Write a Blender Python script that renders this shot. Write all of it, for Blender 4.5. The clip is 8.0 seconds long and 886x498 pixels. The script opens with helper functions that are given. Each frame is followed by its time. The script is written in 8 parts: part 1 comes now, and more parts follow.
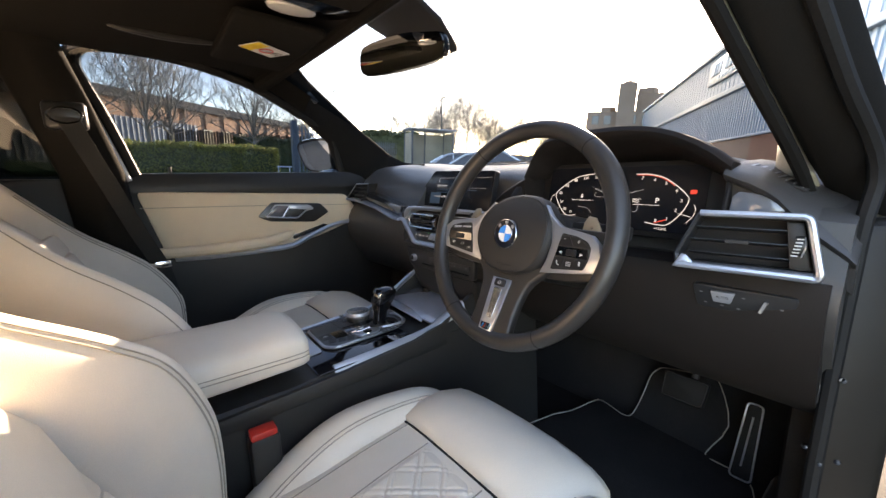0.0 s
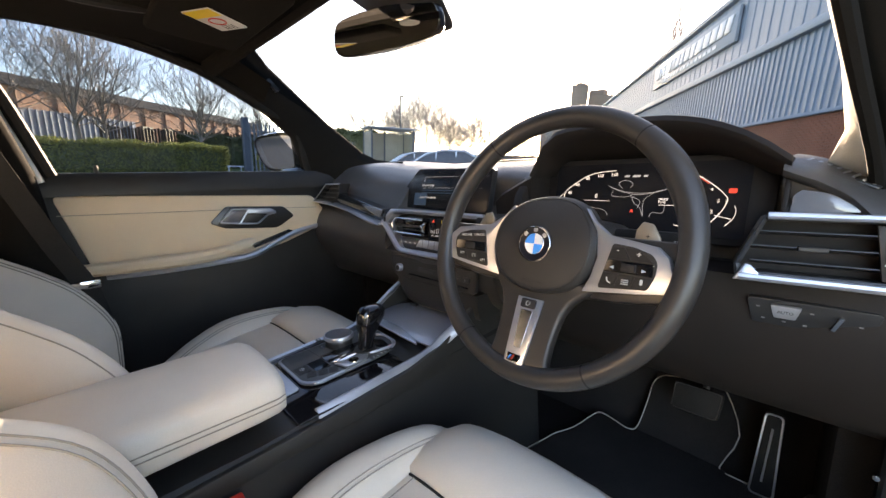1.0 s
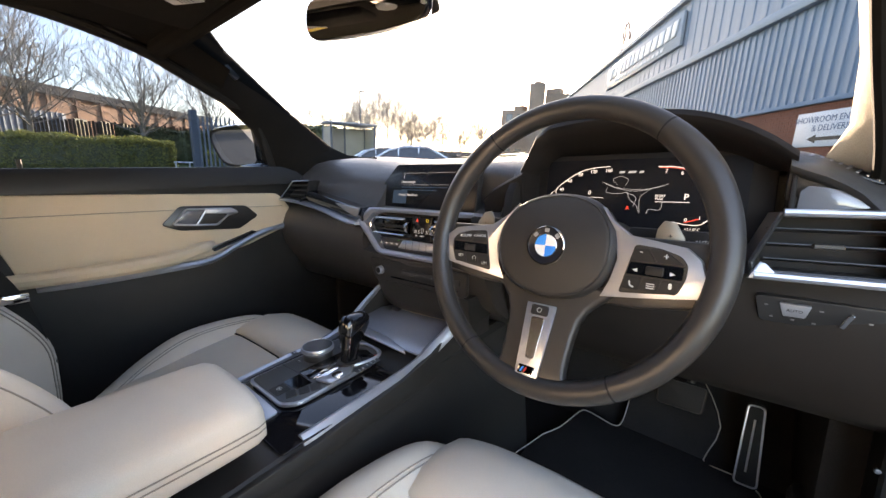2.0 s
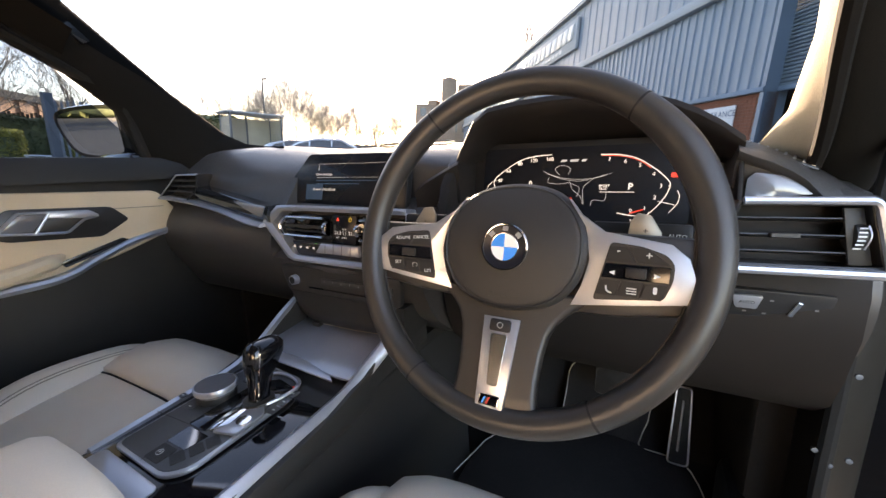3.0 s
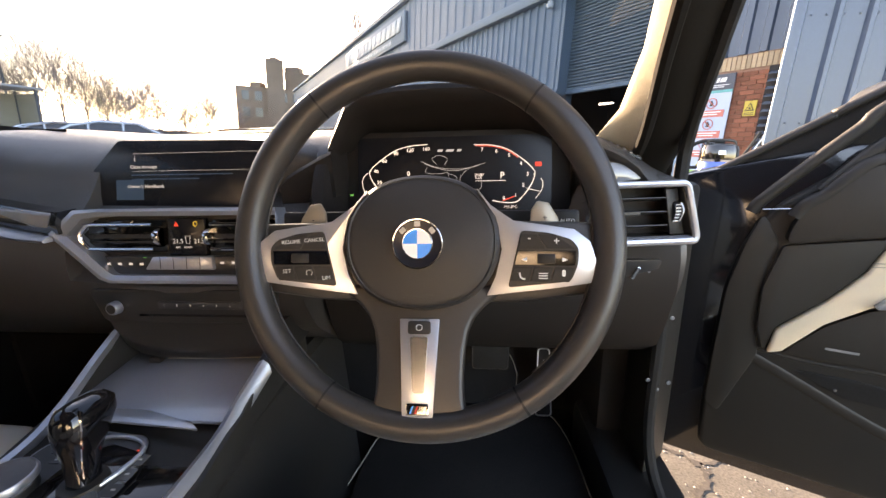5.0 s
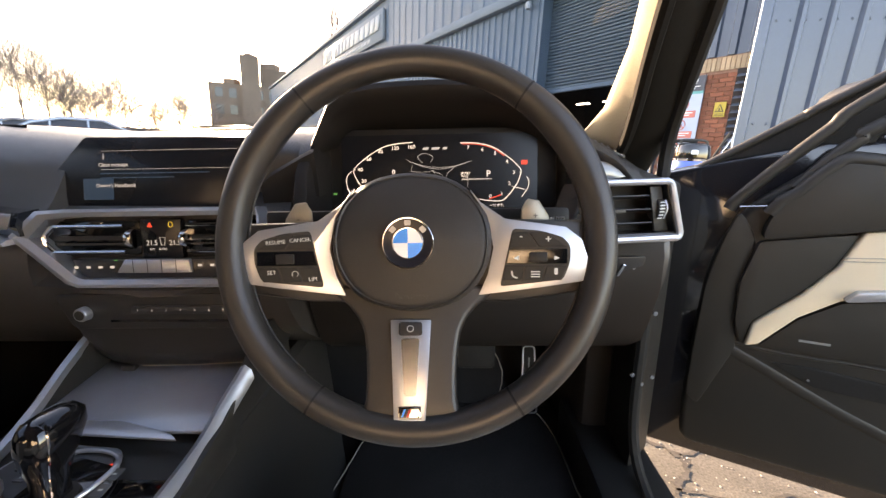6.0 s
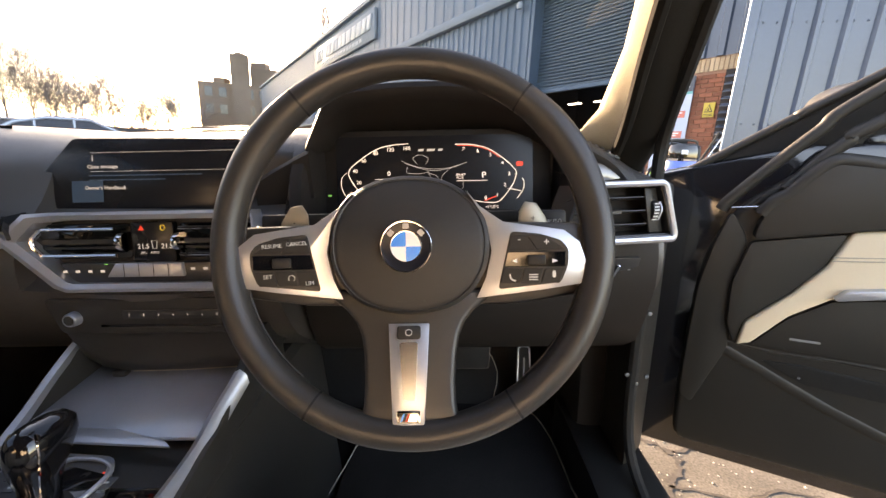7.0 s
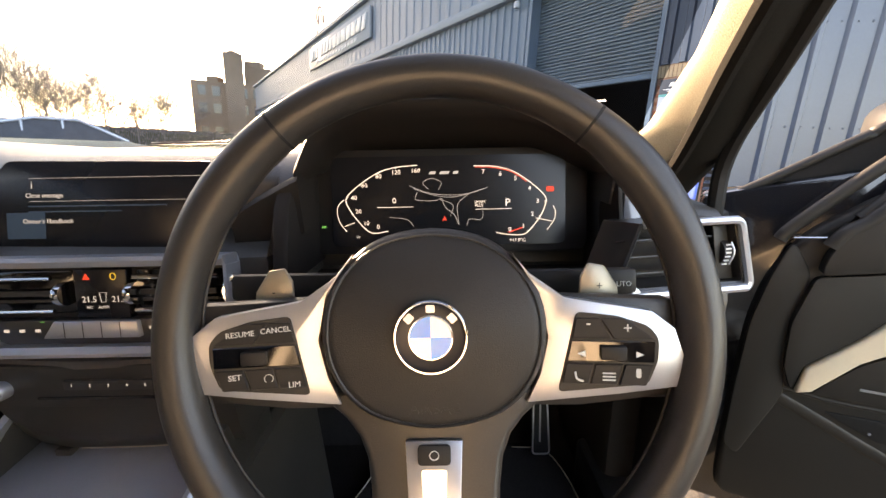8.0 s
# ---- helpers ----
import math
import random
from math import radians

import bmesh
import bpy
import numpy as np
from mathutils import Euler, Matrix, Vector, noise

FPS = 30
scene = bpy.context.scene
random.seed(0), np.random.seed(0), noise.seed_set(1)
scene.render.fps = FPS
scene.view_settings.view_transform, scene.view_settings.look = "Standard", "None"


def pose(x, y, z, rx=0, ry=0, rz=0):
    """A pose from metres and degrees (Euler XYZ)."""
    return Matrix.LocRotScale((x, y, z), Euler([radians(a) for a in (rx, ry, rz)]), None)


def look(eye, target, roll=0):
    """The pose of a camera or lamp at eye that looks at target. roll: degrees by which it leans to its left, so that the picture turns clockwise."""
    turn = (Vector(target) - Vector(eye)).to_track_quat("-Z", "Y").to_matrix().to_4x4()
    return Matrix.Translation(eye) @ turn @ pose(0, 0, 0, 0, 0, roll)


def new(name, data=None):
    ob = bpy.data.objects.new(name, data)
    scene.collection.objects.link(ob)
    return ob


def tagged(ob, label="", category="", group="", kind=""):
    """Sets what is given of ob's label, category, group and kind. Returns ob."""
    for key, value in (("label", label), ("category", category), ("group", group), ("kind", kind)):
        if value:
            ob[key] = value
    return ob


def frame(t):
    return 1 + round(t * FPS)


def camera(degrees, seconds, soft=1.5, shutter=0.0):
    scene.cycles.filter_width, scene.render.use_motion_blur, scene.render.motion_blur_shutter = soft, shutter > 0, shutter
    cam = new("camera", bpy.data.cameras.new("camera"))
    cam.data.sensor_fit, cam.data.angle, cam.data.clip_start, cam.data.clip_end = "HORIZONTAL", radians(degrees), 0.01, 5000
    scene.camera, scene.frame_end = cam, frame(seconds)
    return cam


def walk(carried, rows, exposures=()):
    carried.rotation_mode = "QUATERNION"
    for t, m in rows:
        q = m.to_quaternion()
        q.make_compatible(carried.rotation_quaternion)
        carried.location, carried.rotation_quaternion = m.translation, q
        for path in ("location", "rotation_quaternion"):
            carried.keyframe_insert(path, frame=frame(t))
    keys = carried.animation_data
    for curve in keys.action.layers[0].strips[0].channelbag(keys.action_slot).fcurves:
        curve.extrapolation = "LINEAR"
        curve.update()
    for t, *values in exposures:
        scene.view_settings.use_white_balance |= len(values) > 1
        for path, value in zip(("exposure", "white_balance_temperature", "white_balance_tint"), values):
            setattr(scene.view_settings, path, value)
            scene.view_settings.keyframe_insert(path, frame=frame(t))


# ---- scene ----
cam = camera(98.3, 8.0)
# The car stands on a cambered yard: its own axes lean a little against the true vertical.
CAR = Matrix.Rotation(radians(3.74), 4, Vector((1.0, -3.6, 0.0)))
PATH = [
    (0, (0.79, -0.472, 0.994), (-0.754, 0.744, 0.626), -1.1),
    (0.5, (0.702, -0.441, 0.996), (-0.768, 0.863, 0.624), -1.2),
    (1, (0.641, -0.446, 0.994), (-0.77, 0.921, 0.618), -1.4),
    (1.2, (0.619, -0.453, 0.993), (-0.767, 0.936, 0.607), -1.4),
    (2.3, (0.545, -0.424, 0.993), (-0.657, 1.125, 0.598), -1.5),
    (2.5, (0.527, -0.403, 0.987), (-0.618, 1.188, 0.591), -1.6),
    (3, (0.486, -0.37, 0.986), (-0.436, 1.351, 0.549), -1.6),
    (3.5, (0.453, -0.355, 0.984), (-0.182, 1.48, 0.505), -1.6),
    (4, (0.435, -0.35, 0.983), (0.03, 1.545, 0.488), -1.4),
    (4.5, (0.425, -0.355, 0.988), (0.16, 1.563, 0.487), -1.4),
    (6, (0.406, -0.347, 0.986), (0.332, 1.585, 0.473), -1.2),
    (6.5, (0.406, -0.346, 0.988), (0.353, 1.586, 0.474), -1.2),
    (7, (0.401, -0.345, 0.989), (0.364, 1.587, 0.474), -1.2),
    (7.5, (0.395, -0.323, 0.998), (0.37, 1.609, 0.482), -1.2),
    (8, (0.371, -0.228, 1.021), (0.356, 1.704, 0.502), -1.2),
]
walk(cam, [(t, CAR @ look(eye, target, roll)) for t, eye, target, roll in PATH],
     [(0.0, 3.55, 8700, 21), (2.0, 3.85, 9100, 23), (4.5, 3.8, 9700, 25), (8.0, 3.75, 10700, 25)])

# ---- world, sun, exposure ----
SUN_AZ, SUN_EL = -30.0, 12.0      # degrees from +y towards +x, and above the horizon
world = bpy.data.worlds.new("world")
scene.world = world
world.use_nodes = True
wn = world.node_tree.nodes
sky = wn.new("ShaderNodeTexSky")
sky.sky_type, sky.sun_disc = "NISHITA", False
sky.sun_elevation, sky.sun_rotation = radians(SUN_EL), radians(SUN_AZ)
sky.air_density, sky.dust_density, sky.ozone_density = 0.8, 1.0, 1.6
wn["Background"].inputs["Strength"].default_value = 0.15
world.node_tree.links.new(sky.outputs[0], wn["Background"].inputs["Color"])
sun_data = bpy.data.lights.new("sun", "SUN")
sun_data.energy, sun_data.angle, sun_data.color = 3.6, radians(0.6), (1.0, 0.92, 0.80)
sun = new("sun", sun_data)
az, el = radians(SUN_AZ), radians(SUN_EL)
sun.matrix_basis = look((math.sin(az) * math.cos(el) * 50, math.cos(az) * math.cos(el) * 50, math.sin(el) * 50), (0, 0, 0))


# ---- materials ----
def material(name, colour, rough=0.5, metal=0.0, grain=0.0, grain_size=200.0, bump=0.0, bump_size=400.0,
             vary=0.0, vary_size=6.0, coat=0.0, spec=0.5, emit=None, emit_power=0.0, random_vary=0.0, sheen=0.0):
    """A Principled surface: fine grain and broad variation of the colour, and fine relief, in object metres."""
    m = bpy.data.materials.new(name)
    m.use_nodes = True
    nt = m.node_tree
    n, link = nt.nodes, nt.links.new
    b = n["Principled BSDF"]
    b.inputs["Roughness"].default_value = rough
    b.inputs["Metallic"].default_value = metal
    b.inputs["Coat Weight"].default_value = coat
    b.inputs["Coat Roughness"].default_value = 0.05
    b.inputs["Specular IOR Level"].default_value = spec
    b.inputs["Sheen Weight"].default_value = sheen
    b.inputs["Base Color"].default_value = (*colour, 1)
    tc = n.new("ShaderNodeTexCoord")
    out = None
    if vary or grain or random_vary:
        val = n.new("ShaderNodeValue")
        val.outputs[0].default_value = 1.0
        out = val.outputs[0]
        for size, amount, detail in ((vary_size, vary, 4), (grain_size, grain, 2)):
            if amount:
                t = n.new("ShaderNodeTexNoise")
                t.inputs["Scale"].default_value, t.inputs["Detail"].default_value = size, detail
                link(tc.outputs["Object"], t.inputs["Vector"])
                mr = n.new("ShaderNodeMapRange")
                mr.inputs["From Min"].default_value, mr.inputs["From Max"].default_value = 0.25, 0.75
                mr.inputs["To Min"].default_value, mr.inputs["To Max"].default_value = 1 - amount, 1 + amount
                link(t.outputs[0], mr.inputs["Value"])
                mu = n.new("ShaderNodeMath")
                mu.operation = "MULTIPLY"
                link(out, mu.inputs[0]), link(mr.outputs[0], mu.inputs[1])
                out = mu.outputs[0]
        if random_vary:
            oi = n.new("ShaderNodeObjectInfo")
            mr = n.new("ShaderNodeMapRange")
            mr.inputs["To Min"].default_value, mr.inputs["To Max"].default_value = 1 - random_vary, 1 + random_vary
            link(oi.outputs["Random"], mr.inputs["Value"])
            mu = n.new("ShaderNodeMath")
            mu.operation = "MULTIPLY"
            link(out, mu.inputs[0]), link(mr.outputs[0], mu.inputs[1])
            out = mu.outputs[0]
        mix = n.new("ShaderNodeVectorMath")
        mix.operation = "SCALE"
        mix.inputs[0].default_value = colour
        link(out, mix.inputs["Scale"]), link(mix.outputs[0], b.inputs["Base Color"])
    if bump:
        t = n.new("ShaderNodeTexNoise")
        t.inputs["Scale"].default_value, t.inputs["Detail"].default_value = bump_size, 3
        link(tc.outputs["Object"], t.inputs["Vector"])
        bp = n.new("ShaderNodeBump")
        bp.inputs["Strength"].default_value, bp.inputs["Distance"].default_value = bump, 0.001
        link(t.outputs[0], bp.inputs["Height"]), link(bp.outputs[0], b.inputs["Normal"])
    if emit:
        b.inputs["Emission Color"].default_value = (*emit, 1)
        b.inputs["Emission Strength"].default_value = emit_power
    return m


def glass_material(name, tint, gloss):
    m = bpy.data.materials.new(name)
    m.use_nodes = True
    n, link = m.node_tree.nodes, m.node_tree.links.new
    n.remove(n["Principled BSDF"])
    tr, gl, mix, lw, fr = n.new("ShaderNodeBsdfTransparent"), n.new("ShaderNodeBsdfGlossy"), n.new("ShaderNodeMixShader"), n.new("ShaderNodeLayerWeight"), n.new("ShaderNodeMapRange")
    tr.inputs[0].default_value = (*tint, 1)
    gl.inputs["Roughness"].default_value = 0.01
    lw.inputs[0].default_value = 0.12
    fr.inputs["To Min"].default_value, fr.inputs["To Max"].default_value = gloss * 0.4, gloss
    link(lw.outputs["Facing"], fr.inputs["Value"])
    link(fr.outputs[0], mix.inputs[0]), link(tr.outputs[0], mix.inputs[1]), link(gl.outputs[0], mix.inputs[2])
    link(mix.outputs[0], n["Material Output"].inputs["Surface"])
    return m


CREAM = material("cream_leather", (0.73, 0.66, 0.56), 0.42, grain=0.05, grain_size=900, bump=0.25, bump_size=900, vary=0.06, vary_size=9)
CREAM_DOOR = material("cream_door_leather", (0.66, 0.54, 0.39), 0.5, grain=0.05, grain_size=900, bump=0.25, bump_size=900, vary=0.06, vary_size=7)
SEAM = material("seam_thread", (0.36, 0.32, 0.26), 0.8, grain=0.2, grain_size=2500)
SEAM_PALE = material("pale_seam", (0.46, 0.41, 0.34), 0.8, grain=0.15, grain_size=2500)
BLACK_LEATHER = material("black_leather", (0.030, 0.027, 0.025), 0.36, spec=0.45, grain=0.15, grain_size=1200, bump=0.14, bump_size=1100, vary=0.12, vary_size=14)
KEY_BLACK = material("matt_black_key", (0.017, 0.016, 0.016), 0.5, spec=0.25, grain=0.1, grain_size=1500, vary=0.08)
AIRBAG_SKIN = material("matt_grained_black_skin", (0.028, 0.025, 0.023), 0.52, spec=0.35, grain=0.15, grain_size=1300, bump=0.3, bump_size=1100, vary=0.12, vary_size=16)
DASH_SKIN = material("dash_skin", (0.050, 0.046, 0.044), 0.36, spec=0.6, grain=0.15, grain_size=1200, bump=0.4, bump_size=1000, vary=0.12, vary_size=8)
PLASTIC = material("black_plastic", (0.025, 0.024, 0.023), 0.42, spec=0.35, grain=0.15, grain_size=1500, bump=0.25, bump_size=1300, vary=0.15, vary_size=10)
PLASTIC_SOFT = material("satin_black_plastic", (0.024, 0.024, 0.025), 0.30, grain=0.1, grain_size=800, vary=0.1)
GLOSS_BLACK = material("gloss_black", (0.006, 0.006, 0.007), 0.06, coat=0.6, vary=0.1)
SMOKE_PANEL = material("smoked_gloss_panel", (0.15, 0.155, 0.17), 0.16, coat=1.0, vary=0.15, vary_size=20)
PANEL_GREY = material("dark_satin_panel", (0.085, 0.088, 0.092), 0.38, 0.2, grain=0.08, grain_size=900, vary=0.08, vary_size=14)
# black gloss lid: the reflected sky is put into this blue-grey base colour
LID_SHEEN = material("lid_sky_reflection", (0.33, 0.35, 0.40), 0.18, 0.2, grain=0.04, grain_size=900, vary=0.06, vary_size=12, coat=0.8)
DOOR_TRIM = material("black_door_skin", (0.017, 0.015, 0.013), 0.48, spec=0.35, grain=0.15, grain_size=1400, bump=0.3, bump_size=1200, vary=0.15, vary_size=9)
BINNACLE = material("matt_black_binnacle", (0.016, 0.013, 0.012), 0.6, spec=0.2, grain=0.15, grain_size=1200, bump=0.25, bump_size=1200, vary=0.12, vary_size=10)
SILVER = material("satin_silver", (0.48, 0.50, 0.54), 0.32, 0.75, grain=0.04, grain_size=1500, vary=0.05)
BRUSHED = material("brushed_steel_inlay", (0.60, 0.62, 0.66), 0.24, 1.0, grain=0.05, grain_size=1500, vary=0.06)
CHROME = material("chrome", (0.80, 0.80, 0.80), 0.08, 1.0, vary=0.03)
PADDLE = material("brushed_paddle", (0.42, 0.37, 0.29), 0.42, 0.75, grain=0.06, grain_size=1500)
SCREEN = material("dark_screen", (0.010, 0.010, 0.012), 0.25, spec=0.3, vary=0.1)
HEADLINER = material("headliner_cloth", (0.013, 0.012, 0.011), 0.95, spec=0.08, grain=0.25, grain_size=900, bump=0.4, bump_size=900, vary=0.1)
PILLAR_CLOTH = material("pale_pillar_cloth", (0.40, 0.36, 0.26), 0.9, grain=0.18, grain_size=800, bump=0.5, bump_size=700, vary=0.06, sheen=0.2)
CARPET = material("black_carpet", (0.028, 0.026, 0.025), 1.0, spec=0.1, grain=0.4, grain_size=700, bump=0.9, bump_size=600, vary=0.2)
PIPING = material("grey_piping", (0.50, 0.47, 0.40), 0.7, grain=0.15, grain_size=900)
RUBBER = material("black_rubber", (0.012, 0.012, 0.012), 0.65, spec=0.25, grain=0.2, grain_size=300, vary=0.2)
BODY_PAINT = material("black_car_paint", (0.010, 0.010, 0.012), 0.12, coat=0.8, vary=0.1)
# pale base colour carries the shine that the window frame edge would reflect
SEAL = material("pale_shine", (0.72, 0.72, 0.70), 0.28, 0.35, vary=0.1)
BADGE_BLACK = material("badge_black_enamel", (0.008, 0.010, 0.016), 0.3, spec=0.3, vary=0.1)
BLUE = material("emblem_blue", (0.015, 0.27, 0.75), 0.25, coat=0.2, vary=0.05)
WHITE_ENAMEL = material("white_enamel", (0.80, 0.80, 0.78), 0.15, coat=0.5, vary=0.03)
RED = material("red_button", (0.55, 0.03, 0.02), 0.4, vary=0.1)
PRINT = material("white_print", (0.62, 0.62, 0.60), 0.6, vary=0.05)
PRINT_DIM = material("grey_print", (0.20, 0.20, 0.20), 0.5, vary=0.1)
LIT = material("lit_white_symbols", (0.45, 0.45, 0.45), 0.6, emit=(1.0, 0.97, 0.93), emit_power=0.10)
LIT_DIM = material("lit_grey_symbols", (0.16, 0.17, 0.18), 0.6, emit=(0.8, 0.85, 0.9), emit_power=0.05)
LIT_RED = material("lit_red_symbols", (0.6, 0.05, 0.03), 0.6, emit=(1.0, 0.08, 0.04), emit_power=0.06)
LIT_AMBER = material("lit_amber_symbols", (0.6, 0.4, 0.03), 0.6, emit=(1.0, 0.75, 0.10), emit_power=0.06)
LIT_GREEN = material("lit_green_symbols", (0.1, 0.5, 0.1), 0.6, emit=(0.2, 1.0, 0.25), emit_power=0.03)
LIT_BLUE = material("lit_blue_panel", (0.012, 0.025, 0.045), 0.3, spec=0.3, emit=(0.10, 0.22, 0.38), emit_power=0.010)
PRIVACY = glass_material("privacy_glass", (0.10, 0.11, 0.11), 0.08)
# both tints are darkened and blued to dim the bright sky outside
GLASS = glass_material("sky_dimming_windscreen", (0.28, 0.32, 0.355), 0.06)
SIDE_GLASS = glass_material("sky_dimming_side_glass", (0.126, 0.160, 0.203), 0.07)
CLEAR_COVER = glass_material("clear_cover", (0.95, 0.95, 0.95), 0.06)
MIRROR = material("mirror_silvering", (0.85, 0.86, 0.87), 0.01, 1.0)


# ---- building helpers ----
BASE = {}


def thing(name, base, label, category, group="", kind="", inside=True):
    """An Empty at the base of a thing; inside: given in the car's own axes."""
    ob = new(name)
    ob.empty_display_size = 0.05
    ob.matrix_basis = (CAR if inside else Matrix()) @ Matrix.Translation(base)
    BASE[ob.name] = Vector(base)
    return tagged(ob, label, category, group, kind)


def finish(bm, name, mat, angle=35):
    bmesh.ops.recalc_face_normals(bm, faces=bm.faces)
    me = bpy.data.meshes.new(name)
    bm.to_mesh(me)
    bm.free()
    me.materials.append(mat)
    me.shade_smooth()
    me.set_sharp_from_angle(angle=radians(angle))
    return me


def part(name, bm, mat, parent, label="", angle=35):
    base = BASE[parent.name]
    bmesh.ops.translate(bm, verts=bm.verts, vec=-base)
    ob = new(name, finish(bm, name, mat, angle))
    ob.parent = parent
    BASE[ob.name] = base
    return tagged(ob, label)


def single(name, bm, mat, base, label, category, group="", kind="", inside=True, angle=35):
    bmesh.ops.translate(bm, verts=bm.verts, vec=-Vector(base))
    ob = new(name, finish(bm, name, mat, angle))
    ob.matrix_basis = (CAR if inside else Matrix()) @ Matrix.Translation(base)
    BASE[ob.name] = Vector(base)
    return tagged(ob, label, category, group, kind)


def join(*bms):
    out = bmesh.new()
    for b in bms:
        me = bpy.data.meshes.new("tmp")
        b.to_mesh(me)
        b.free()
        out.from_mesh(me)
        bpy.data.meshes.remove(me)
    return out


def catmull(pts, n=6, closed=False):
    """A smooth curve through the points, n steps a span."""
    pts = [Vector(p) for p in pts]
    out, k = [], len(pts)
    for i in range(k if closed else k - 1):
        if closed:
            a, b, c, d = (pts[(i + j) % k] for j in (-1, 0, 1, 2))
        else:
            b, c = pts[i], pts[i + 1]
            a = pts[i - 1] if i else b * 2 - c
            d = pts[i + 2] if i + 2 < k else c * 2 - b
        for s in range(n):
            t = s / n
            out.append(0.5 * (2 * b + (c - a) * t + (2 * a - 5 * b + 4 * c - d) * t * t + (3 * b - a - 3 * c + d) * t ** 3))
    if not closed:
        out.append(pts[-1])
    return out


def loft(rings, closed=True, cap=True, around=False):
    """A skin over rings of equal length; closed: each ring is a loop; around: the last ring meets the first."""
    bm = bmesh.new()
    vs = [[bm.verts.new(p) for p in r] for r in rings]
    k = len(rings[0])
    for i in range(len(vs) if around else len(vs) - 1):
        a, b = vs[i], vs[(i + 1) % len(vs)]
        for j in range(k if closed else k - 1):
            bm.faces.new((a[j], a[(j + 1) % k], b[(j + 1) % k], b[j]))
    if cap and closed and not around:
        bm.faces.new(vs[0]), bm.faces.new(vs[-1])
    return bm


def tube(path, r, seg=10, closed=False, cap=True):
    """A tube along a path; r: a radius, or one for each point."""
    path = [Vector(p) for p in path]
    k = len(path)
    rs = r if isinstance(r, (list, tuple)) else [r] * k
    rings, side = [], None
    for i, p in enumerate(path):
        a, b = (path[i - 1], path[(i + 1) % k]) if closed else (path[max(i - 1, 0)], path[min(i + 1, k - 1)])
        d = (b - a).normalized()
        if side is None:
            side = d.orthogonal().normalized()
        side = (side - d * side.dot(d)).normalized()
        up = d.cross(side)
        rings.append([p + (side * math.cos(2 * math.pi * j / seg) + up * math.sin(2 * math.pi * j / seg)) * rs[i] for j in range(seg)])
    return loft(rings, around=closed, cap=cap)


def bevel_all(bm, offset, segments=2, angle=25):
    bmesh.ops.recalc_face_normals(bm, faces=bm.faces)
    es = [e for e in bm.edges if len(e.link_faces) == 2 and e.calc_face_angle(0) > radians(angle)]
    bmesh.ops.bevel(bm, geom=es, offset=offset, segments=segments, affect="EDGES", profile=0.5, clamp_overlap=True)
    return bm


def prism(poly, vec, bevel=0.0, segments=2):
    """A polygon in space, pushed out along vec."""
    vec = Vector(vec)
    bm = loft([[Vector(p) for p in poly], [Vector(p) + vec for p in poly]])
    return bevel_all(bm, bevel, segments) if bevel else bm


def box(lo, hi, bevel=0.0, segments=2, m=None):
    x0, y0, z0 = lo
    x1, y1, z1 = hi
    bm = prism([(x0, y0, z0), (x1, y0, z0), (x1, y1, z0), (x0, y1, z0)], (0, 0, z1 - z0), bevel, segments)
    if m:
        bmesh.ops.transform(bm, matrix=m, verts=bm.verts)
    return bm


def rounded(poly, r, n=4):
    """The same polygon (2D or 3D) with its corners rounded."""
    pts, out = [Vector(p) for p in poly], []
    k = len(pts)
    for i, p in enumerate(pts):
        a, b = pts[i - 1] - p, pts[(i + 1) % k] - p
        ra = min(r, a.length * 0.45, b.length * 0.45)
        s, e = p + a.normalized() * ra, p + b.normalized() * ra
        for j in range(n + 1):
            t = j / n
            out.append(s * (1 - t) ** 2 + p * 2 * t * (1 - t) + e * t * t)
    return out


def grid(f, nu, nv):
    """A sheet of points f(u, v), u and v from 0 to 1."""
    return loft([[f(i / nu, j / nv) for j in range(nv + 1)] for i in range(nu + 1)], closed=False)


def thicken(bm, d):
    bmesh.ops.recalc_face_normals(bm, faces=bm.faces)
    bmesh.ops.solidify(bm, geom=bm.faces[:], thickness=d)
    return bm


def lathe(profile, m, seg=32):
    """A turned body: (radius, height) round the local z axis, moved by m."""
    bm = loft([[m @ Vector((r * math.cos(2 * math.pi * j / seg), r * math.sin(2 * math.pi * j / seg), z)) for j in range(seg)] for r, z in profile])
    return bm


def text(body, size, m, mat, parent, name="lettering", align="CENTER", depth=0.0002):
    """Raised lettering in the plane of m (x along the line, y up, z out)."""
    cu = bpy.data.curves.new(name, "FONT")
    cu.body, cu.size, cu.align_x, cu.align_y, cu.extrude = body, size, align, "CENTER", depth
    cu.resolution_u = 2
    cu.materials.append(mat)
    ob = new(name, cu)
    ob.parent = parent
    ob.matrix_basis = Matrix.Translation(-BASE[parent.name]) @ m
    BASE[ob.name] = BASE[parent.name]
    return ob


def facing(p, right, up):
    """A frame at p: x to the right, y up, z out of the surface."""
    x = Vector(right).normalized()
    z = x.cross(Vector(up)).normalized()
    y = z.cross(x)
    return Matrix(((x.x, y.x, z.x, p[0]), (x.y, y.y, z.y, p[1]), (x.z, y.z, z.z, p[2]), (0, 0, 0, 1)))


def plate(m, poly, depth, bevel=0.0, segments=2, z=0.0):
    """A plate in the frame m: a 2D outline from z to z + depth."""
    n = m.to_3x3() @ Vector((0, 0, 1))
    return prism([m @ Vector((p[0], p[1], z)) for p in poly], n * depth, bevel, segments)


def rect(w, h, r=0.0, cx=0.0, cy=0.0):
    q = [(cx - w / 2, cy - h / 2), (cx + w / 2, cy - h / 2), (cx + w / 2, cy + h / 2), (cx - w / 2, cy + h / 2)]
    return [tuple(p) for p in rounded(q, r)] if r else q


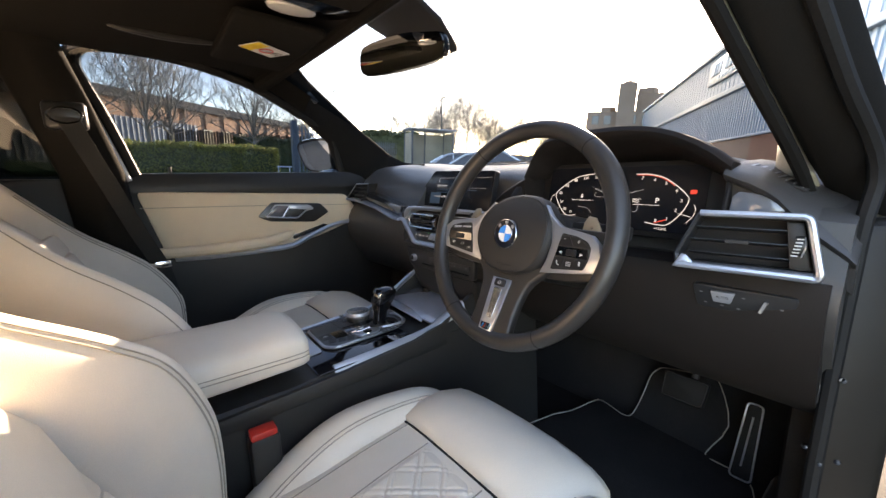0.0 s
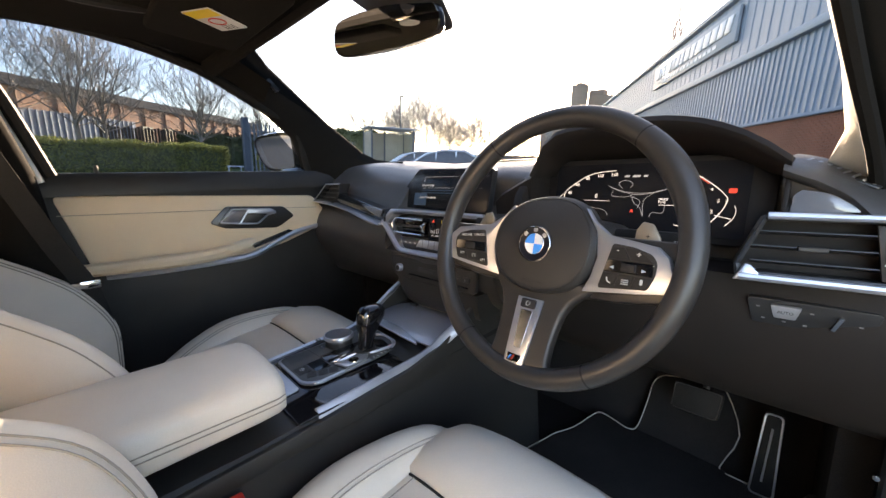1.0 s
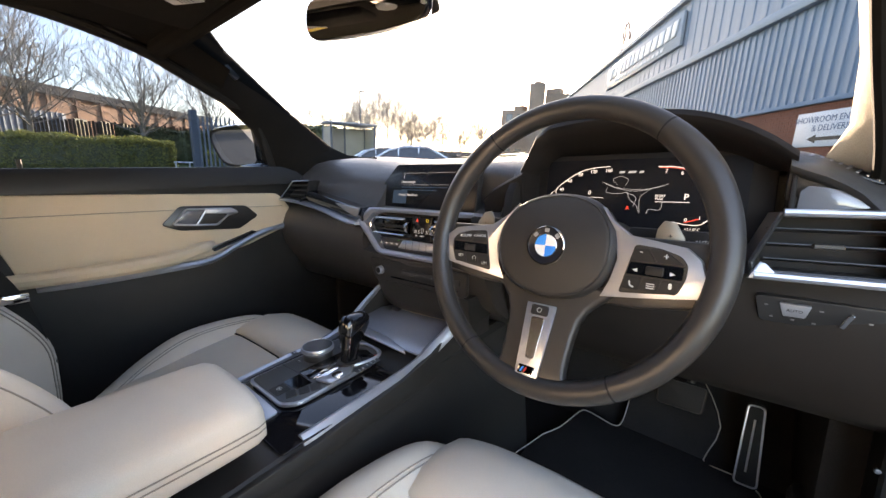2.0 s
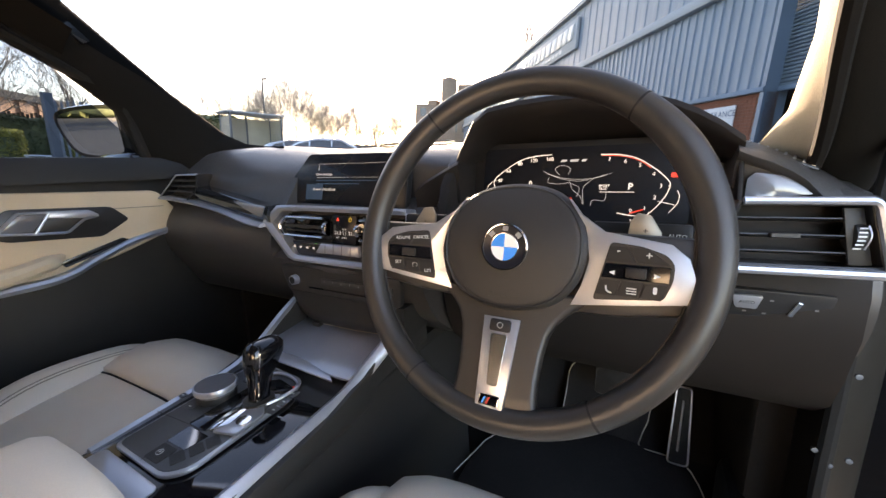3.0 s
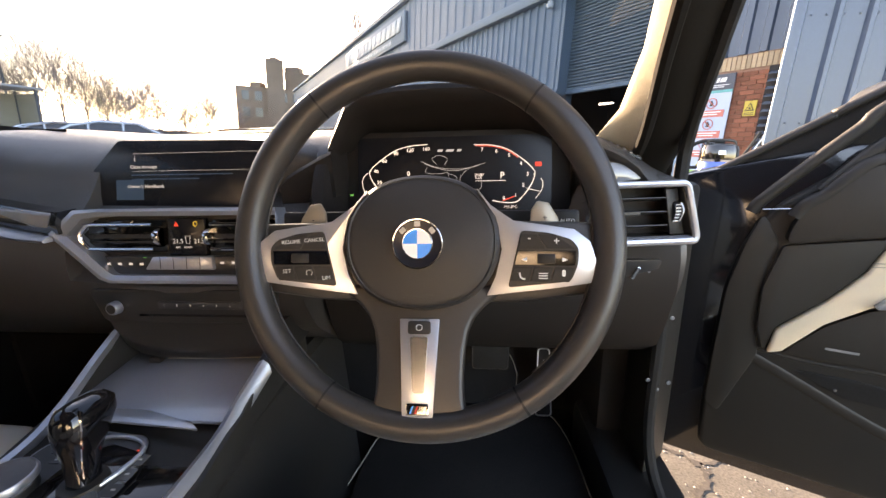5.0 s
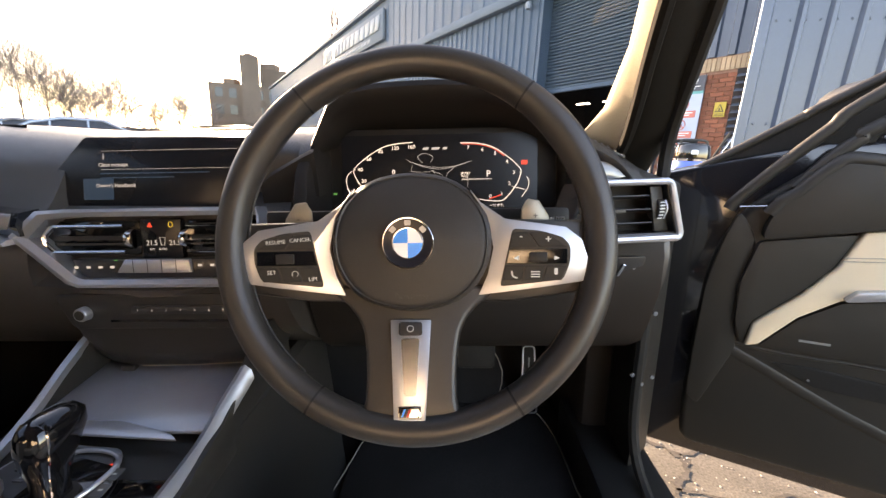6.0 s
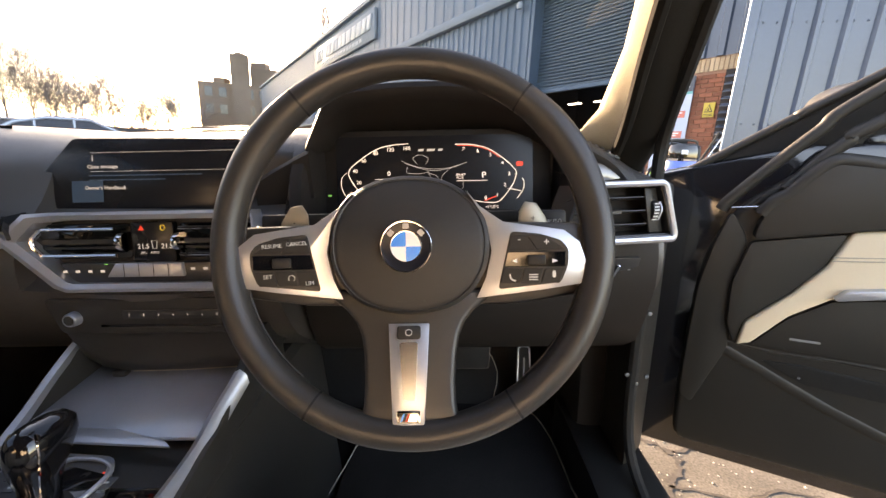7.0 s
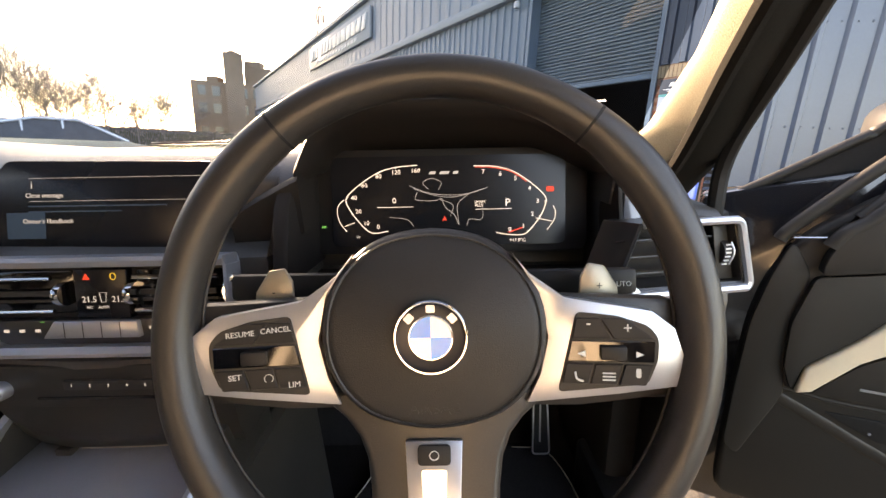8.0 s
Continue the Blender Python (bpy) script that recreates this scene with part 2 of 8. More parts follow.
# ---- car body: roof, pillars, floor ----
def mirror_x(p, s):
    return Vector((p[0] * s, p[1], p[2]))


body = thing("car_body", (0, 0, 0.15), "black saloon car cabin with dark roof lining and pale pillar trims", "car body", kind="structure")
# roof lining, an arched sheet with thickness
roof = grid(lambda u, v: Vector(((u - 0.5) * 1.16, -0.06 - v * 1.5, 1.385 - 0.10 * (u - 0.5) ** 2 - 0.05 * max(0, 0.12 - v) * 5 - 0.10 * max(0, v - 0.4))), 12, 14)
part("roof_lining", thicken(roof, 0.03), HEADLINER, body, "dark cloth roof lining")
part("header_rail", tube([(x, -0.055 + 0.10 * (x / 0.56) ** 2 * -0.6, 1.335 - 0.04 * (x / 0.56) ** 2) for x in [-0.58 + 0.0725 * i for i in range(17)]], 0.022, 10), HEADLINER, body)
floor = grid(lambda u, v: Vector((-0.78 + 1.56 * u, -1.6 + 2.45 * v, 0.235 + 3.0 * max(0.0, v - 0.917))), 8, 72)
part("floor_carpet", thicken(floor, 0.03), CARPET, body, "black carpeted floor")
part("bulkhead", box((-0.80, 0.84, 0.2), (0.80, 0.90, 1.0), 0.01), CARPET, body)
part("rear_bulkhead", box((-0.80, -1.66, 0.2), (0.80, -1.60, 1.35), 0.01), HEADLINER, body)
for s, name in ((-1, "passenger"), (1, "driver")):
    # front pillar: a dark body towards the door, a trim towards the screen
    if s > 0:
        inner = [(0.690, 0.42, 0.93), (0.667, 0.284, 1.00), (0.635, 0.159, 1.10), (0.604, 0.034, 1.20), (0.573, -0.090, 1.30), (0.552, -0.175, 1.355)]
        outer = [(0.765, 0.40, 0.92), (0.752, 0.291, 1.00), (0.720, 0.188, 1.10), (0.690, 0.085, 1.20), (0.660, -0.018, 1.30), (0.632, -0.12, 1.365)]
    else:
        # its foot runs out in a curve along the dash
        inner = [(0.400, 0.396, 1.038), (0.492, 0.411, 1.042), (0.594, 0.423, 1.053), (0.654, 0.399, 1.082), (0.666, 0.331, 1.137), (0.666, 0.264, 1.184), (0.650, 0.151, 1.269), (0.630, 0.058, 1.336), (0.582, 0.005, 1.367), (0.530, -0.045, 1.385)]
        outer = [(0.734, 0.379, 0.929), (0.734, 0.34, 0.929), (0.728, 0.24, 0.96), (0.714, 0.185, 1.000), (0.704, 0.160, 1.070), (0.694, 0.138, 1.128), (0.672, 0.050, 1.196), (0.643, -0.090, 1.262), (0.612, -0.215, 1.350), (0.60, -0.25, 1.40)]
    push = Vector((0.25, 0.70, 0.45)).normalized() * 0.028 if s > 0 else Vector((0.90, 0.20, 0.30)).normalized() * 0.020
    rings = []
    for a, b in zip(inner, outer):
        a, b = Vector(a), Vector(b)
        mid, w = (a + b) / 2 + push, (b - a) / 2
        rings.append([mirror_x(mid + w * math.copysign(abs(math.cos(c)) ** 0.6, math.cos(c)) + push * math.copysign(abs(math.sin(c)) ** 0.8, math.sin(c)), s) for c in [2 * math.pi * j / 16 for j in range(16)]])
    part("front_pillar", loft(rings), HEADLINER, body, "dark front pillar")
    # trim strip on the screen side
    edge_full = [(0.590, 0.44, 0.955), (0.618, 0.385, 0.990), (0.632, 0.310, 1.040), (0.620, 0.215, 1.109), (0.589, 0.090, 1.209), (0.558, -0.034, 1.309), (0.541, -0.10, 1.355)]
    back = [(0.680, 0.36, 0.945), (0.669, 0.290, 0.995), (0.656, 0.235, 1.040), (0.635, 0.160, 1.100), (0.604, 0.034, 1.200), (0.573, -0.090, 1.300), (0.556, -0.16, 1.350)]
    edge = [tuple(Vector(a).lerp(Vector(b), f)) for a, b, f in zip(edge_full, back, (0, 0.05, 0.2, 0.38, 0.40, 0.40, 0.40))]
    rings = []
    for a, b in zip(edge, back):
        a, b = Vector(a), Vector(b)
        n = Vector((-0.35, -0.75, -0.2)).normalized()
        rings.append([mirror_x(q, s) for q in (a, a.lerp(b, 0.25) + n * 0.002, a.lerp(b, 0.6) + n * 0.002, b + n * 0.001, b - n * 0.02, a - n * 0.012)])
    if s > 0:
        part("pillar_lip", tube(catmull([Vector(b) + n * (0.012 if b[2] < 1.06 else 0.009) + Vector((0.006, 0, 0)) for b in [(0.705, 0.42, 0.915)] + back], 5), 0.009, 8), HEADLINER, body)
        part("pillar_trim", loft(rings), PILLAR_CLOTH, body, "pale woven pillar trim", angle=60)
    # centre pillar
    rings = [[mirror_x(q, s) for q in ((0.64 + dx, y, z), (0.74 + dx, y, z), (0.74 + dx, y - 0.14, z), (0.66 + dx, y - 0.14, z), (0.62 + dx, y - 0.07, z))]
             for dx, y, z in ((a_ + (0.03 if s > 0 else 0), b_ - (0.10 if s > 0 else 0), c_) for a_, b_, c_ in ((0.02, -0.46, 0.25), (0.02, -0.47, 0.75), (0.0, -0.49, 1.02), (-0.035, -0.535, 1.20), (-0.075, -0.57, 1.32), (-0.12, -0.58, 1.36)))]
    part("centre_pillar", bevel_all(loft(rings), 0.012), HEADLINER, body)
    # roof rail from the front pillar back
    part("roof_rail", tube([mirror_x(q, s) for q in catmull([(0.57, -0.10, 1.372), (0.605, -0.35, 1.400), (0.605, -0.65, 1.400), (0.58, -1.0, 1.36), (0.55, -1.5, 1.25)], 4)], 0.026, 10), HEADLINER, body)
    part("door_sill", box((0.66, -1.2, 0.20), (0.80, 0.52, 0.37), 0.02) if s > 0 else box((-0.80, -1.2, 0.20), (-0.66, 0.52, 0.37), 0.02), PLASTIC, body)
    part("side_wall", box((0.74, -1.62, 0.2), (0.80, -0.62, 0.98), 0.01) if s > 0 else box((-0.80, -1.62, 0.2), (-0.74, -0.62, 0.98), 0.01), HEADLINER, body)
# rear doors, shut, with dark glass
for s in (-1, 1):
    part("rear_door_panel", prism([mirror_x(q, s) for q in ((0.74, -1.45, 0.34), (0.74, -0.58, 0.34), (0.72, -0.58, 1.01), (0.72, -1.45, 1.01))], (0.05 * s, 0, 0), 0.01), PLASTIC, body)
    pane = part("rear_side_window", prism([mirror_x(q, s) for q in ((0.735, -0.56, 1.0), (0.735, -1.5, 1.0), (0.60, -1.4, 1.30), (0.615, -0.60, 1.38))], (0.004 * s, 0, 0)), PRIVACY, body, "dark tinted rear side window")
part("footwell_side", box((0.68, 0.40, 0.24), (0.76, 0.86, 0.96), 0.02), CARPET, body)
part("footwell_side", box((-0.76, 0.40, 0.24), (-0.70, 0.86, 0.96), 0.02), CARPET, body)
part("hinge_post", prism([(0.735, 0.28, 0.36), (0.80, 0.34, 0.36), (0.80, 0.44, 0.36), (0.735, 0.44, 0.36)], (0, 0, 0.562), 0.012), DOOR_TRIM, body, "black door hinge post")
part("door_seal", tube(catmull([(0.745, 0.05, 0.36), (0.742, 0.20, 0.37), (0.735, 0.275, 0.45), (0.735, 0.285, 0.65), (0.738, 0.290, 0.90), (0.742, 0.290, 1.0), (0.710, 0.185, 1.10), (0.680, 0.080, 1.20), (0.650, -0.025, 1.30), (0.618, -0.14, 1.365)], 5), 0.010, 8), RUBBER, body, "black rubber door seal")
# bolts at the hinge post
for x, z in ((0.739, 0.561), (0.757, 0.575), (0.721, 0.580), (0.748, 0.700)):
    part("bolt", lathe([(0.001, 0), (0.0045, 0), (0.004, 0.003), (0.001, 0.0034)], facing((x, 0.279, z), (1, 0, 0), (0, 0, 1)), 8), CHROME, body)
# bonnet, outside the screen
part("bonnet", thicken(grid(lambda u, v: Vector(((u - 0.5) * 1.6, 0.88 + v * 1.1, 0.93 - 0.10 * v ** 2 - 0.16 * (u - 0.5) ** 2)), 12, 8), 0.02), BODY_PAINT, body, "gloss black bonnet")

ws_lo = [(-0.86, 0.55, 0.985), (-0.40, 0.72, 0.99), (0, 0.76, 0.99), (0.40, 0.72, 0.99), (0.74, 0.58, 0.985)]
ws_hi = [(-0.72, -0.10, 1.345), (-0.30, -0.02, 1.36), (0, -0.01, 1.365), (0.30, -0.02, 1.36), (0.60, -0.07, 1.345)]
lo, hi = catmull(ws_lo, 4), catmull(ws_hi, 4)
windscreen = part("windscreen", loft([lo, [(a + b) / 2 + Vector((0, 0.012, 0.015)) for a, b in zip(lo, hi)], hi], closed=False), GLASS, body, "laminated windscreen tinted dark to dim the sky")
# no shadow, so the dimming tint leaves the cabin's light alone
windscreen.visible_shadow = False
side = part("side_window", grid(lambda u, v: Vector((-0.735 + 0.13 * v ** 1.3, -0.62 + 0.86 * u - 0.36 * u * v, 1.000 + 0.355 * v)), 8, 6), SIDE_GLASS, body, "closed passenger side window")
side.visible_shadow = False

# ---- dashboard ----
dash = thing("dashboard", (0, 0.3, 0.5), "black soft-touch dashboard with silver trim strips", "dashboard")


def dash_section(x):
    """The section of the dash at x: (y, z) from the screen's foot over the top and down to the knees."""
    c = math.exp(-((x + 0.03) / 0.26) ** 2)           # how much of the middle part
    e = max(0, x - 0.50) / 0.2                        # how near the driver's end
    q = 0.02 * max(0, min(1, (-x - 0.25) / 0.25))      # the passenger's side stands a little higher
    ft = 0.235 if x > 0.153 else 0.205 - 0.055 * c    # the lower fascia's front
    return [(0.80, 0.99), (0.66, 1.015 - 0.03 * e + q), (0.50, 1.030 - 0.05 * e + q), (0.40, 1.025 - 0.065 * e + q), (0.33, 1.010 - 0.062 * e + q), (0.285, 0.985 - 0.045 * e), (0.265, 0.955 - 0.03 * e),
            (0.262 - 0.04 * c, 0.92), (ft + 0.015, 0.865), (ft, 0.82), (ft + 0.005, 0.775), (ft + 0.025, 0.735), (ft + 0.05, 0.70), (0.28, 0.655), (0.32, 0.63), (0.42, 0.62), (0.60, 0.615), (0.80, 0.61)]


xs = [-0.72, -0.69, -0.64, -0.56, -0.48, -0.40, -0.32, -0.25, -0.232, -0.228, -0.15, -0.10, -0.05, 0.0, 0.05, 0.10, 0.150, 0.154, 0.172, 0.176, 0.28, 0.36, 0.44, 0.52, 0.586, 0.590, 0.62, 0.66, 0.70, 0.735]
rings = []
for x in xs:
    sec = catmull([(x, y, z) for y, z in dash_section(x)], 2)
    if 0.175 < x < 0.588:      # the bay behind the wheel
        sec = [Vector((p.x, max(p.y, 0.352), p.z - 0.02 if p.z > 0.98 else p.z)) if 0.83 < p.z and p.y < 0.45 else p for p in sec]
    elif -0.230 < x < 0.152:   # the step on which the screen stands, and the bay of the middle vents
        sec = [Vector((p.x, max(p.y, 0.290), p.z)) if 0.915 < p.z and p.y < 0.45 else Vector((p.x, max(p.y, 0.225), p.z)) if 0.80 < p.z and p.y < 0.45 else p for p in sec]
    rings.append(sec)
part("dash_body", loft(rings), DASH_SKIN, dash, angle=50)

# cluster hood
def hood_top(x):
    d = (x - 0.375) / 0.215
    return min(1.080 - (0.030 if d < 0 else 0.072) * abs(d) ** 2.6, 0.988 + (x - 0.178) * 1.9)


hood = []
for i in range(21):
    x = 0.182 + 0.03 * i / 6 if i < 6 else 0.212 + 0.38 * (i - 6) / 14
    z = hood_top(x)
    hood.append([Vector((x, 0.262, z - 0.016)), Vector((x, 0.257, z - 0.005)), Vector((x, 0.263, z + 0.003)), Vector((x, 0.30, z + 0.001)), Vector((x, 0.40, min(z - 0.020, z * 0.5 + 0.52))), Vector((x, 0.52, min(z - 0.03, 1.030))),
                 Vector((x, 0.52, 1.0)), Vector((x, 0.40, 1.0 if z > 1.03 else z - 0.03)), Vector((x, 0.335, max(z - 0.045, 0.985))), Vector((x, 0.29, z - 0.026))])
part("cluster_hood", loft(hood), BINNACLE, dash, "black stitched hood over the instruments", angle=50)
part("hood_stitching", tube([(0.30 + 0.0075 * i, 0.2595, hood_top(0.30 + 0.0075 * i) - 0.006) for i in range(17)], 0.0009, 5), SEAM, dash)
part("hood_cheek", prism([(0.160, 0.262, 0.980), (0.170, 0.33, 0.985), (0.170, 0.33, 0.86), (0.162, 0.20, 0.86), (0.160, 0.235, 0.95)], (0.02, 0, 0), 0.004), BINNACLE, dash)
part("hood_cheek", prism([(0.588, 0.262, 0.985), (0.588, 0.33, 1.0), (0.588, 0.33, 0.86), (0.588, 0.22, 0.86), (0.588, 0.245, 0.93)], (0.006, 0, 0), 0.002), BINNACLE, dash)
# the driver's end of the dash: the hood runs out in a falling shoulder
shoulder = []
left_shoulder = []
for x, zl in ((0.188, 0.986), (0.170, 0.978), (0.150, 0.968), (0.130, 0.958), (0.112, 0.948), (0.098, 0.935)):
    left_shoulder.append([Vector((x, y, z)) for y, z in ((0.258, zl - 0.07), (0.252, zl - 0.010), (0.250, zl - 0.003), (0.256, zl + 0.003), (0.285, zl + 0.008), (0.33, zl + 0.012), (0.33, zl - 0.07))])
part("dash_shoulder", loft(left_shoulder), BINNACLE, dash, "black grained shoulder of the dashboard", angle=50)
for x, zl, zc in ((0.585, 0.994, 1.012), (0.600, 0.987, 1.009), (0.620, 0.979, 1.003), (0.640, 0.968, 0.993), (0.655, 0.957, 0.986), (0.672, 0.938, 0.977), (0.690, 0.918, 0.968), (0.713, 0.900, 0.953), (0.732, 0.885, 0.932), (0.742, 0.875, 0.915)):
    shoulder.append([Vector((x, y, z)) for y, z in ((0.252, zl - 0.010), (0.248, zl - 0.003), (0.254, zl + 0.003), (0.275, zl * 0.55 + zc * 0.45), (0.31, zl * 0.2 + zc * 0.8), (0.36, zc), (0.45, zc + 0.004), (0.60, zc - 0.004), (0.60, zl - 0.05), (0.272, zl - 0.05), (0.264, zl - 0.014))])
part("dash_shoulder", loft(shoulder), DASH_SKIN, dash, "black grained shoulder of the dashboard", angle=50)

# ---- instrument cluster ----
cl = thing("instrument_cluster", (0.375, 0.33, 0.86), "wide dark digital instrument display showing speed and rev dials", "instrument display")
CLM = facing((0.376, 0.322, 0.945), (1, 0, 0), (0, 0.20, 0.98))
part("housing", plate(CLM, rect(0.40, 0.15, 0.02), 0.02, 0.003, z=-0.022), BINNACLE, cl)
part("display_panel", plate(CLM, rect(0.335, 0.128, 0.012), 0.002, z=-0.001), SCREEN, cl)


def arc_line(pts, r, mat, name="dial_arc"):
    part(name, tube(catmull([CLM @ Vector((x, y, 0.0016)) for x, y in pts], 5), r, 5), mat, cl)


LEFT_ARC = [(-0.044, 0.051), (-0.075, 0.0485), (-0.100, 0.0415), (-0.128, 0.024), (-0.146, 0.007), (-0.1435, -0.008), (-0.128, -0.030), (-0.115, -0.0425), (-0.1036, -0.0447), (-0.088, -0.042)]
RIGHT_ARC = [(0.0368, 0.0487), (0.065, 0.0475), (0.092, 0.0405), (0.118, 0.0235), (0.135, 0.008), (0.1398, -0.0023), (0.133, -0.022), (0.118, -0.042), (0.1063, -0.0504), (0.085, -0.050), (0.068, -0.047)]
arc_line(LEFT_ARC, 0.00065, LIT)
arc_line(RIGHT_ARC, 0.00065, LIT)
arc_line([(0.039, 0.0472), (0.066, 0.0458), (0.092, 0.0388), (0.112, 0.0255)], 0.0007, LIT_RED)
arc_line([(-0.150, 0.004), (-0.158, -0.004), (-0.160, -0.016), (-0.156, -0.030), (-0.147, -0.042)], 0.0005, LIT)
arc_line([(0.150, -0.010), (0.153, -0.018), (0.151, -0.030), (0.141, -0.044)], 0.0005, LIT)
arc_line([(0.125, -0.027), (0.148, -0.032)], 0.0005, LIT, "pointer")
arc_line([(-0.150, -0.034), (-0.135, -0.029)], 0.0005, LIT, "pointer")
arc_line([(0.086, -0.047), (0.106, -0.040)], 0.0009, LIT_RED, "pointer")
for t_, x, y in (("0", -0.1017, -0.0357), ("10", -0.1187, -0.0305), ("20", -0.1296, -0.0132), ("40", -0.1354, 0.0063), ("60", -0.1202, 0.0238), ("80", -0.0995, 0.0362), ("120", -0.0745, 0.0414), ("160", -0.0466, 0.0432),
                 ("7", 0.0504, 0.0400), ("6", 0.0746, 0.0367), ("5", 0.0963, 0.0299), ("4", 0.1164, 0.0155), ("3", 0.1277, -0.0029), ("2", 0.1203, -0.0214), ("1", 0.1072, -0.0385), ("0", 0.0876, -0.0427)):
    text(t_, 0.0088, CLM @ pose(x, y, 0.0014), LIT, cl, "dial_figure")
for x, y in ((-0.1450, 0.0068), (-0.1270, 0.0240), (-0.1000, 0.0405), (-0.0750, 0.0475), (-0.1385, -0.0170), (-0.1200, -0.0375), (0.0500, 0.0475), (0.0760, 0.0450), (0.1000, 0.0365), (0.1240, 0.0185), (0.1390, -0.0030), (0.1310, -0.0240), (0.1140, -0.0450)):
    part("dial_tick", plate(CLM, rect(0.0026, 0.0009, 0, x, y), 0.0004, z=0.0014), LIT, cl)
text("0", 0.0115, CLM @ pose(-0.0778, 0.0010, 0.0014), LIT, cl, "speed_figure")
text("P", 0.0150, CLM @ pose(0.0847, -0.0045, 0.0014), LIT, cl, "gear_letter")
text("SPORT", 0.0055, CLM @ pose(0.0455, -0.0030, 0.0014), LIT, cl, "mode_lettering")
text("PLUS", 0.0055, CLM @ pose(0.0440, -0.0078, 0.0014), LIT, cl, "mode_lettering")
text("+11.0\u00b0C", 0.0068, CLM @ pose(0.0985, -0.0583, 0.0014), LIT, cl, "temperature_reading")
text("89", 0.0055, CLM @ pose(-0.1310, -0.0500, 0.0014), LIT_DIM, cl, "range_reading")
for x, w in ((-0.0765, 0.052), (0.0645, 0.052)):
    part("underline", plate(CLM, rect(w, 0.0007, 0, x, -0.0130 + (0.005 if x < 0 else 0)), 0.0004, z=0.0014), LIT, cl)
for x, w in ((-0.022, 0.011), (-0.005, 0.015), (0.011, 0.009)):
    part("model_bar", plate(CLM, [(x - w / 2, 0.0380), (x + w / 2 - 0.002, 0.0380), (x + w / 2, 0.0418), (x - w / 2 + 0.002, 0.0418)], 0.0004, z=0.0014), LIT_DIM, cl)
part("warning_lamp", plate(CLM, rect(0.011, 0.0075, 0.002, 0.1455, 0.0140), 0.0004, z=0.0014), LIT_RED, cl, "red warning lamp")
part("warning_lamp", plate(CLM, rect(0.006, 0.003, 0, -0.1800, -0.0345), 0.0004, z=0.0014), LIT_GREEN, cl, "green warning lamp")
part("map_arrow", plate(CLM, [(-0.0095, -0.0290), (-0.0060, -0.0275), (-0.0025, -0.0290), (-0.0060, -0.0215)], 0.0004, z=0.0014), LIT_RED, cl)
for pts in ([(-0.056, 0.022), (-0.03, 0.012), (0.0, 0.008), (0.03, 0.010), (0.056, 0.018)], [(-0.05, 0.018), (-0.02, 0.008), (0.01, 0.0055), (0.05, 0.016)], [(-0.045, 0.012), (-0.046, 0.002), (-0.02, 0.0005), (-0.010, 0.004)],
            [(-0.010, 0.004), (-0.004, -0.010), (0.008, -0.020), (0.014, -0.034)], [(0.030, 0.010), (0.014, -0.004), (0.013, -0.020), (0.015, -0.034)], [(-0.028, 0.016), (-0.036, 0.026), (-0.024, 0.032), (-0.010, 0.026), (-0.014, 0.016)], [(-0.012, 0.002), (0.006, -0.006), (0.003, -0.022)], [(0.026, -0.036), (0.030, -0.027), (0.048, -0.026), (0.048, 0.000)],
            [(-0.085, -0.022), (-0.060, -0.026), (-0.050, -0.036)]):
    arc_line(pts, 0.00035, LIT_DIM, "map_road")


# ---- steering wheel ----
wheel = thing("steering_wheel", (0.36, 0.0, 0.70), "black leather three-spoke steering wheel with silver spokes", "steering wheel")
WM = facing((0.36, 0, 0.90), (1, 0, 0), (0, math.sin(radians(13.4)), math.cos(radians(13.4))))
RR, RT = 0.1781, 0.0142   # rim: main radius, thickness
RW = WM @ Matrix.Translation((0.0041, 0.0028, -0.010)) @ Matrix.Rotation(-0.09, 4, "X")


def wp(x, y, z=0.0):
    return WM @ Vector((x, y, z))


def rim_ring(a, grow=1.0):
    c = Vector((math.cos(a), math.sin(a), 0))
    thumb = 1 + 0.14 * math.exp(-((math.degrees(a) - 35) / 16) ** 2) + 0.14 * math.exp(-((math.degrees(a) - 145) / 16) ** 2)
    return [RW @ (c * (RR + RT * grow * math.cos(b) * thumb) + Vector((0, 0, RT * 1.12 * grow * math.sin(b)))) for b in [2 * math.pi * j / 18 for j in range(18)]]


part("rim", loft([rim_ring(2 * math.pi * i / 120) for i in range(120)], around=True), BLACK_LEATHER, wheel, "grained black leather rim")
for deg in (52, 128, -58, -122):
    a = radians(deg)
    part("rim_seam", loft([rim_ring(a - 0.007, 0.99), rim_ring(a - 0.005, 1.014), rim_ring(a + 0.005, 1.014), rim_ring(a + 0.007, 0.99)]), RUBBER, wheel)
# stitching along the inner side of the rim, at the upper right and left
for lo_a, hi_a in ((-50, 50), (130, 230)):
    pts = [RW @ (Vector((math.cos(radians(a)), math.sin(radians(a)), 0)) * (RR - RT * 1.02) + Vector((0, 0, -0.004))) for a in range(lo_a, hi_a + 1, 5)]
    part("rim_stitching", tube(pts, 0.0010, 5), PLASTIC, wheel)

# airbag cover
HUB = [(-0.0765, 0.0), (-0.0735, 0.026), (-0.060, 0.051), (-0.036, 0.0675), (0.0, 0.0735), (0.036, 0.0675), (0.061, 0.051), (0.0770, 0.026), (0.0805, 0.0), (0.076, -0.024),
       (0.062, -0.046), (0.040, -0.0605), (0.002, -0.0675), (-0.036, -0.0605), (-0.058, -0.046), (-0.072, -0.024)]
hub_c = [Vector((p.x, p.y)) for p in catmull([(x, y, 0) for x, y in HUB], 3, closed=True)]


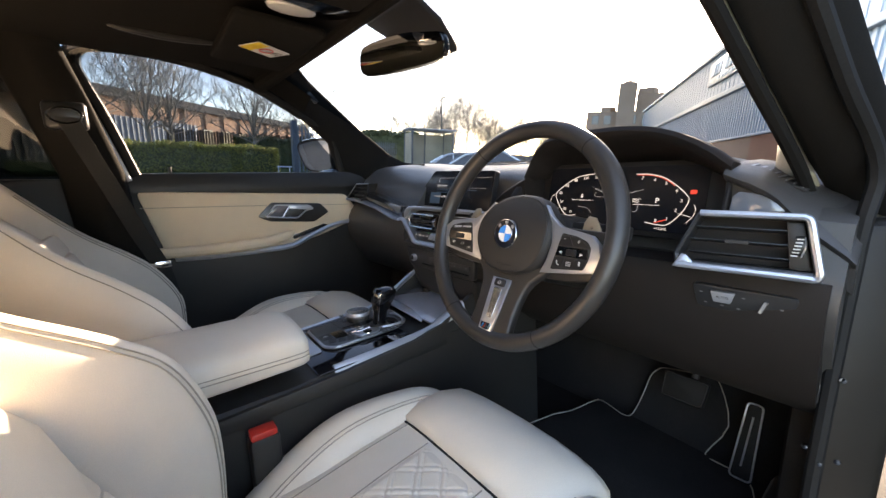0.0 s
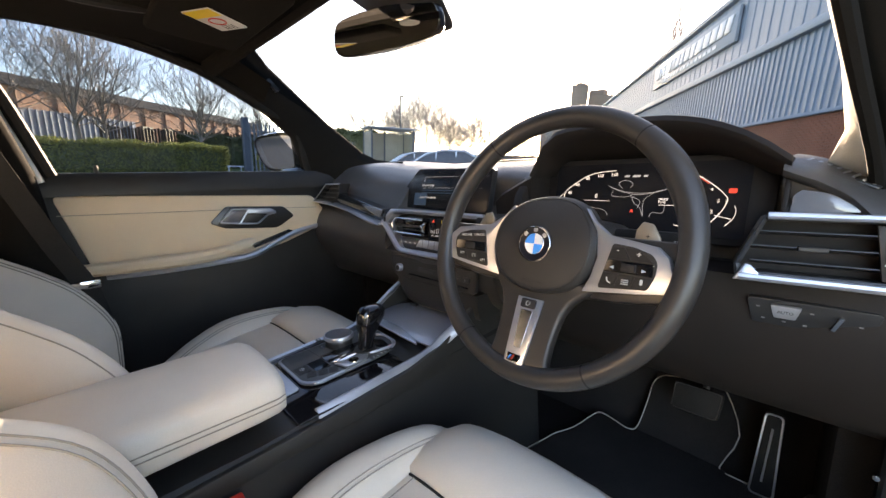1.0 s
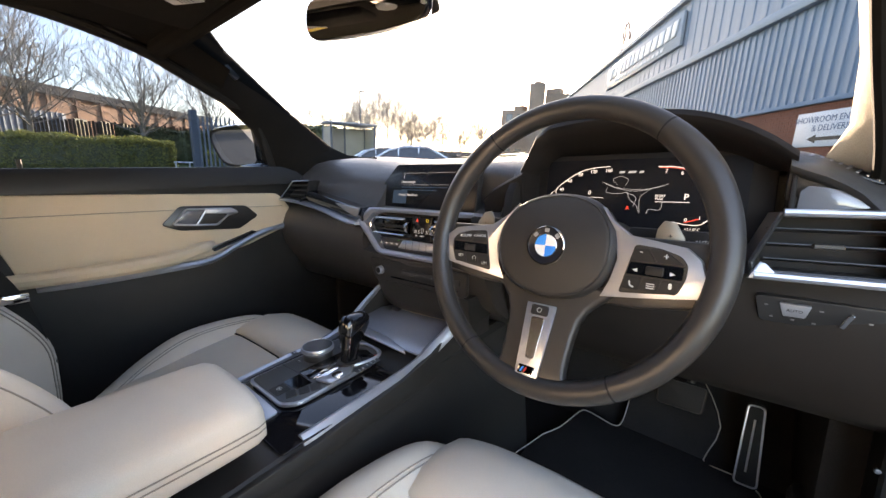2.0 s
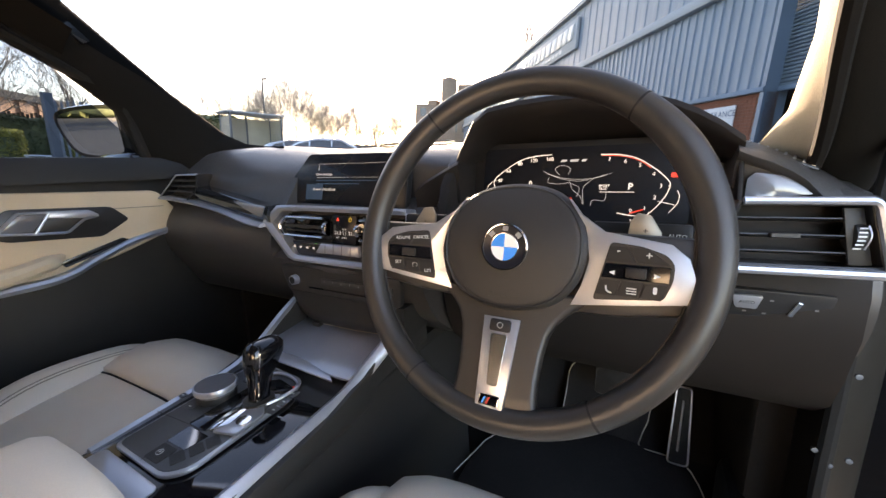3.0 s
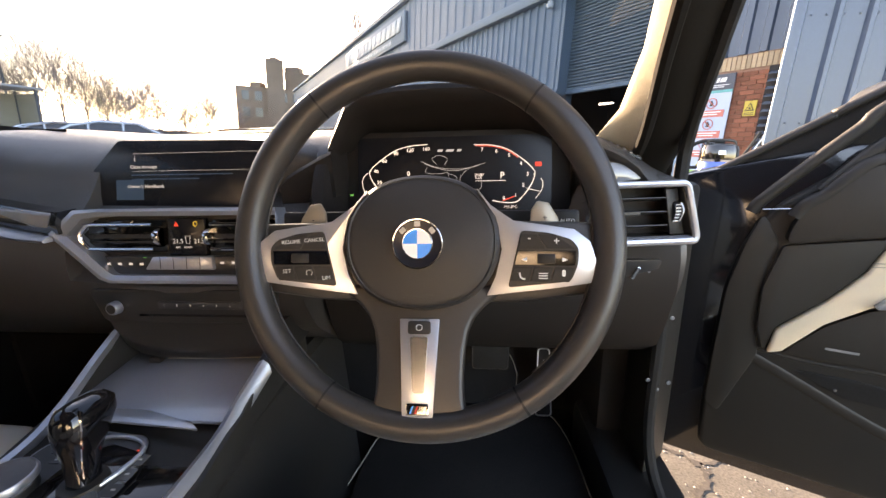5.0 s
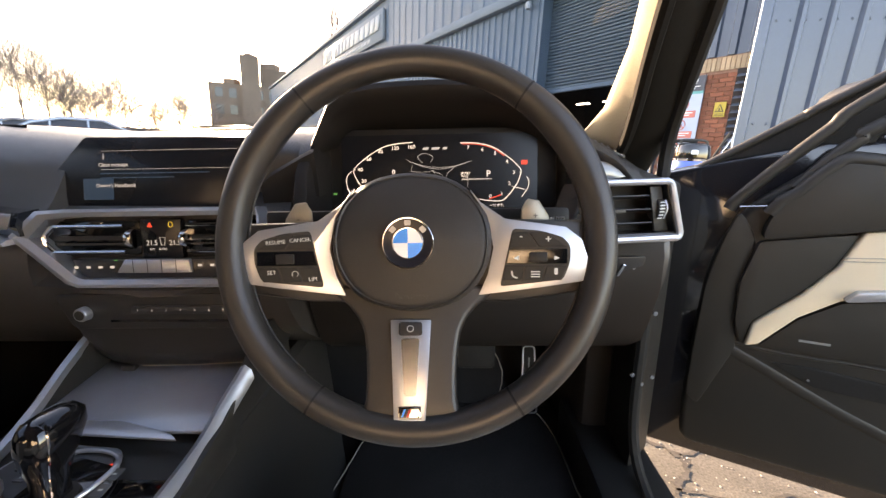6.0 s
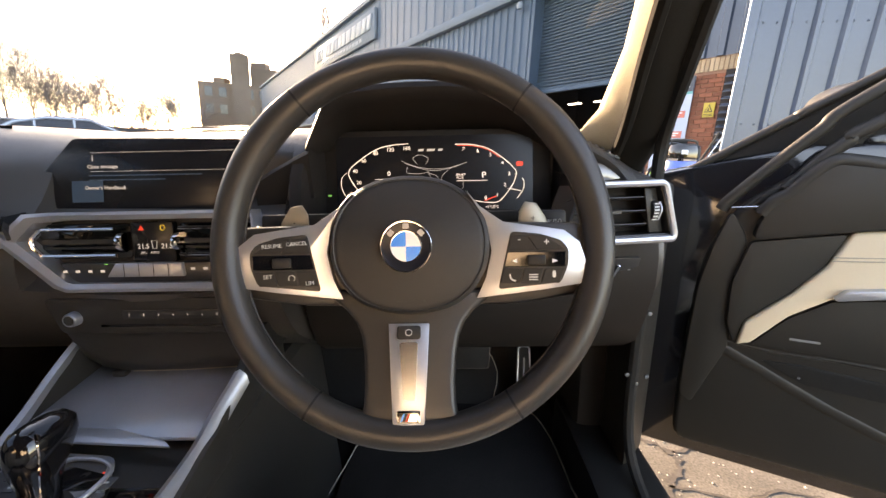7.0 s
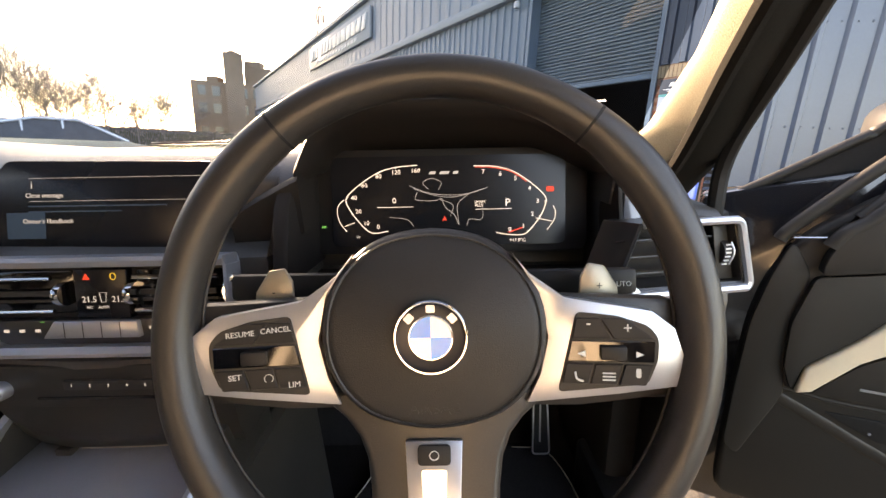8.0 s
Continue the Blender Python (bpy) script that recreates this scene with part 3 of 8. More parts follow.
def hub_ring(k, z):
    z -= 0.0175
    return [wp(0.002 + (p.x - 0.002) * k, p.y * k, z - 0.028 * (max(0.0, p.y * k + 0.018) / 0.091) ** 2.2) for p in hub_c]


part("airbag_cover", loft([hub_ring(0.97, -0.02), hub_ring(0.99, 0.0), hub_ring(0.975, 0.008), hub_ring(0.93, 0.012), hub_ring(0.915, 0.0115), *[hub_ring(0.90 - 0.05 * i, 0.0125 + 0.005 * (1 - ((0.90 - 0.05 * i) / 0.9) ** 2)) for i in range(17)]]), AIRBAG_SKIN, wheel, "grained black airbag cover", angle=60)
part("cover_seam", tube(hub_ring(0.918, 0.0125), 0.0009, 5, closed=True), PLASTIC, wheel)
text("AIRBAG", 0.010, WM @ pose(0.002, -0.050, -0.0033), PLASTIC, wheel, "embossed_lettering")
part("hub_back", lathe([(0.001, -0.10), (0.055, -0.10), (0.058, -0.06), (0.056, -0.046), (0.001, -0.044)], WM, 28), PLASTIC, wheel)

# emblem: plain round badge with blue and white quarters
EM = WM @ pose(0, 0, -0.001, 0, 0, 0)
badge = part("emblem", lathe([(0.001, -0.006), (0.0242, -0.006), (0.0242, 0.0022), (0.0225, 0.0032), (0.021, 0.0026), (0.001, 0.0026)], EM, 40), BADGE_BLACK, wheel, "round badge, black ring, blue and white quarters")
part("emblem_ring", tube([EM @ Vector((0.0236 * math.cos(2 * math.pi * j / 40), 0.0236 * math.sin(2 * math.pi * j / 40), 0.0030)) for j in range(40)], 0.0009, 6, closed=True), CHROME, badge)
part("emblem_ring", tube([EM @ Vector((0.0143 * math.cos(2 * math.pi * j / 40), 0.0143 * math.sin(2 * math.pi * j / 40), 0.0030)) for j in range(40)], 0.0006, 6, closed=True), CHROME, badge)
for deg in (138, 90, 42):
    part("ring_mark", plate(EM @ pose(0.0190 * math.cos(radians(deg)), 0.0190 * math.sin(radians(deg)), 0, 0, 0, deg - 90), rect(0.0058, 0.0050, 0.001), 0.0006, z=0.0030), SILVER, badge)
for q in range(4):
    arc = [(0.0, 0.0)] + [(0.0140 * math.cos(radians(90 * q + 10 * i)), 0.0140 * math.sin(radians(90 * q + 10 * i))) for i in range(10)]
    part("quarter", plate(EM, arc, 0.0006, z=0.0026), BLUE if q in (1, 3) else WHITE_ENAMEL, badge)

SPOKE = WM @ Matrix.Translation((-0.0023, -0.0003, -0.027)) @ Matrix.Diagonal((1.05, 1.05, 1.0, 1.0))
LSP = WM @ Matrix.Translation((0, -0.0765, -0.018)) @ pose(0, 0, 0, -14.7) @ Matrix.Diagonal((1.02, 0.95, 1, 1)) @ Matrix.Translation((0, 0.0725, 0.001))


def Vec(x, y, z=0.0):
    return Vector((x, y, z))


# spokes: leather bodies behind, silver frames in front, button fields in them
for s in (-1, 1):
    SPK = SPOKE @ Matrix.Translation((s * 0.066, 0, 0)) @ pose(0, 0, 0, 0, -8.0 * s) @ Matrix.Translation((-s * 0.066, 0, 0))
    back = [(0.055, 0.030), (0.085, 0.022), (0.16, 0.020), (0.168, -0.045), (0.10, -0.056), (0.055, -0.058)]
    part("spoke", plate(SPK, [(x * s + 0.003, y) for x, y in back], 0.016, 0.005, z=-0.018), BLACK_LEATHER, wheel)
    frame_o = [(0.0520, 0.0520), (0.064, 0.0370), (0.0860, 0.0215), (0.112, 0.0175), (0.1400, 0.0130), (0.1535, 0.002), (0.1590, -0.0150), (0.1555, -0.0350), (0.120, -0.0410), (0.0615, -0.0490), (0.070, -0.030), (0.0755, -0.005), (0.0700, 0.025), (0.0560, 0.0460)]
    field = [(0.0955, 0.0125), (0.1210, 0.0100), (0.1400, 0.0040), (0.1465, -0.0040), (0.1460, -0.0180), (0.1400, -0.0340), (0.0835, -0.0410)]
    fo = [((x + 0.0025) * s + 0.003, y) for x, y in frame_o]
    part("spoke_frame", plate(SPK, fo, 0.010, 0.0025, 2, z=0.0), SILVER, wheel, "satin silver spoke frame")
    fi = [tuple(p)[:2] for p in rounded([(x * s + 0.003, y, 0) for x, y in field], 0.004)]
    pad = part("button_field", plate(SPK, fi, 0.0012, 0.0004, 1, z=0.0098), PLASTIC, wheel)
    # three rows of keys, split by thin gaps
    def row(v):
        """Left and right x of the field at height share v."""
        y = 0.0105 - v * 0.048
        l = 0.0955 - 0.0105 * v
        r = 0.122 + 0.076 * v if v < 0.3 else 0.1445 - 0.0065 * max(0, v - 0.6) / 0.4
        return y, l, r
    for r0, r1, cells in ((0.04, 0.32, 2), (0.35, 0.63, 1), (0.66, 0.94, 3)):
        (ya, la, ra), (yb, lb, rb) = row(r0), row(r1)
        for c in range(cells):
            f0, f1 = c / cells + 0.012, (c + 1) / cells - 0.012
            quad = [(la + (ra - la) * f0, ya), (la + (ra - la) * f1, ya), (lb + (rb - lb) * f1, yb), (lb + (rb - lb) * f0, yb)]
            part("key", plate(SPK, [(x * s + 0.003, y) for x, y in quad], 0.0014, 0.0005, 1, z=0.0108), KEY_BLACK if cells > 1 else GLOSS_BLACK, pad)
    cx = 0.118 * s + 0.003
    part("thumb_roller", box((-0.008, -0.0045, 0), (0.008, 0.0045, 0.005), 0.0012, 2, SPK @ pose(cx, -0.0135, 0.0105)), KEY_BLACK, pad, "ribbed thumb roller")
    if s < 0:
        for t_, x_, y_, h_ in (("RESUME", -0.1265, 0.0020, 0.0050), ("CANCEL", -0.1045, 0.0040, 0.0050), ("SET", -0.1305, -0.0260, 0.0052), ("LIM", -0.0935, -0.0325, 0.0052)):
            text(t_, h_, SPK @ pose(x_ + 0.003, y_, 0.0124, 0, 0, 4), PRINT, pad)
        part("symbol", tube([SPK @ Vec(-0.1095 + 0.003 + 0.0028 * math.cos(a), -0.0275 + 0.0028 * math.sin(a), 0.0124) for a in [radians(-50 + 28 * i) for i in range(11)]], 0.0003, 4), PRINT, pad)
    else:
        text("-", 0.010, SPK @ pose(0.106, 0.0055, 0.0124), PRINT, pad)
        text("+", 0.010, SPK @ pose(0.130, 0.0020, 0.0124), PRINT, pad)
        part("symbol", plate(SPK, [(0.104, -0.0125), (0.099, -0.0145), (0.104, -0.0165)], 0.0003, z=0.0124), PRINT, pad)
        part("symbol", plate(SPK, [(0.135, -0.0125), (0.140, -0.0145), (0.135, -0.0165)], 0.0003, z=0.0124), PRINT, pad)
        for i in range(3):
            part("symbol", plate(SPK, rect(0.008, 0.0009, 0, 0.1185, -0.0270 - 0.0022 * i), 0.0003, z=0.0124), PRINT, pad)
        part("symbol", tube(catmull([SPK @ Vec(0.0975, -0.0265, 0.0124), SPK @ Vec(0.0985, -0.031, 0.0124), SPK @ Vec(0.1025, -0.0328, 0.0124)], 4), 0.0008, 5), PRINT, pad)
        part("symbol", plate(SPK, rect(0.003, 0.006, 0.0013, 0.1365, -0.0265), 0.0003, z=0.0124), PRINT, pad)
    # paddle behind
    pd = [(0.096, 0.004), (0.128, 0.002), (0.126, 0.022), (0.116, 0.038), (0.104, 0.040), (0.098, 0.030)]
    part("shift_paddle", prism([WM @ Vector(((x + 0.012) * s + 0.003, y + 0.004, -0.045)) for x, y in pd], WM.to_3x3() @ Vector((0, 0, 0.004)), 0.0014), PADDLE, wheel, "brushed metal shift paddle")
    text("+" if s > 0 else "-", 0.009, WM @ pose(0.124 * s + 0.003, 0.026, -0.0408), PLASTIC, wheel)
    # stalk
    stalk = part("stalk", box((0, -0.011, -0.007), (0.095, 0.011, 0.007), 0.004, 2, WM @ pose(0.075 if s > 0 else -0.170, 0.026, -0.075)), KEY_BLACK, wheel)
    if s > 0:
        text("AUTO", 0.006, WM @ pose(0.156, 0.024, -0.0676), PRINT, stalk)

# lower spoke
low_half = [(0.086, -0.036), (0.076, -0.046), (0.062, -0.058), (0.0525, -0.070), (0.0465, -0.085), (0.0435, -0.105), (0.0420, -0.130), (0.0425, -0.150), (0.0460, -0.168)]
low = [(x + 0.001, y) for x, y in low_half] + [(0.001 - x, y) for x, y in low_half[::-1]]
part("lower_spoke", plate(LSP, low, 0.018, 0.006, 3, z=-0.014), BLACK_LEATHER, wheel)
trim = [(-0.0190, -0.0725), (0.0195, -0.0725), (0.0150, -0.1690), (-0.0135, -0.1690)]
tr = part("spoke_trim", plate(LSP, trim, 0.004, 0.0008, 2, z=0.004), SILVER, wheel, "satin silver spoke trim")
part("trim_groove", plate(LSP, [tuple(p)[:2] for p in rounded([(-0.0085, -0.091, 0), (0.009, -0.091, 0), (0.0065, -0.146, 0), (-0.0045, -0.146, 0)], 0.003)], 0.0006, 0.0002, 1, z=0.0080), BRUSHED, tr, "polished groove")
part("heating_key", plate(LSP, rect(0.022, 0.0135, 0.003, 0.0005, -0.0815), 0.003, 0.0006, z=0.0076), KEY_BLACK, tr, "black heated-wheel key")
part("symbol", tube([LSP @ Vec(0.0005 + 0.003 * math.cos(a), -0.0815 + 0.003 * math.sin(a), 0.0108) for a in [2 * math.pi * j / 12 for j in range(12)]], 0.0004, 4, closed=True), PRINT, tr)
plaque = part("plaque", plate(LSP, rect(0.021, 0.0115, 0.001, 0.0008, -0.1610), 0.002, 0.0004, z=0.0076), CHROME, tr, "small chrome plaque with coloured bars")
part("plaque_field", plate(LSP, rect(0.018, 0.009, 0, 0.0008, -0.1610), 0.0006, z=0.0094), GLOSS_BLACK, plaque)
for i, mm in enumerate((BLUE, PLASTIC, RED)):
    part("stripe", plate(LSP, [(-0.0065 + 0.0022 * i, -0.1645), (-0.0047 + 0.0022 * i, -0.1645), (-0.0022 + 0.0022 * i, -0.1575), (-0.0040 + 0.0022 * i, -0.1575)], 0.0004, z=0.0100), mm, plaque)
part("stripe", plate(LSP, [(0.0005, -0.1645), (0.0085, -0.1645), (0.0095, -0.1575), (0.0030, -0.1575)], 0.0004, z=0.0100), CHROME, plaque)
part("column_shroud", loft([[WM @ Vector((0.055 * math.cos(a) * k, 0.055 * math.sin(a) * k - 0.01, z)) for a in [2 * math.pi * j / 20 for j in range(20)]] for k, z in ((0.9, -0.035), (1.05, -0.06), (1.2, -0.14), (1.3, -0.24))]), PLASTIC, wheel, "black steering column shroud")


# ---- seats ----
def pad_ring(y, z, xc, w, h, crown=0.0, n=24, e=3.2, lean=0.0):
    """A rounded-box section in x and along a slanted up, at (y, z)."""
    out = []
    for j in range(n):
        a = 2 * math.pi * j / n
        c, s = math.cos(a), math.sin(a)
        px = math.copysign(abs(c) ** (2 / e), c) * w / 2
        pz = math.copysign(abs(s) ** (2 / e), s) * h / 2
        if s > 0:
            pz += crown * (1 - (px / (w / 2)) ** 2)
        out.append(Vector((xc + px, y - pz * math.sin(lean), z + pz * math.cos(lean))))
    return out


def bolster(points, name, parent, mat=CREAM, seams=()):
    """A padded roll through (x, y, z, width, depth); seams: (across, front or back) shares of its section."""
    pts = catmull([p[:3] for p in points], 5)
    ws = catmull([(p[3], p[4], 0) for p in points], 5)
    rings, lines = [], [[] for _ in seams]
    for i, p in enumerate(pts):
        d = (pts[min(i + 1, len(pts) - 1)] - pts[max(i - 1, 0)]).normalized()
        sx = Vector((1, 0, 0))
        sx = (sx - d * sx.dot(d)).normalized()
        up = sx.cross(d).normalized()
        rings.append([p + sx * math.cos(2 * math.pi * j / 28) * ws[i].x + up * math.sin(2 * math.pi * j / 28) * ws[i].y for j in range(28)])
        for line, (c, side) in zip(lines, seams):
            line.append(p + (sx * c * ws[i].x + up * side * math.sqrt(1 - c * c) * ws[i].y) * 1.004)
    first, last = sum(rings[0], Vector()) / 28, sum(rings[-1], Vector()) / 28
    rings = [[first + (q - first) * 0.45 + (pts[0] - pts[1]) * 0.5 for q in rings[0]]] + rings + [[last + (q - last) * 0.45 + (pts[-1] - pts[-2]) * 0.5 for q in rings[-1]]]
    for line in lines:
        part("bolster_seam", tube(line[2:-2], 0.0013, 6), SEAM, parent)
    return part(name, loft(rings), mat, parent, angle=70)


WING = [(0.80, -2.3), (1.0, -1.3), (0.95, -0.50), (0.72, -0.12), (0.36, 0.0), (0.02, -0.16), (-0.40, -0.62), (-0.80, -1.30), (-1.15, -2.1), (-0.6, -2.5), (0.3, -2.6)]


def wing(points, s, parent):
    """A backrest's side wing through (x, y, z, width, depth): a ridge in front, a flat flank sloping in to the back."""
    pts = catmull([p[:3] for p in points], 5)
    ws = catmull([(p[3], p[4], 0) for p in points], 5)
    sec = catmull([(u, v, 0) for u, v in WING], 4, closed=True)
    rings, lines = [], [[], [], []]
    for i, p in enumerate(pts):
        d = (pts[min(i + 1, len(pts) - 1)] - pts[max(i - 1, 0)]).normalized()
        fwd = Vector((0, d.z, -d.y))
        at = lambda u, v: p + Vector((s * u * ws[i].x, 0, 0)) + fwd * v * ws[i].y
        rings.append([at(q.x, q.y) for q in sec])
        for line, (u, v) in zip(lines, ((0.10, -0.085), (-0.02, -0.165), (0.80, -0.20))):
            line.append(at(u, v))
    def shrink(ring, k, shift):
        c = sum(ring, Vector()) / len(ring)
        return [c + (q - c) * k + shift for q in ring]
    rings = [shrink(rings[0], 0.6, (pts[0] - pts[1]) * 0.5)] + rings + [shrink(rings[-1], 0.75, (pts[-1] - pts[-2]) * 0.35), shrink(rings[-1], 0.4, (pts[-1] - pts[-2]) * 0.55)]
    for line in lines:
        part("wing_seam", tube(line[1:-1], 0.0012, 6), SEAM, parent)
    return part("back_bolster", loft(rings), CREAM, parent, angle=70)


CUSHION = ((-0.52, 0.395, 0.40, 0.08), (-0.48, 0.410, 0.42, 0.12), (-0.35, 0.440, 0.43, 0.125), (-0.22, 0.465, 0.43, 0.125), (-0.125, 0.478, 0.42, 0.125), (-0.118, 0.470, 0.40, 0.10))


def build_seat(label, prof, back_prof, cx, dy, quilted):
    """A front seat: prof is the side bolsters' front (z, y), back_prof the backrest (z, y, width, depth)."""
    seat = thing("car_seat", (cx, -0.2 + dy, 0.24), label, "car seat", "front seats")
    part("seat_base", box((cx - 0.20, -0.40, 0.24), (cx + 0.20, -0.04, 0.44), 0.02), PLASTIC, seat, "black plastic seat base")
    cush = [pad_ring(y, z, cx, w, h, 0.0) for y, z, w, h in CUSHION]
    part("cushion", loft(cush), CREAM, seat, "cream leather cushion", angle=60)
    # quilting: puffed diamonds over the insert
    def cushion_top(x, y):
        for (ya, za, wa, ha), (yb, zb, wb, hb) in zip(CUSHION, CUSHION[1:]):
            if ya <= y <= yb:
                f = (y - ya) / (yb - ya)
                z, w, h = za + (zb - za) * f, wa + (wb - wa) * f, ha + (hb - ha) * f
                return z + h / 2 * (1 - abs(2 * x / w) ** 3.2) ** (1 / 3.2)
        return 0.5
    def quilt(u, v):
        x, y = -0.066 + 0.132 * u, -0.470 + 0.340 * v
        puff = 0.004
        for d in (-1, 1):
            f = (y + d * 0.95 * x + 0.5) % 0.058
            gap, strip = min(f, 0.058 - f), abs(f - 0.014)
            puff -= 0.0026 * math.exp(-(gap / 0.0024) ** 2) + 0.0018 * math.exp(-(strip / 0.0022) ** 2)
        side = min(1.0, 12 * u, 12 * (1 - u), 16 * v, 16 * (1 - v))
        return Vector((cx + x, y, cushion_top(x, y) - 0.003 + (puff + 0.003) * side))
    if quilted:
        part("quilted_insert", grid(quilt, 84, 210), CREAM, seat, "quilted cream leather insert", angle=80)
        for e in (-1, 1):
            part("insert_seam", tube([(cx + e * 0.067, -0.47 + 0.034 * k, cushion_top(0.067, -0.47 + 0.034 * k) + 0.0003) for k in range(11)], 0.0011, 5), SEAM, seat)
            edge = [(cx + e * (0.150 - 0.012 * f), -0.47 + 0.345 * f, cushion_top(0.150 - 0.012 * f, -0.47 + 0.345 * f) + 0.0003) for f in [k / 12 for k in range(13)]]
            part("insert_seam", tube(edge, 0.0011, 5), SEAM, seat)
    for s in (-1, 1):
        bolster([(cx + s * 0.18, -0.48, 0.385, 0.045, 0.045), (cx + s * 0.200, -0.38, 0.425, 0.054, 0.054), (cx + s * 0.206, -0.29, 0.475, 0.056, 0.056), (cx + s * 0.206, -0.20, 0.505, 0.056, 0.056), (cx + s * 0.192, -0.07, 0.510, 0.048, 0.050), (cx + s * 0.175, -0.015, 0.495, 0.038, 0.040)], "side_bolster", seat, CREAM, ((-s * 0.45, 1), (-s * 0.56, 1)))
    ext = [pad_ring(y, z, cx, w, h, 0.006) for y, z, w, h in ((-0.122, 0.507, 0.33, 0.06), (-0.118, 0.510, 0.350, 0.088), (-0.08, 0.516, 0.362, 0.104), (-0.03, 0.517, 0.366, 0.110), (0.015, 0.506, 0.362, 0.110), (0.045, 0.488, 0.350, 0.098), (0.060, 0.468, 0.325, 0.07), (0.064, 0.462, 0.28, 0.04))]
    part("support_gap", tube([(cx - 0.15 + 0.03 * k, -0.1235, 0.5395 - 0.006 * ((k - 5) / 5) ** 4) for k in range(11)], 0.0024, 6), RUBBER, seat)
    part("thigh_support", loft(ext), CREAM, seat, "padded cream thigh support", angle=70)
    for o in seat.children:            # the cushion slides as one
        o.location.y += dy
        o.location.z += 0.40 * dy
    # backrest, leaning back
    back = []
    for z, y, w, h in back_prof:
        back.append([Vector((p.x, y + p.z, z + p.z * 0.3)) for p in pad_ring(0, 0, cx, w, h)])
    part("backrest", loft(back), CREAM, seat, "cream leather backrest", angle=60)
    shell = [[Vector((p.x, y - 0.06 + p.z * 0.7, z + p.z * 0.3)) for p in pad_ring(0, 0, cx, w * 1.05, h)] for z, y, w, h in back_prof[:-1]]
    part("back_shell", loft(shell), PLASTIC, seat, "black plastic seat shell")
    widths = ((0.180, 0.048, 0.044), (0.196, 0.054, 0.058), (0.202, 0.056, 0.064), (0.202, 0.056, 0.064), (0.196, 0.053, 0.060), (0.184, 0.048, 0.050), (0.165, 0.038, 0.038))
    for s in (-1, 1):
        wing([(cx + s * wx, y, z, w, d) for (z, y), (wx, w, d) in zip(prof, widths)], s, seat)
    (z0, y0, _, h0), (z1, y1, _, h1) = back_prof[2], back_prof[4]
    lean = math.degrees(math.atan2(y0 - y1, z1 - z0))
    for i in range(6):
        f = i / 5
        part("back_pleat", box((cx - 0.135, -0.010, -0.026), (cx + 0.135, 0.010, 0.026), 0.009, 2, Matrix.Translation((0, y0 + (y1 - y0) * f + 0.068, z0 + (z1 - z0) * f + 0.02)) @ pose(0, 0, 0, lean, 0, 0)), CREAM, seat)
    zt, yt = back_prof[-1][0], back_prof[-1][1]
    head = [pad_ring(yt + y - 0.07, zt + 0.10, cx, w, h) for y, w, h in ((0.02, 0.14, 0.09), (0.0, 0.24, 0.15), (-0.05, 0.26, 0.17), (-0.10, 0.24, 0.15), (-0.115, 0.15, 0.09))]
    part("head_restraint", loft(head), CREAM, seat, angle=60)
    for s in (-1, 1):
        part("restraint_post", tube([(cx + s * 0.06, yt - 0.04, zt - 0.08), (cx + s * 0.06, yt - 0.12, zt + 0.06)], 0.006, 8), CHROME, seat)
    return seat


BACK = ((0.44, -0.585, 0.36, 0.10), (0.50, -0.600, 0.38, 0.14), (0.60, -0.610, 0.38, 0.15), (0.72, -0.645, 0.38, 0.14), (0.83, -0.725, 0.38, 0.13), (0.92, -0.810, 0.36, 0.12), (0.99, -0.870, 0.32, 0.09), (1.01, -0.885, 0.26, 0.05))
driver = build_seat("cream leather sports seat behind the steering wheel", ((0.47, -0.425), (0.575, -0.417), (0.655, -0.424), (0.745, -0.462), (0.80, -0.525), (0.86, -0.615), (0.93, -0.70)), BACK, 0.37, 0.0, True)
passenger = build_seat("cream leather sports seat with a padded thigh support", ((0.47, -0.410), (0.56, -0.400), (0.65, -0.402), (0.74, -0.450), (0.80, -0.510), (0.875, -0.605), (1.0, -0.72)),
                       tuple((z, y + 0.02, w, h) for z, y, w, h in BACK), -0.385, 0.07, False)

# ---- belts ----
buckle = thing("belt_buckle", (0.135, -0.375, 0.42), "black belt buckle with a red release button", "belt buckle")
part("buckle_body", box((0.112, -0.378, 0.42), (0.146, -0.330, 0.566), 0.006), PLASTIC, buckle)
part("release_button", box((0.115, -0.375, 0.560), (0.143, -0.333, 0.576), 0.003), RED, buckle, "red release button")
belt = thing("seat_belt", (-0.64, -0.52, 0.5), "black webbing belt hanging from the centre pillar", "seat belt")
part("webbing", loft([[Vector(p) + Vector((0.0, 0.022, 0.0)), Vector(p) - Vector((0.0, 0.022, 0.0)), Vector(p) + Vector((0.004, -0.022, 0.0)), Vector(p) + Vector((0.004, 0.022, 0))] for p in catmull([(-0.585, -0.585, 1.16), (-0.60, -0.53, 1.0), (-0.61, -0.48, 0.85), (-0.61, -0.44, 0.74), (-0.60, -0.42, 0.60)], 5)]), RUBBER, belt)
anchor = part("upper_anchor", box((-0.625, -0.63, 1.13), (-0.585, -0.545, 1.20), 0.012, 3), PLASTIC_SOFT, belt)
part("anchor_ring", tube([(-0.585, -0.5875 + 0.032 * math.cos(2 * math.pi * j / 20), 1.165 + 0.02 * math.sin(2 * math.pi * j / 20)) for j in range(20)], 0.004, 6, closed=True), CHROME, anchor)
part("tongue", box((-0.607, -0.475, 0.745), (-0.600, -0.415, 0.765), 0.003), CHROME, belt, "steel belt tongue")

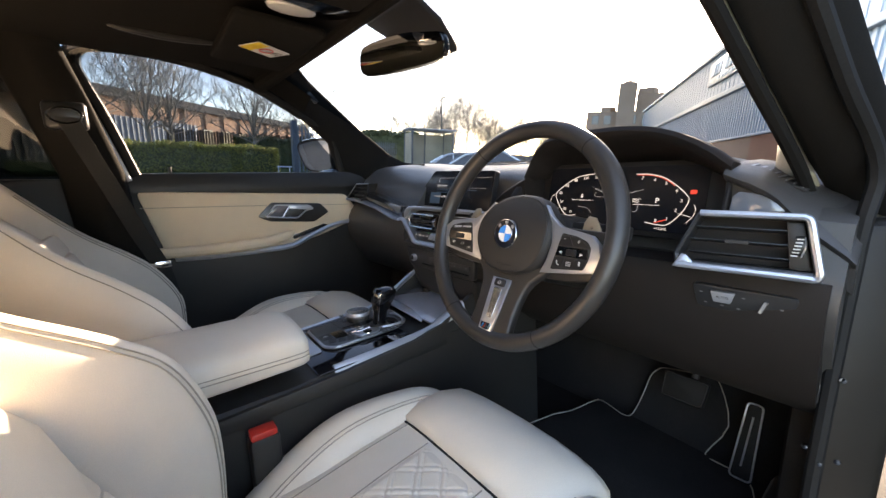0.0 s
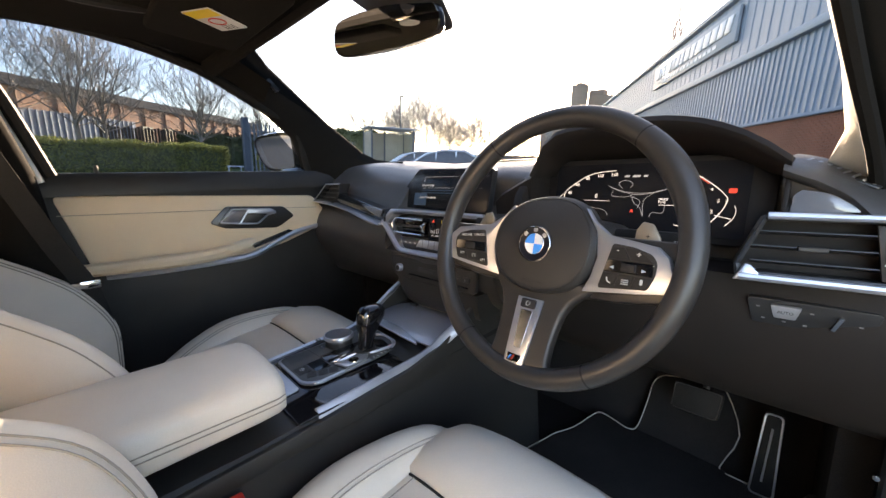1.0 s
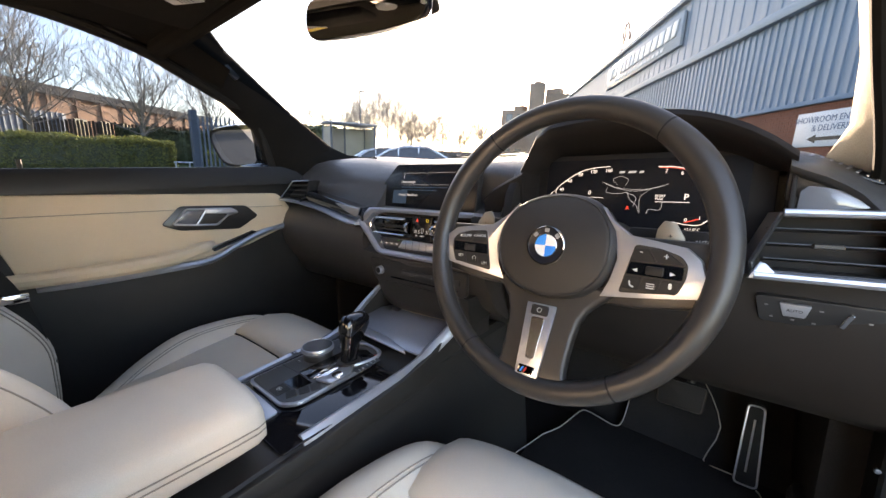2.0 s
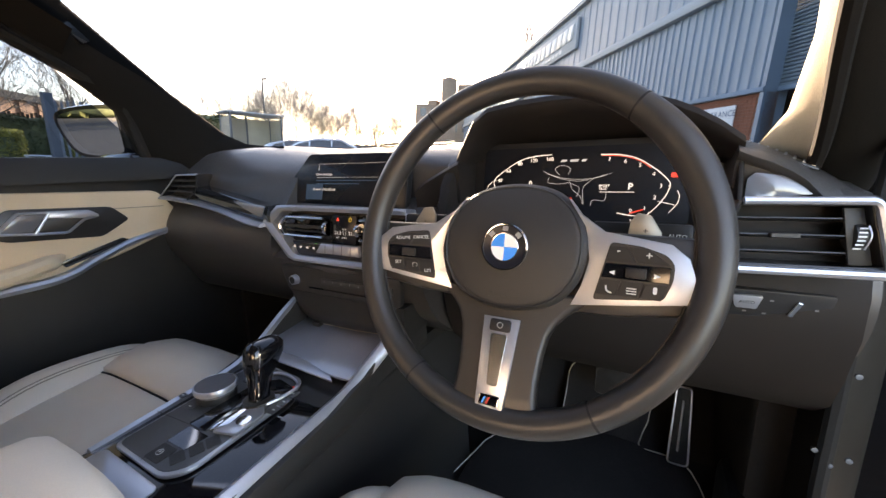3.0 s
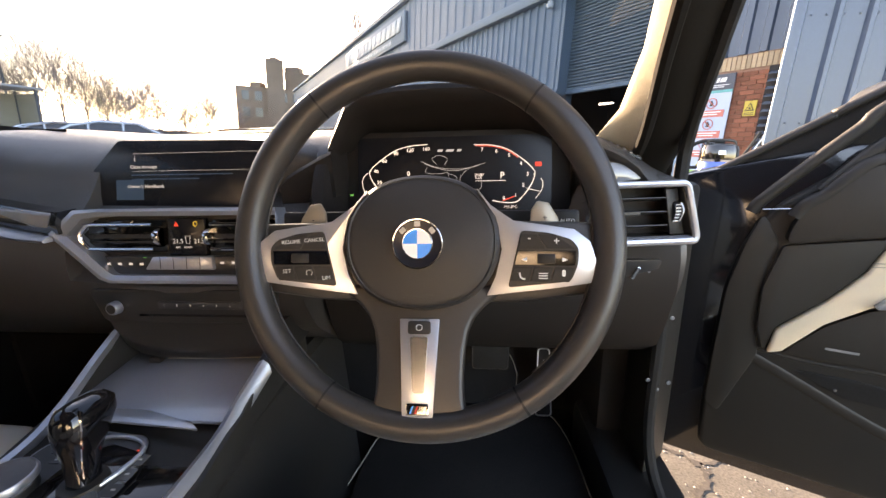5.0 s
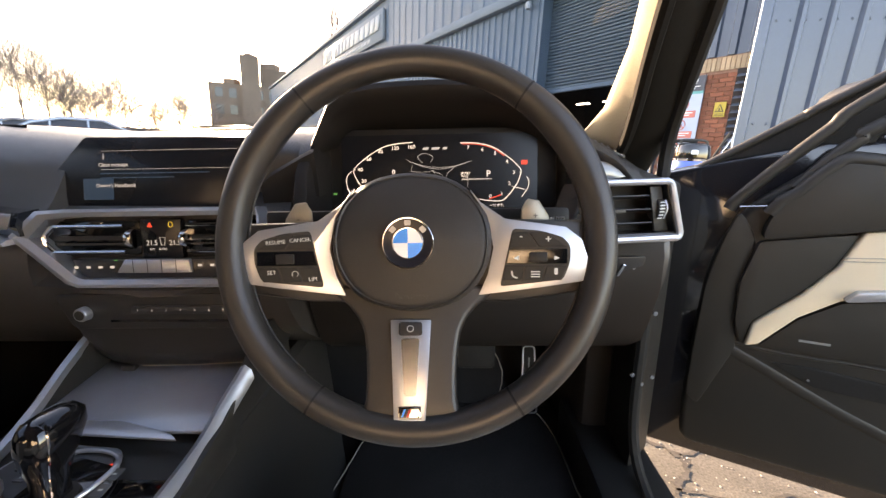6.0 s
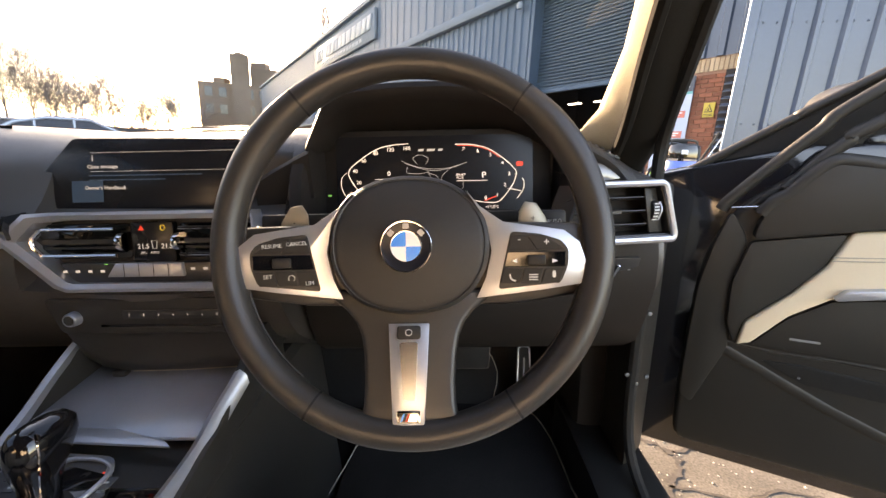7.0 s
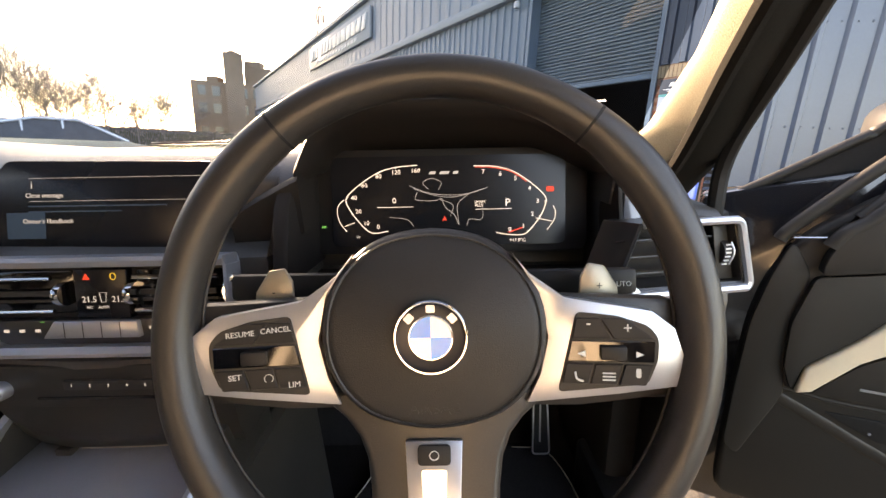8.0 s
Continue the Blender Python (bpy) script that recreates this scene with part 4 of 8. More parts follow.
# ---- centre console and armrest ----
con = thing("centre_console", (-0.035, 0.0, 0.24), "black centre console with gloss panels and silver rails", "centre console")
rings = []
for y, zt, xl, xr in ((-0.62, 0.60, -0.13, 0.10), (-0.30, 0.61, -0.14, 0.105), (-0.20, 0.615, -0.155, 0.100), (-0.05, 0.625, -0.165, 0.100), (0.05, 0.632, -0.170, 0.105), (0.12, 0.634, -0.172, 0.108), (0.19, 0.636, -0.175, 0.112), (0.40, 0.64, -0.180, 0.116)):
    rings.append([Vector(p) for p in ((xl - 0.02, y, 0.24), (xl, y, zt - 0.05), (xl, y, zt - 0.012), (xl + 0.012, y, zt), (xr - 0.012, y, zt), (xr, y, zt - 0.012), (xr, y, zt - 0.05), (xr + 0.02, y, 0.24))])
part("console_body", loft(rings), PLASTIC, con, angle=30)
arm = thing("armrest", (-0.01, -0.45, 0.60), "cream leather armrest with double stitching", "armrest")
ar = [[Vector((p.x, p.y, p.z)) for p in pad_ring(y, z, -0.012, w, h, 0.010, e=5)] for y, z, w, h in ((-0.66, 0.662, 0.19, 0.06), (-0.64, 0.664, 0.205, 0.074), (-0.45, 0.667, 0.210, 0.074), (-0.29, 0.670, 0.208, 0.070), (-0.262, 0.670, 0.204, 0.066), (-0.250, 0.669, 0.194, 0.056), (-0.246, 0.668, 0.17, 0.036))]
part("armrest_pad", loft(ar), CREAM, arm, angle=60)
for dz in (0.672, 0.664):
    part("armrest_stitching", tube([(0.0925, -0.62, dz), (0.0938, -0.55, dz), (0.0945, -0.45, dz), (0.0943, -0.37, dz), (0.0935, -0.29, dz), (0.0915, -0.263, dz), (0.0862, -0.2515, dz), (0.070, -0.2475, dz), (-0.01, -0.2465, dz), (-0.09, -0.2475, dz)], 0.0010, 5), SEAM, arm)

CM = facing((-0.055, -0.075, 0.636), (1, 0, 0.0), (0, 1, 0.045))
surround = [(-0.095, -0.165), (0.150, -0.165), (0.150, 0.10), (-0.105, 0.10)]
part("gloss_surround", plate(CM, rounded([(x, y, 0) for x, y in surround], 0.006), 0.003, 0.0008, z=-0.014), GLOSS_BLACK, con, "gloss black panel")
tray_o = [(-0.070, -0.113), (0.052, -0.116), (0.075, -0.095), (0.076, 0.060), (0.052, 0.105), (-0.038, 0.112), (-0.072, 0.085)]
tray_i = [(x * 0.93, y * 0.955) for x, y in tray_o]
tp = part("selector_panel", plate(CM, rounded([(x, y, 0) for x, y in tray_o], 0.014), 0.006, 0.0016, z=-0.008), SILVER, con, "silver-edged selector panel")
part("panel_face", plate(CM, rounded([(x, y, 0) for x, y in tray_i], 0.012), 0.002, 0.0005, z=-0.0028), PANEL_GREY, tp, "satin grey panel face")
part("silver_shelf", plate(CM, rounded([(-0.085, -0.165, 0), (0.062, -0.172, 0), (0.060, -0.122, 0), (-0.078, -0.118, 0)], 0.008), 0.003, 0.001, z=-0.010), SILVER, con, "satin silver strip before the armrest")
# selector lever
slot = part("selector_gate", plate(CM, rounded([(-0.012, -0.046, 0), (0.028, -0.046, 0), (0.040, 0.018, 0), (0.062, 0.034, 0), (0.066, 0.076, 0), (0.014, 0.088, 0), (-0.008, 0.070, 0)], 0.006), 0.0016, 0.0004, z=-0.0006), GLOSS_BLACK, tp, "gloss black selector gate")
part("gate_blade", plate(CM, [(0.036, -0.044), (0.024, -0.016), (0.028, 0.016), (0.044, 0.018), (0.050, -0.024)], 0.004, 0.0012, z=0.0008), CHROME, slot)
part("gate_rail", tube(catmull([CM @ Vector(p) for p in ((0.060, 0.028, 0.003), (0.068, 0.052, 0.003), (0.068, 0.080, 0.003), (0.045, 0.094, 0.003), (0.012, 0.096, 0.003), (-0.002, 0.088, 0.003))], 5), 0.0028, 8), SILVER, tp, "bright rail round the selector")
lever = thing("gear_selector", (-0.015, -0.045, 0.64), "gloss black gear selector lever with chrome edging", "gear lever")
sec = []
for z, x, y, w, d in ((0.0, 0.0, 0.0, 0.014, 0.016), (0.02, 0.0, 0.003, 0.0115, 0.015), (0.045, 0.0, 0.008, 0.0125, 0.019), (0.065, 0.001, 0.012, 0.0165, 0.026), (0.085, 0.002, 0.017, 0.0185, 0.031), (0.100, 0.002, 0.019, 0.0178, 0.030), (0.109, 0.002, 0.019, 0.0135, 0.024), (0.113, 0.002, 0.018, 0.006, 0.012)):
    sec.append([Vector((-0.015 + x + w * math.copysign(abs(math.cos(a)) ** 0.7, math.cos(a)), -0.045 + y + d * math.copysign(abs(math.sin(a)) ** 0.7, math.sin(a)), 0.636 + z * 0.86)) for a in [2 * math.pi * j / 24 for j in range(24)]])
part("knob", loft(sec), GLOSS_BLACK, lever, angle=70)
for j in (22, 14):
    part("chrome_edge", tube(catmull([sec[i][j] for i in range(1, 7)], 4), 0.0012, 6), CHROME, lever)
part("gaiter_collar", lathe([(0.001, 0), (0.024, 0), (0.022, 0.008), (0.001, 0.010)], Matrix.Translation((-0.015, -0.045, 0.636)), 24), PLASTIC, lever)
text("P", 0.008, facing((-0.013, -0.0565, 0.683), (1, 0, 0), (0, -0.35, 1)), PRINT, lever)
# rotary controller
rot = thing("rotary_controller", (-0.092, -0.070, 0.64), "black rotary controller with a knurled silver rim", "control knob")
KM = Matrix.Translation((-0.092, -0.062, 0.634))
part("knob_base", lathe([(0.001, 0), (0.0285, 0), (0.028, 0.017), (0.001, 0.018)], KM, 40), PLASTIC, rot)
part("knurled_rim", lathe([(0.026, 0.016), (0.0312, 0.0165), (0.0318, 0.021), (0.0305, 0.0245), (0.0290, 0.0250), (0.028, 0.022)], KM, 72), SILVER, rot, "knurled silver rim")
part("touch_face", lathe([(0.001, 0.012), (0.0286, 0.012), (0.0286, 0.0246), (0.026, 0.0244), (0.001, 0.0240)], KM, 40), SMOKE_PANEL, rot)
# keys on the panel
part("parking_key", plate(CM, rect(0.030, 0.026, 0.003, 0.012, -0.094), 0.0014, 0.0004, 1, z=-0.0012), PLASTIC, tp, "square parking brake key")
part("symbol", tube([CM @ Vector((0.010 + 0.0045 * math.cos(2 * math.pi * j / 16), -0.094 + 0.0045 * math.sin(2 * math.pi * j / 16), 0.0006)) for j in range(16)], 0.0004, 4, closed=True), PRINT, tp)
text("P", 0.006, CM @ pose(0.010, -0.094, 0.0006), PRINT, tp, "parking_letter")
for x, y in ((0.040, -0.089), (0.049, -0.070), (0.056, -0.052)):
    part("panel_key", plate(CM @ pose(x, y, 0, 0, 0, -24), rect(0.022, 0.017, 0.002), 0.0014, 0.0004, 1, z=-0.0012), PLASTIC, tp)
for x, y, w, h in ((0.074, 0.066, 0.014, 0.016), (0.076, 0.046, 0.014, 0.016), (0.078, 0.026, 0.013, 0.016), (-0.040, 0.074, 0.016, 0.010), (-0.028, 0.060, 0.014, 0.010), (-0.090, -0.010, 0.012, 0.010), (-0.050, -0.022, 0.014, 0.010)):
    part("panel_key", plate(CM, rect(w, h, 0.002, x, y), 0.0016, 0.0004, 1, z=-0.0012), PANEL_GREY, tp)
    part("symbol", plate(CM, rect(0.005, 0.0022, 0, x, y), 0.0003, z=0.0006), PRINT, tp)
part("panel_joint", plate(CM, [(-0.086, -0.050), (-0.004, -0.046), (-0.004, -0.045), (-0.086, -0.049)], 0.0003, z=-0.0007), PLASTIC, tp)
part("panel_joint", plate(CM, [(0.000, -0.112), (0.001, -0.112), (-0.004, -0.046), (-0.005, -0.046)], 0.0003, z=-0.0007), PLASTIC, tp)
part("start_plate", plate(CM, rounded([(0.040, -0.044, 0), (0.050, -0.026, 0), (0.046, 0.014, 0), (0.064, 0.022, 0), (0.078, 0.008, 0), (0.076, -0.034, 0)], 0.005), 0.004, 0.0012, z=0.0006), SILVER, tp, "silver starter key plate")
part("start_key", lathe([(0.001, 0), (0.0105, 0), (0.010, 0.002), (0.001, 0.0022)], CM @ Matrix.Translation((0.064, -0.012, 0.0044)), 24), CHROME, tp, "round starter key")
part("storage_slot", plate(CM, [(-0.004, -0.078), (-0.005, -0.048), (0.040, -0.049), (0.036, -0.078)], 0.0008, z=-0.0008), GLOSS_BLACK, tp, "gloss black slot")
part("lamp_dot", plate(CM, rect(0.003, 0.003, 0, 0.060, 0.078), 0.0003, z=0.0006), LIT_RED, tp)
# storage lid running in under the dash, between two cheeks; its grey is painted sky reflection
lid = [(-0.156, 0.050, 0.641), (0.092, 0.050, 0.641), (0.096, 0.24, 0.662), (-0.160, 0.24, 0.662)]
part("storage_lid", prism(lid, (0, 0, 0.006), 0.002), LID_SHEEN, con, "gloss storage lid, sky reflection put into its grey")
part("lid_tongue", prism([(-0.120, 0.040, 0.650), (0.064, 0.030, 0.648), (0.052, 0.038, 0.650), (-0.020, 0.054, 0.654), (-0.115, 0.058, 0.654)], (0, 0, 0.004), 0.001), SILVER, con, "bright lid handle")
for x0, x1 in ((-0.170, -0.157), (0.093, 0.106)):
    part("console_cheek", prism([(x0, y, z) for y, z in ((-0.42, 0.57), (-0.42, 0.600), (-0.19, 0.612), (-0.02, 0.630), (0.06, 0.650), (0.115, 0.680), (0.165, 0.708), (0.26, 0.745), (0.26, 0.60))], (x1 - x0, 0, 0), 0.003), PLASTIC, con)
lip = []
for x, zb in ((-0.162, 0.700), (-0.150, 0.684), (-0.130, 0.670), (-0.10, 0.664), (-0.02, 0.664), (0.06, 0.668), (0.12, 0.674)):
    lip.append([Vector((x, 0.30, zb + 0.01)), Vector((x, 0.176, zb)), Vector((x, 0.168, zb + 0.004)), Vector((x, 0.160, zb + 0.03)), Vector((x, 0.158, 0.735)), Vector((x, 0.30, 0.735))])
part("storage_lip", loft(lip), PLASTIC, dash, "black lower lip over the storage tray", angle=50)
part("lip_clip", box((-0.118, 0.163, 0.658), (-0.098, 0.176, 0.668), 0.002), PLASTIC, dash)
part("lip_stitching", tube([(-0.085, 0.1665, 0.6675), (0.0, 0.1665, 0.669), (0.10, 0.1665, 0.675)], 0.0008, 5), SEAM, dash)
for s, pts in ((1, [(0.084, -0.205, 0.622), (0.086, -0.10, 0.630), (0.090, 0.02, 0.643), (0.093, 0.075, 0.664), (0.100, 0.112, 0.684), (0.103, 0.124, 0.692)]),
               (-1, [(-0.150, -0.205, 0.622), (-0.152, -0.10, 0.630), (-0.152, 0.0, 0.638), (-0.155, 0.06, 0.660), (-0.159, 0.12, 0.694), (-0.163, 0.165, 0.716)])):
    pp = catmull(pts, 6)
    rl = [[p + Vector((s * 0.0125, 0, -0.018)), p + Vector((s * 0.010, 0, -0.004)), p + Vector((s * 0.002, 0, 0.003)), p + Vector((-s * 0.005, 0, 0.0)), p + Vector((-s * 0.004, 0, -0.012))] for p in pp]
    part("console_rail", loft(rl), SILVER, con, "satin silver rail", angle=50)

# ---- centre screen ----
scr = thing("centre_screen", (-0.065, 0.28, 0.89), "wide glossy black display standing on the dashboard", "display screen")
SCM = facing((-0.062, 0.262, 0.955), (1, -0.03, 0), (0, 0.22, 0.98))
outline = [(-0.250, -0.060), (0.138, -0.060), (0.138, 0.056), (-0.136, 0.061)]
part("screen_body", plate(SCM, rounded([(x, y, 0) for x, y in outline], 0.008), 0.016, 0.003, z=-0.018), PLASTIC_SOFT, scr)
part("screen_glass", plate(SCM, rounded([(x * 0.985, y * 0.97 + 0.001, 0) for x, y in outline], 0.007), 0.002, 0.0006, z=-0.0022), SCREEN, scr)
part("screen_window", plate(SCM, rect(0.052, 0.034, 0, -0.112, -0.024), 0.0004, z=0.0000), LIT_BLUE, scr)
text("Close message", 0.0085, SCM @ pose(-0.111, 0.0148, 0.0004), LIT_DIM, scr, align="LEFT")
text("Owner's Handbook", 0.0085, SCM @ pose(-0.116, -0.0185, 0.0004), LIT_DIM, scr, align="LEFT")
text("i", 0.014, SCM @ pose(-0.102, 0.0285, 0.0004), LIT_DIM, scr)
for y, w, x in ((0.0371, 0.235, 0.012), (0.0075, 0.22, 0.004)):
    part("screen_line", plate(SCM, rect(w, 0.0004, 0, x, y), 0.0003, z=0.0002), LIT_DIM, scr)
for y, w in ((0.001, 0.185), (-0.006, 0.125)):
    part("unreadable_line", plate(SCM, rect(w, 0.0016, 0, -0.108 + w / 2, y), 0.0003, z=0.0002), LIT_BLUE, scr)

# ---- middle air vents and climate panel ----
FM = facing((-0.035, 0.168, 0.852), (1, 0, 0), (0, 0.15, 0.99))
fr_o = [(-0.196, 0.022), (-0.152, 0.058), (-0.110, 0.060), (0.165, 0.060), (0.165, -0.052), (-0.102, -0.052), (-0.119, -0.046)]
fr_i = [(-0.167, 0.020), (-0.138, 0.046), (-0.105, 0.049), (0.168, 0.049), (0.168, -0.040), (-0.093, -0.040), (-0.103, -0.036)]
hv = thing("vent_panel", (-0.035, 0.18, 0.80), "silver-framed air vents and climate panel", "air vents")


def frame_ring(m, outer, inner, z0, z1):
    """A picture-frame band between two outlines of equal count."""
    o0, o1 = [m @ Vector((*p, z0)) for p in outer], [m @ Vector((*p, z1 - 0.002)) for p in outer]
    mid = [m @ Vector(((p[0] * 0.6 + q[0] * 0.4), (p[1] * 0.6 + q[1] * 0.4), z1)) for p, q in zip(outer, inner)]
    i1, i0 = [m @ Vector((*q, z1 - 0.003)) for q in inner], [m @ Vector((*q, z0)) for q in inner]
    return loft([o0, o1, mid, i1, i0], around=True)


part("silver_frame", frame_ring(FM, fr_o, fr_i, -0.02, 0.012), SILVER, hv, "satin silver frame", angle=20)
part("panel_back", plate(FM, fr_i, 0.004, z=-0.022), PLASTIC, hv)
part("control_face", plate(FM, [(-0.120, -0.012), (0.168, -0.012), (0.168, -0.041), (-0.100, -0.041)], 0.016, 0.002, z=-0.018), PLASTIC_SOFT, hv)
for x0, x1 in ((-0.154, -0.022), (0.050, 0.165)):
    vent = part("air_vent", plate(FM, rect(x1 - x0, 0.050, 0.006, (x0 + x1) / 2, 0.018), 0.004, 0.001, z=-0.018), GLOSS_BLACK, hv)
    for y in (0.036, -0.001):
        part("chrome_slat", tube([FM @ Vector((x0 + 0.008, y, 0.000)), FM @ Vector((x1 - 0.012, y, 0.000))], 0.0024, 8), CHROME, vent)
    part("slat", plate(FM, rect(x1 - x0 - 0.03, 0.006, 0, (x0 + x1) / 2 - 0.004, 0.018), 0.003, z=-0.008), PLASTIC, vent)
    part("slat", plate(FM, rect(x1 - x0 - 0.03, 0.003, 0, (x0 + x1) / 2 - 0.004, 0.009), 0.003, z=-0.010), PLASTIC, vent)
    xe = x0 + 0.004 if x0 < 0 else x1 - 0.004
    part("vent_cheek", tube(catmull([FM @ Vector((xe + 0.010, 0.036, 0)), FM @ Vector((xe, 0.024, 0.002)), FM @ Vector((xe, 0.012, 0.002)), FM @ Vector((xe + 0.010, -0.001, 0))], 4), 0.0030, 8), CHROME, vent)
    xw = x1 - 0.004 if x0 < 0 else x0 + 0.004
    part("thumb_wheel", lathe([(0.001, -0.004), (0.013, -0.004), (0.014, 0.0), (0.013, 0.004), (0.001, 0.004)], FM @ pose(xw, 0.017, -0.006, 0, 90, 0), 28), CHROME, vent)
cd = part("climate_display", plate(FM, rect(0.060, 0.058, 0.003, 0.0155, 0.016), 0.010, 0.001, z=-0.016), SCREEN, hv, "black climate display")
text("21.5", 0.0100, FM @ pose(0.0015, 0.010, -0.0055), LIT_DIM, cd)
text("21.5", 0.0100, FM @ pose(0.0355, 0.010, -0.0055), LIT_DIM, cd)
text("A/C", 0.0045, FM @ pose(0.0010, 0.001, -0.0055), LIT_DIM, cd)
text("AUTO", 0.0045, FM @ pose(0.0170, 0.001, -0.0055), LIT_DIM, cd)
part("symbol", tube([FM @ Vector(p) for p in ((0.0135, 0.018, -0.0055), (0.0150, 0.007, -0.0055), (0.0200, 0.007, -0.0055), (0.0215, 0.018, -0.0055))], 0.0004, 4, closed=True), LIT_DIM, cd)
part("hazard_key", plate(FM, [(-0.004, 0.033), (0.004, 0.033), (0.000, 0.040)], 0.0006, z=-0.006), LIT_RED, cd, "red hazard triangle")
part("lock_key", tube([FM @ Vector((0.031 + 0.0030 * math.cos(2 * math.pi * j / 16), 0.0365 + 0.0038 * math.sin(2 * math.pi * j / 16), -0.0055)) for j in range(16)], 0.0004, 4, closed=True), LIT_AMBER, cd)
part("silver_keys", plate(FM, [(-0.048, -0.032), (0.062, -0.032), (0.060, -0.012), (-0.034, -0.012)], 0.008, 0.002, z=-0.004), SILVER, hv, "row of silver climate keys")
for i in range(4):
    part("key_gap", plate(FM, rect(0.0008, 0.018, 0, -0.022 + 0.0210 * i, -0.022), 0.0003, z=0.0040), PLASTIC, hv)
for i in range(4):
    part("symbol", plate(FM, rect(0.006, 0.0035, 0, -0.112 + 0.018 * i, -0.024), 0.0003, z=-0.002), LIT_DIM, hv)
    part("symbol", plate(FM, rect(0.006, 0.0035, 0, 0.072 + 0.018 * i, -0.022), 0.0003, z=-0.002), LIT_DIM, hv)
part("lamp_dot", plate(FM, rect(0.005, 0.0012, 0, -0.052, -0.014), 0.0003, z=-0.002), LIT_GREEN, hv)

# radio strip and knob
radio = thing("radio_panel", (-0.035, 0.165, 0.75), "black radio panel with a silver volume knob", "radio")
RM = facing((-0.030, 0.146, 0.765), (1, 0, 0), (0, 0.05, 1))
part("panel_face", plate(RM, rounded([(-0.150, 0.026, 0), (0.150, 0.026, 0), (0.150, -0.026, 0), (-0.130, -0.026, 0)], 0.010), 0.012, 0.003, z=-0.018), PLASTIC, radio)
part("key_bar", plate(RM, rect(0.17, 0.012, 0.002, 0.05, 0.003), 0.003, 0.0008, z=-0.006), PLASTIC_SOFT, radio)
for i in range(8):
    text(str(i + 1), 0.005, RM @ pose(-0.025 + 0.021 * i, 0.003, -0.0025), LIT_DIM, radio)
part("disc_slot", plate(RM, rect(0.20, 0.003, 0.001, 0.03, -0.014), 0.002, z=-0.0065), GLOSS_BLACK, radio)
part("knob", lathe([(0.001, -0.008), (0.0105, -0.008), (0.010, 0.003), (0.0088, 0.005), (0.001, 0.0045)], RM @ pose(-0.106, -0.002, 0), 32), SILVER, radio, "silver volume knob")
part("knob_cap", lathe([(0.001, 0.0046), (0.0070, 0.0046), (0.0070, 0.0054), (0.001, 0.0054)], RM @ pose(-0.106, -0.002, 0), 24), PLASTIC, radio)

# passenger-side trim strips
for name, pts, w, mat in (("trim_strip", [(-0.700, 0.203, 0.915), (-0.59, 0.211, 0.905), (-0.45, 0.198, 0.890), (-0.30, 0.168, 0.871), (-0.222, 0.150, 0.869)], 0.0042, SILVER),
                          ("gloss_strip", [(-0.570, 0.230, 0.926), (-0.50, 0.222, 0.918), (-0.38, 0.206, 0.903), (-0.28, 0.188, 0.892), (-0.205, 0.160, 0.893)], 0.018, GLOSS_BLACK)):
    pp = catmull(pts, 5)
    part(name, loft([[p + Vector((0, 0.02, -w)), p + Vector((0, -0.004, -w * 0.9)), p + Vector((0, -0.006, 0)), p + Vector((0, 0.002, w * 0.9)), p + Vector((0, 0.03, w))] for p in pp]), mat, dash, "satin silver strip" if mat is SILVER else "gloss black strip")
# lighter facet laid on the dash as a painted sheen, no separate panel
part("sheen_facet", prism([(-0.365, 0.190, 0.912), (-0.205, 0.150, 0.906), (-0.212, 0.148, 0.888), (-0.255, 0.165, 0.886)], (0, 0.004, 0.004), 0.001), SMOKE_PANEL, dash)


# side vents
RVM = facing((0.638, 0.185, 0.895), (1, 0.16, 0), (0, 0.12, 1))
rv = thing("side_vent", (0.638, 0.20, 0.85), "black slatted air vent in a silver frame", "air vent", "side vents")
va, vb = 0.080, 0.041
hole = [(-va * 0.70, vb - 0.006), (va * 0.73, vb - 0.006), (va * 0.92, -vb * 0.70), (va * 0.90, -vb + 0.010), (-va * 0.92, -vb + 0.010), (-va * 0.98, -vb * 0.55)]
shell = [(-va * 0.74, vb), (va * 0.79, vb), (va * 1.0, -vb * 0.75), (va * 0.97, -vb), (-va * 1.02, -vb), (-va * 1.06, -vb * 0.55)]
part("vent_shell", frame_ring(RVM, shell, hole, -0.065, 0.006), PLASTIC_SOFT, rv, angle=20)
part("vent_back", plate(RVM, hole, 0.003, z=-0.045), BINNACLE, rv)
part("silver_bar", tube(rounded([RVM @ Vector(p) for p in ((-va * 0.70, vb - 0.001, 0.007), (va * 0.775, vb - 0.001, 0.007), (va * 0.985, -vb * 0.78, 0.007), (va * 0.95, -vb + 0.002, 0.007), (-va * 0.98, -vb + 0.003, 0.007))], 0.008)[5:-5] + [RVM @ Vector((-va * 0.98, -vb + 0.003, 0.007))], 0.0046, 8), SILVER, rv, "satin silver frame bar")
part("silver_bar", tube([RVM @ Vector((-va * 0.70, vb - 0.001, 0.007)), RVM @ Vector((va * 0.72, vb - 0.001, 0.007))], 0.0046, 8), SILVER, rv, "satin silver frame bar")
part("silver_bar", tube([RVM @ Vector((va * 0.90, -vb + 0.003, 0.007)), RVM @ Vector((-va * 0.98, -vb + 0.003, 0.007))], 0.0052, 8), SILVER, rv, "satin silver frame bar")
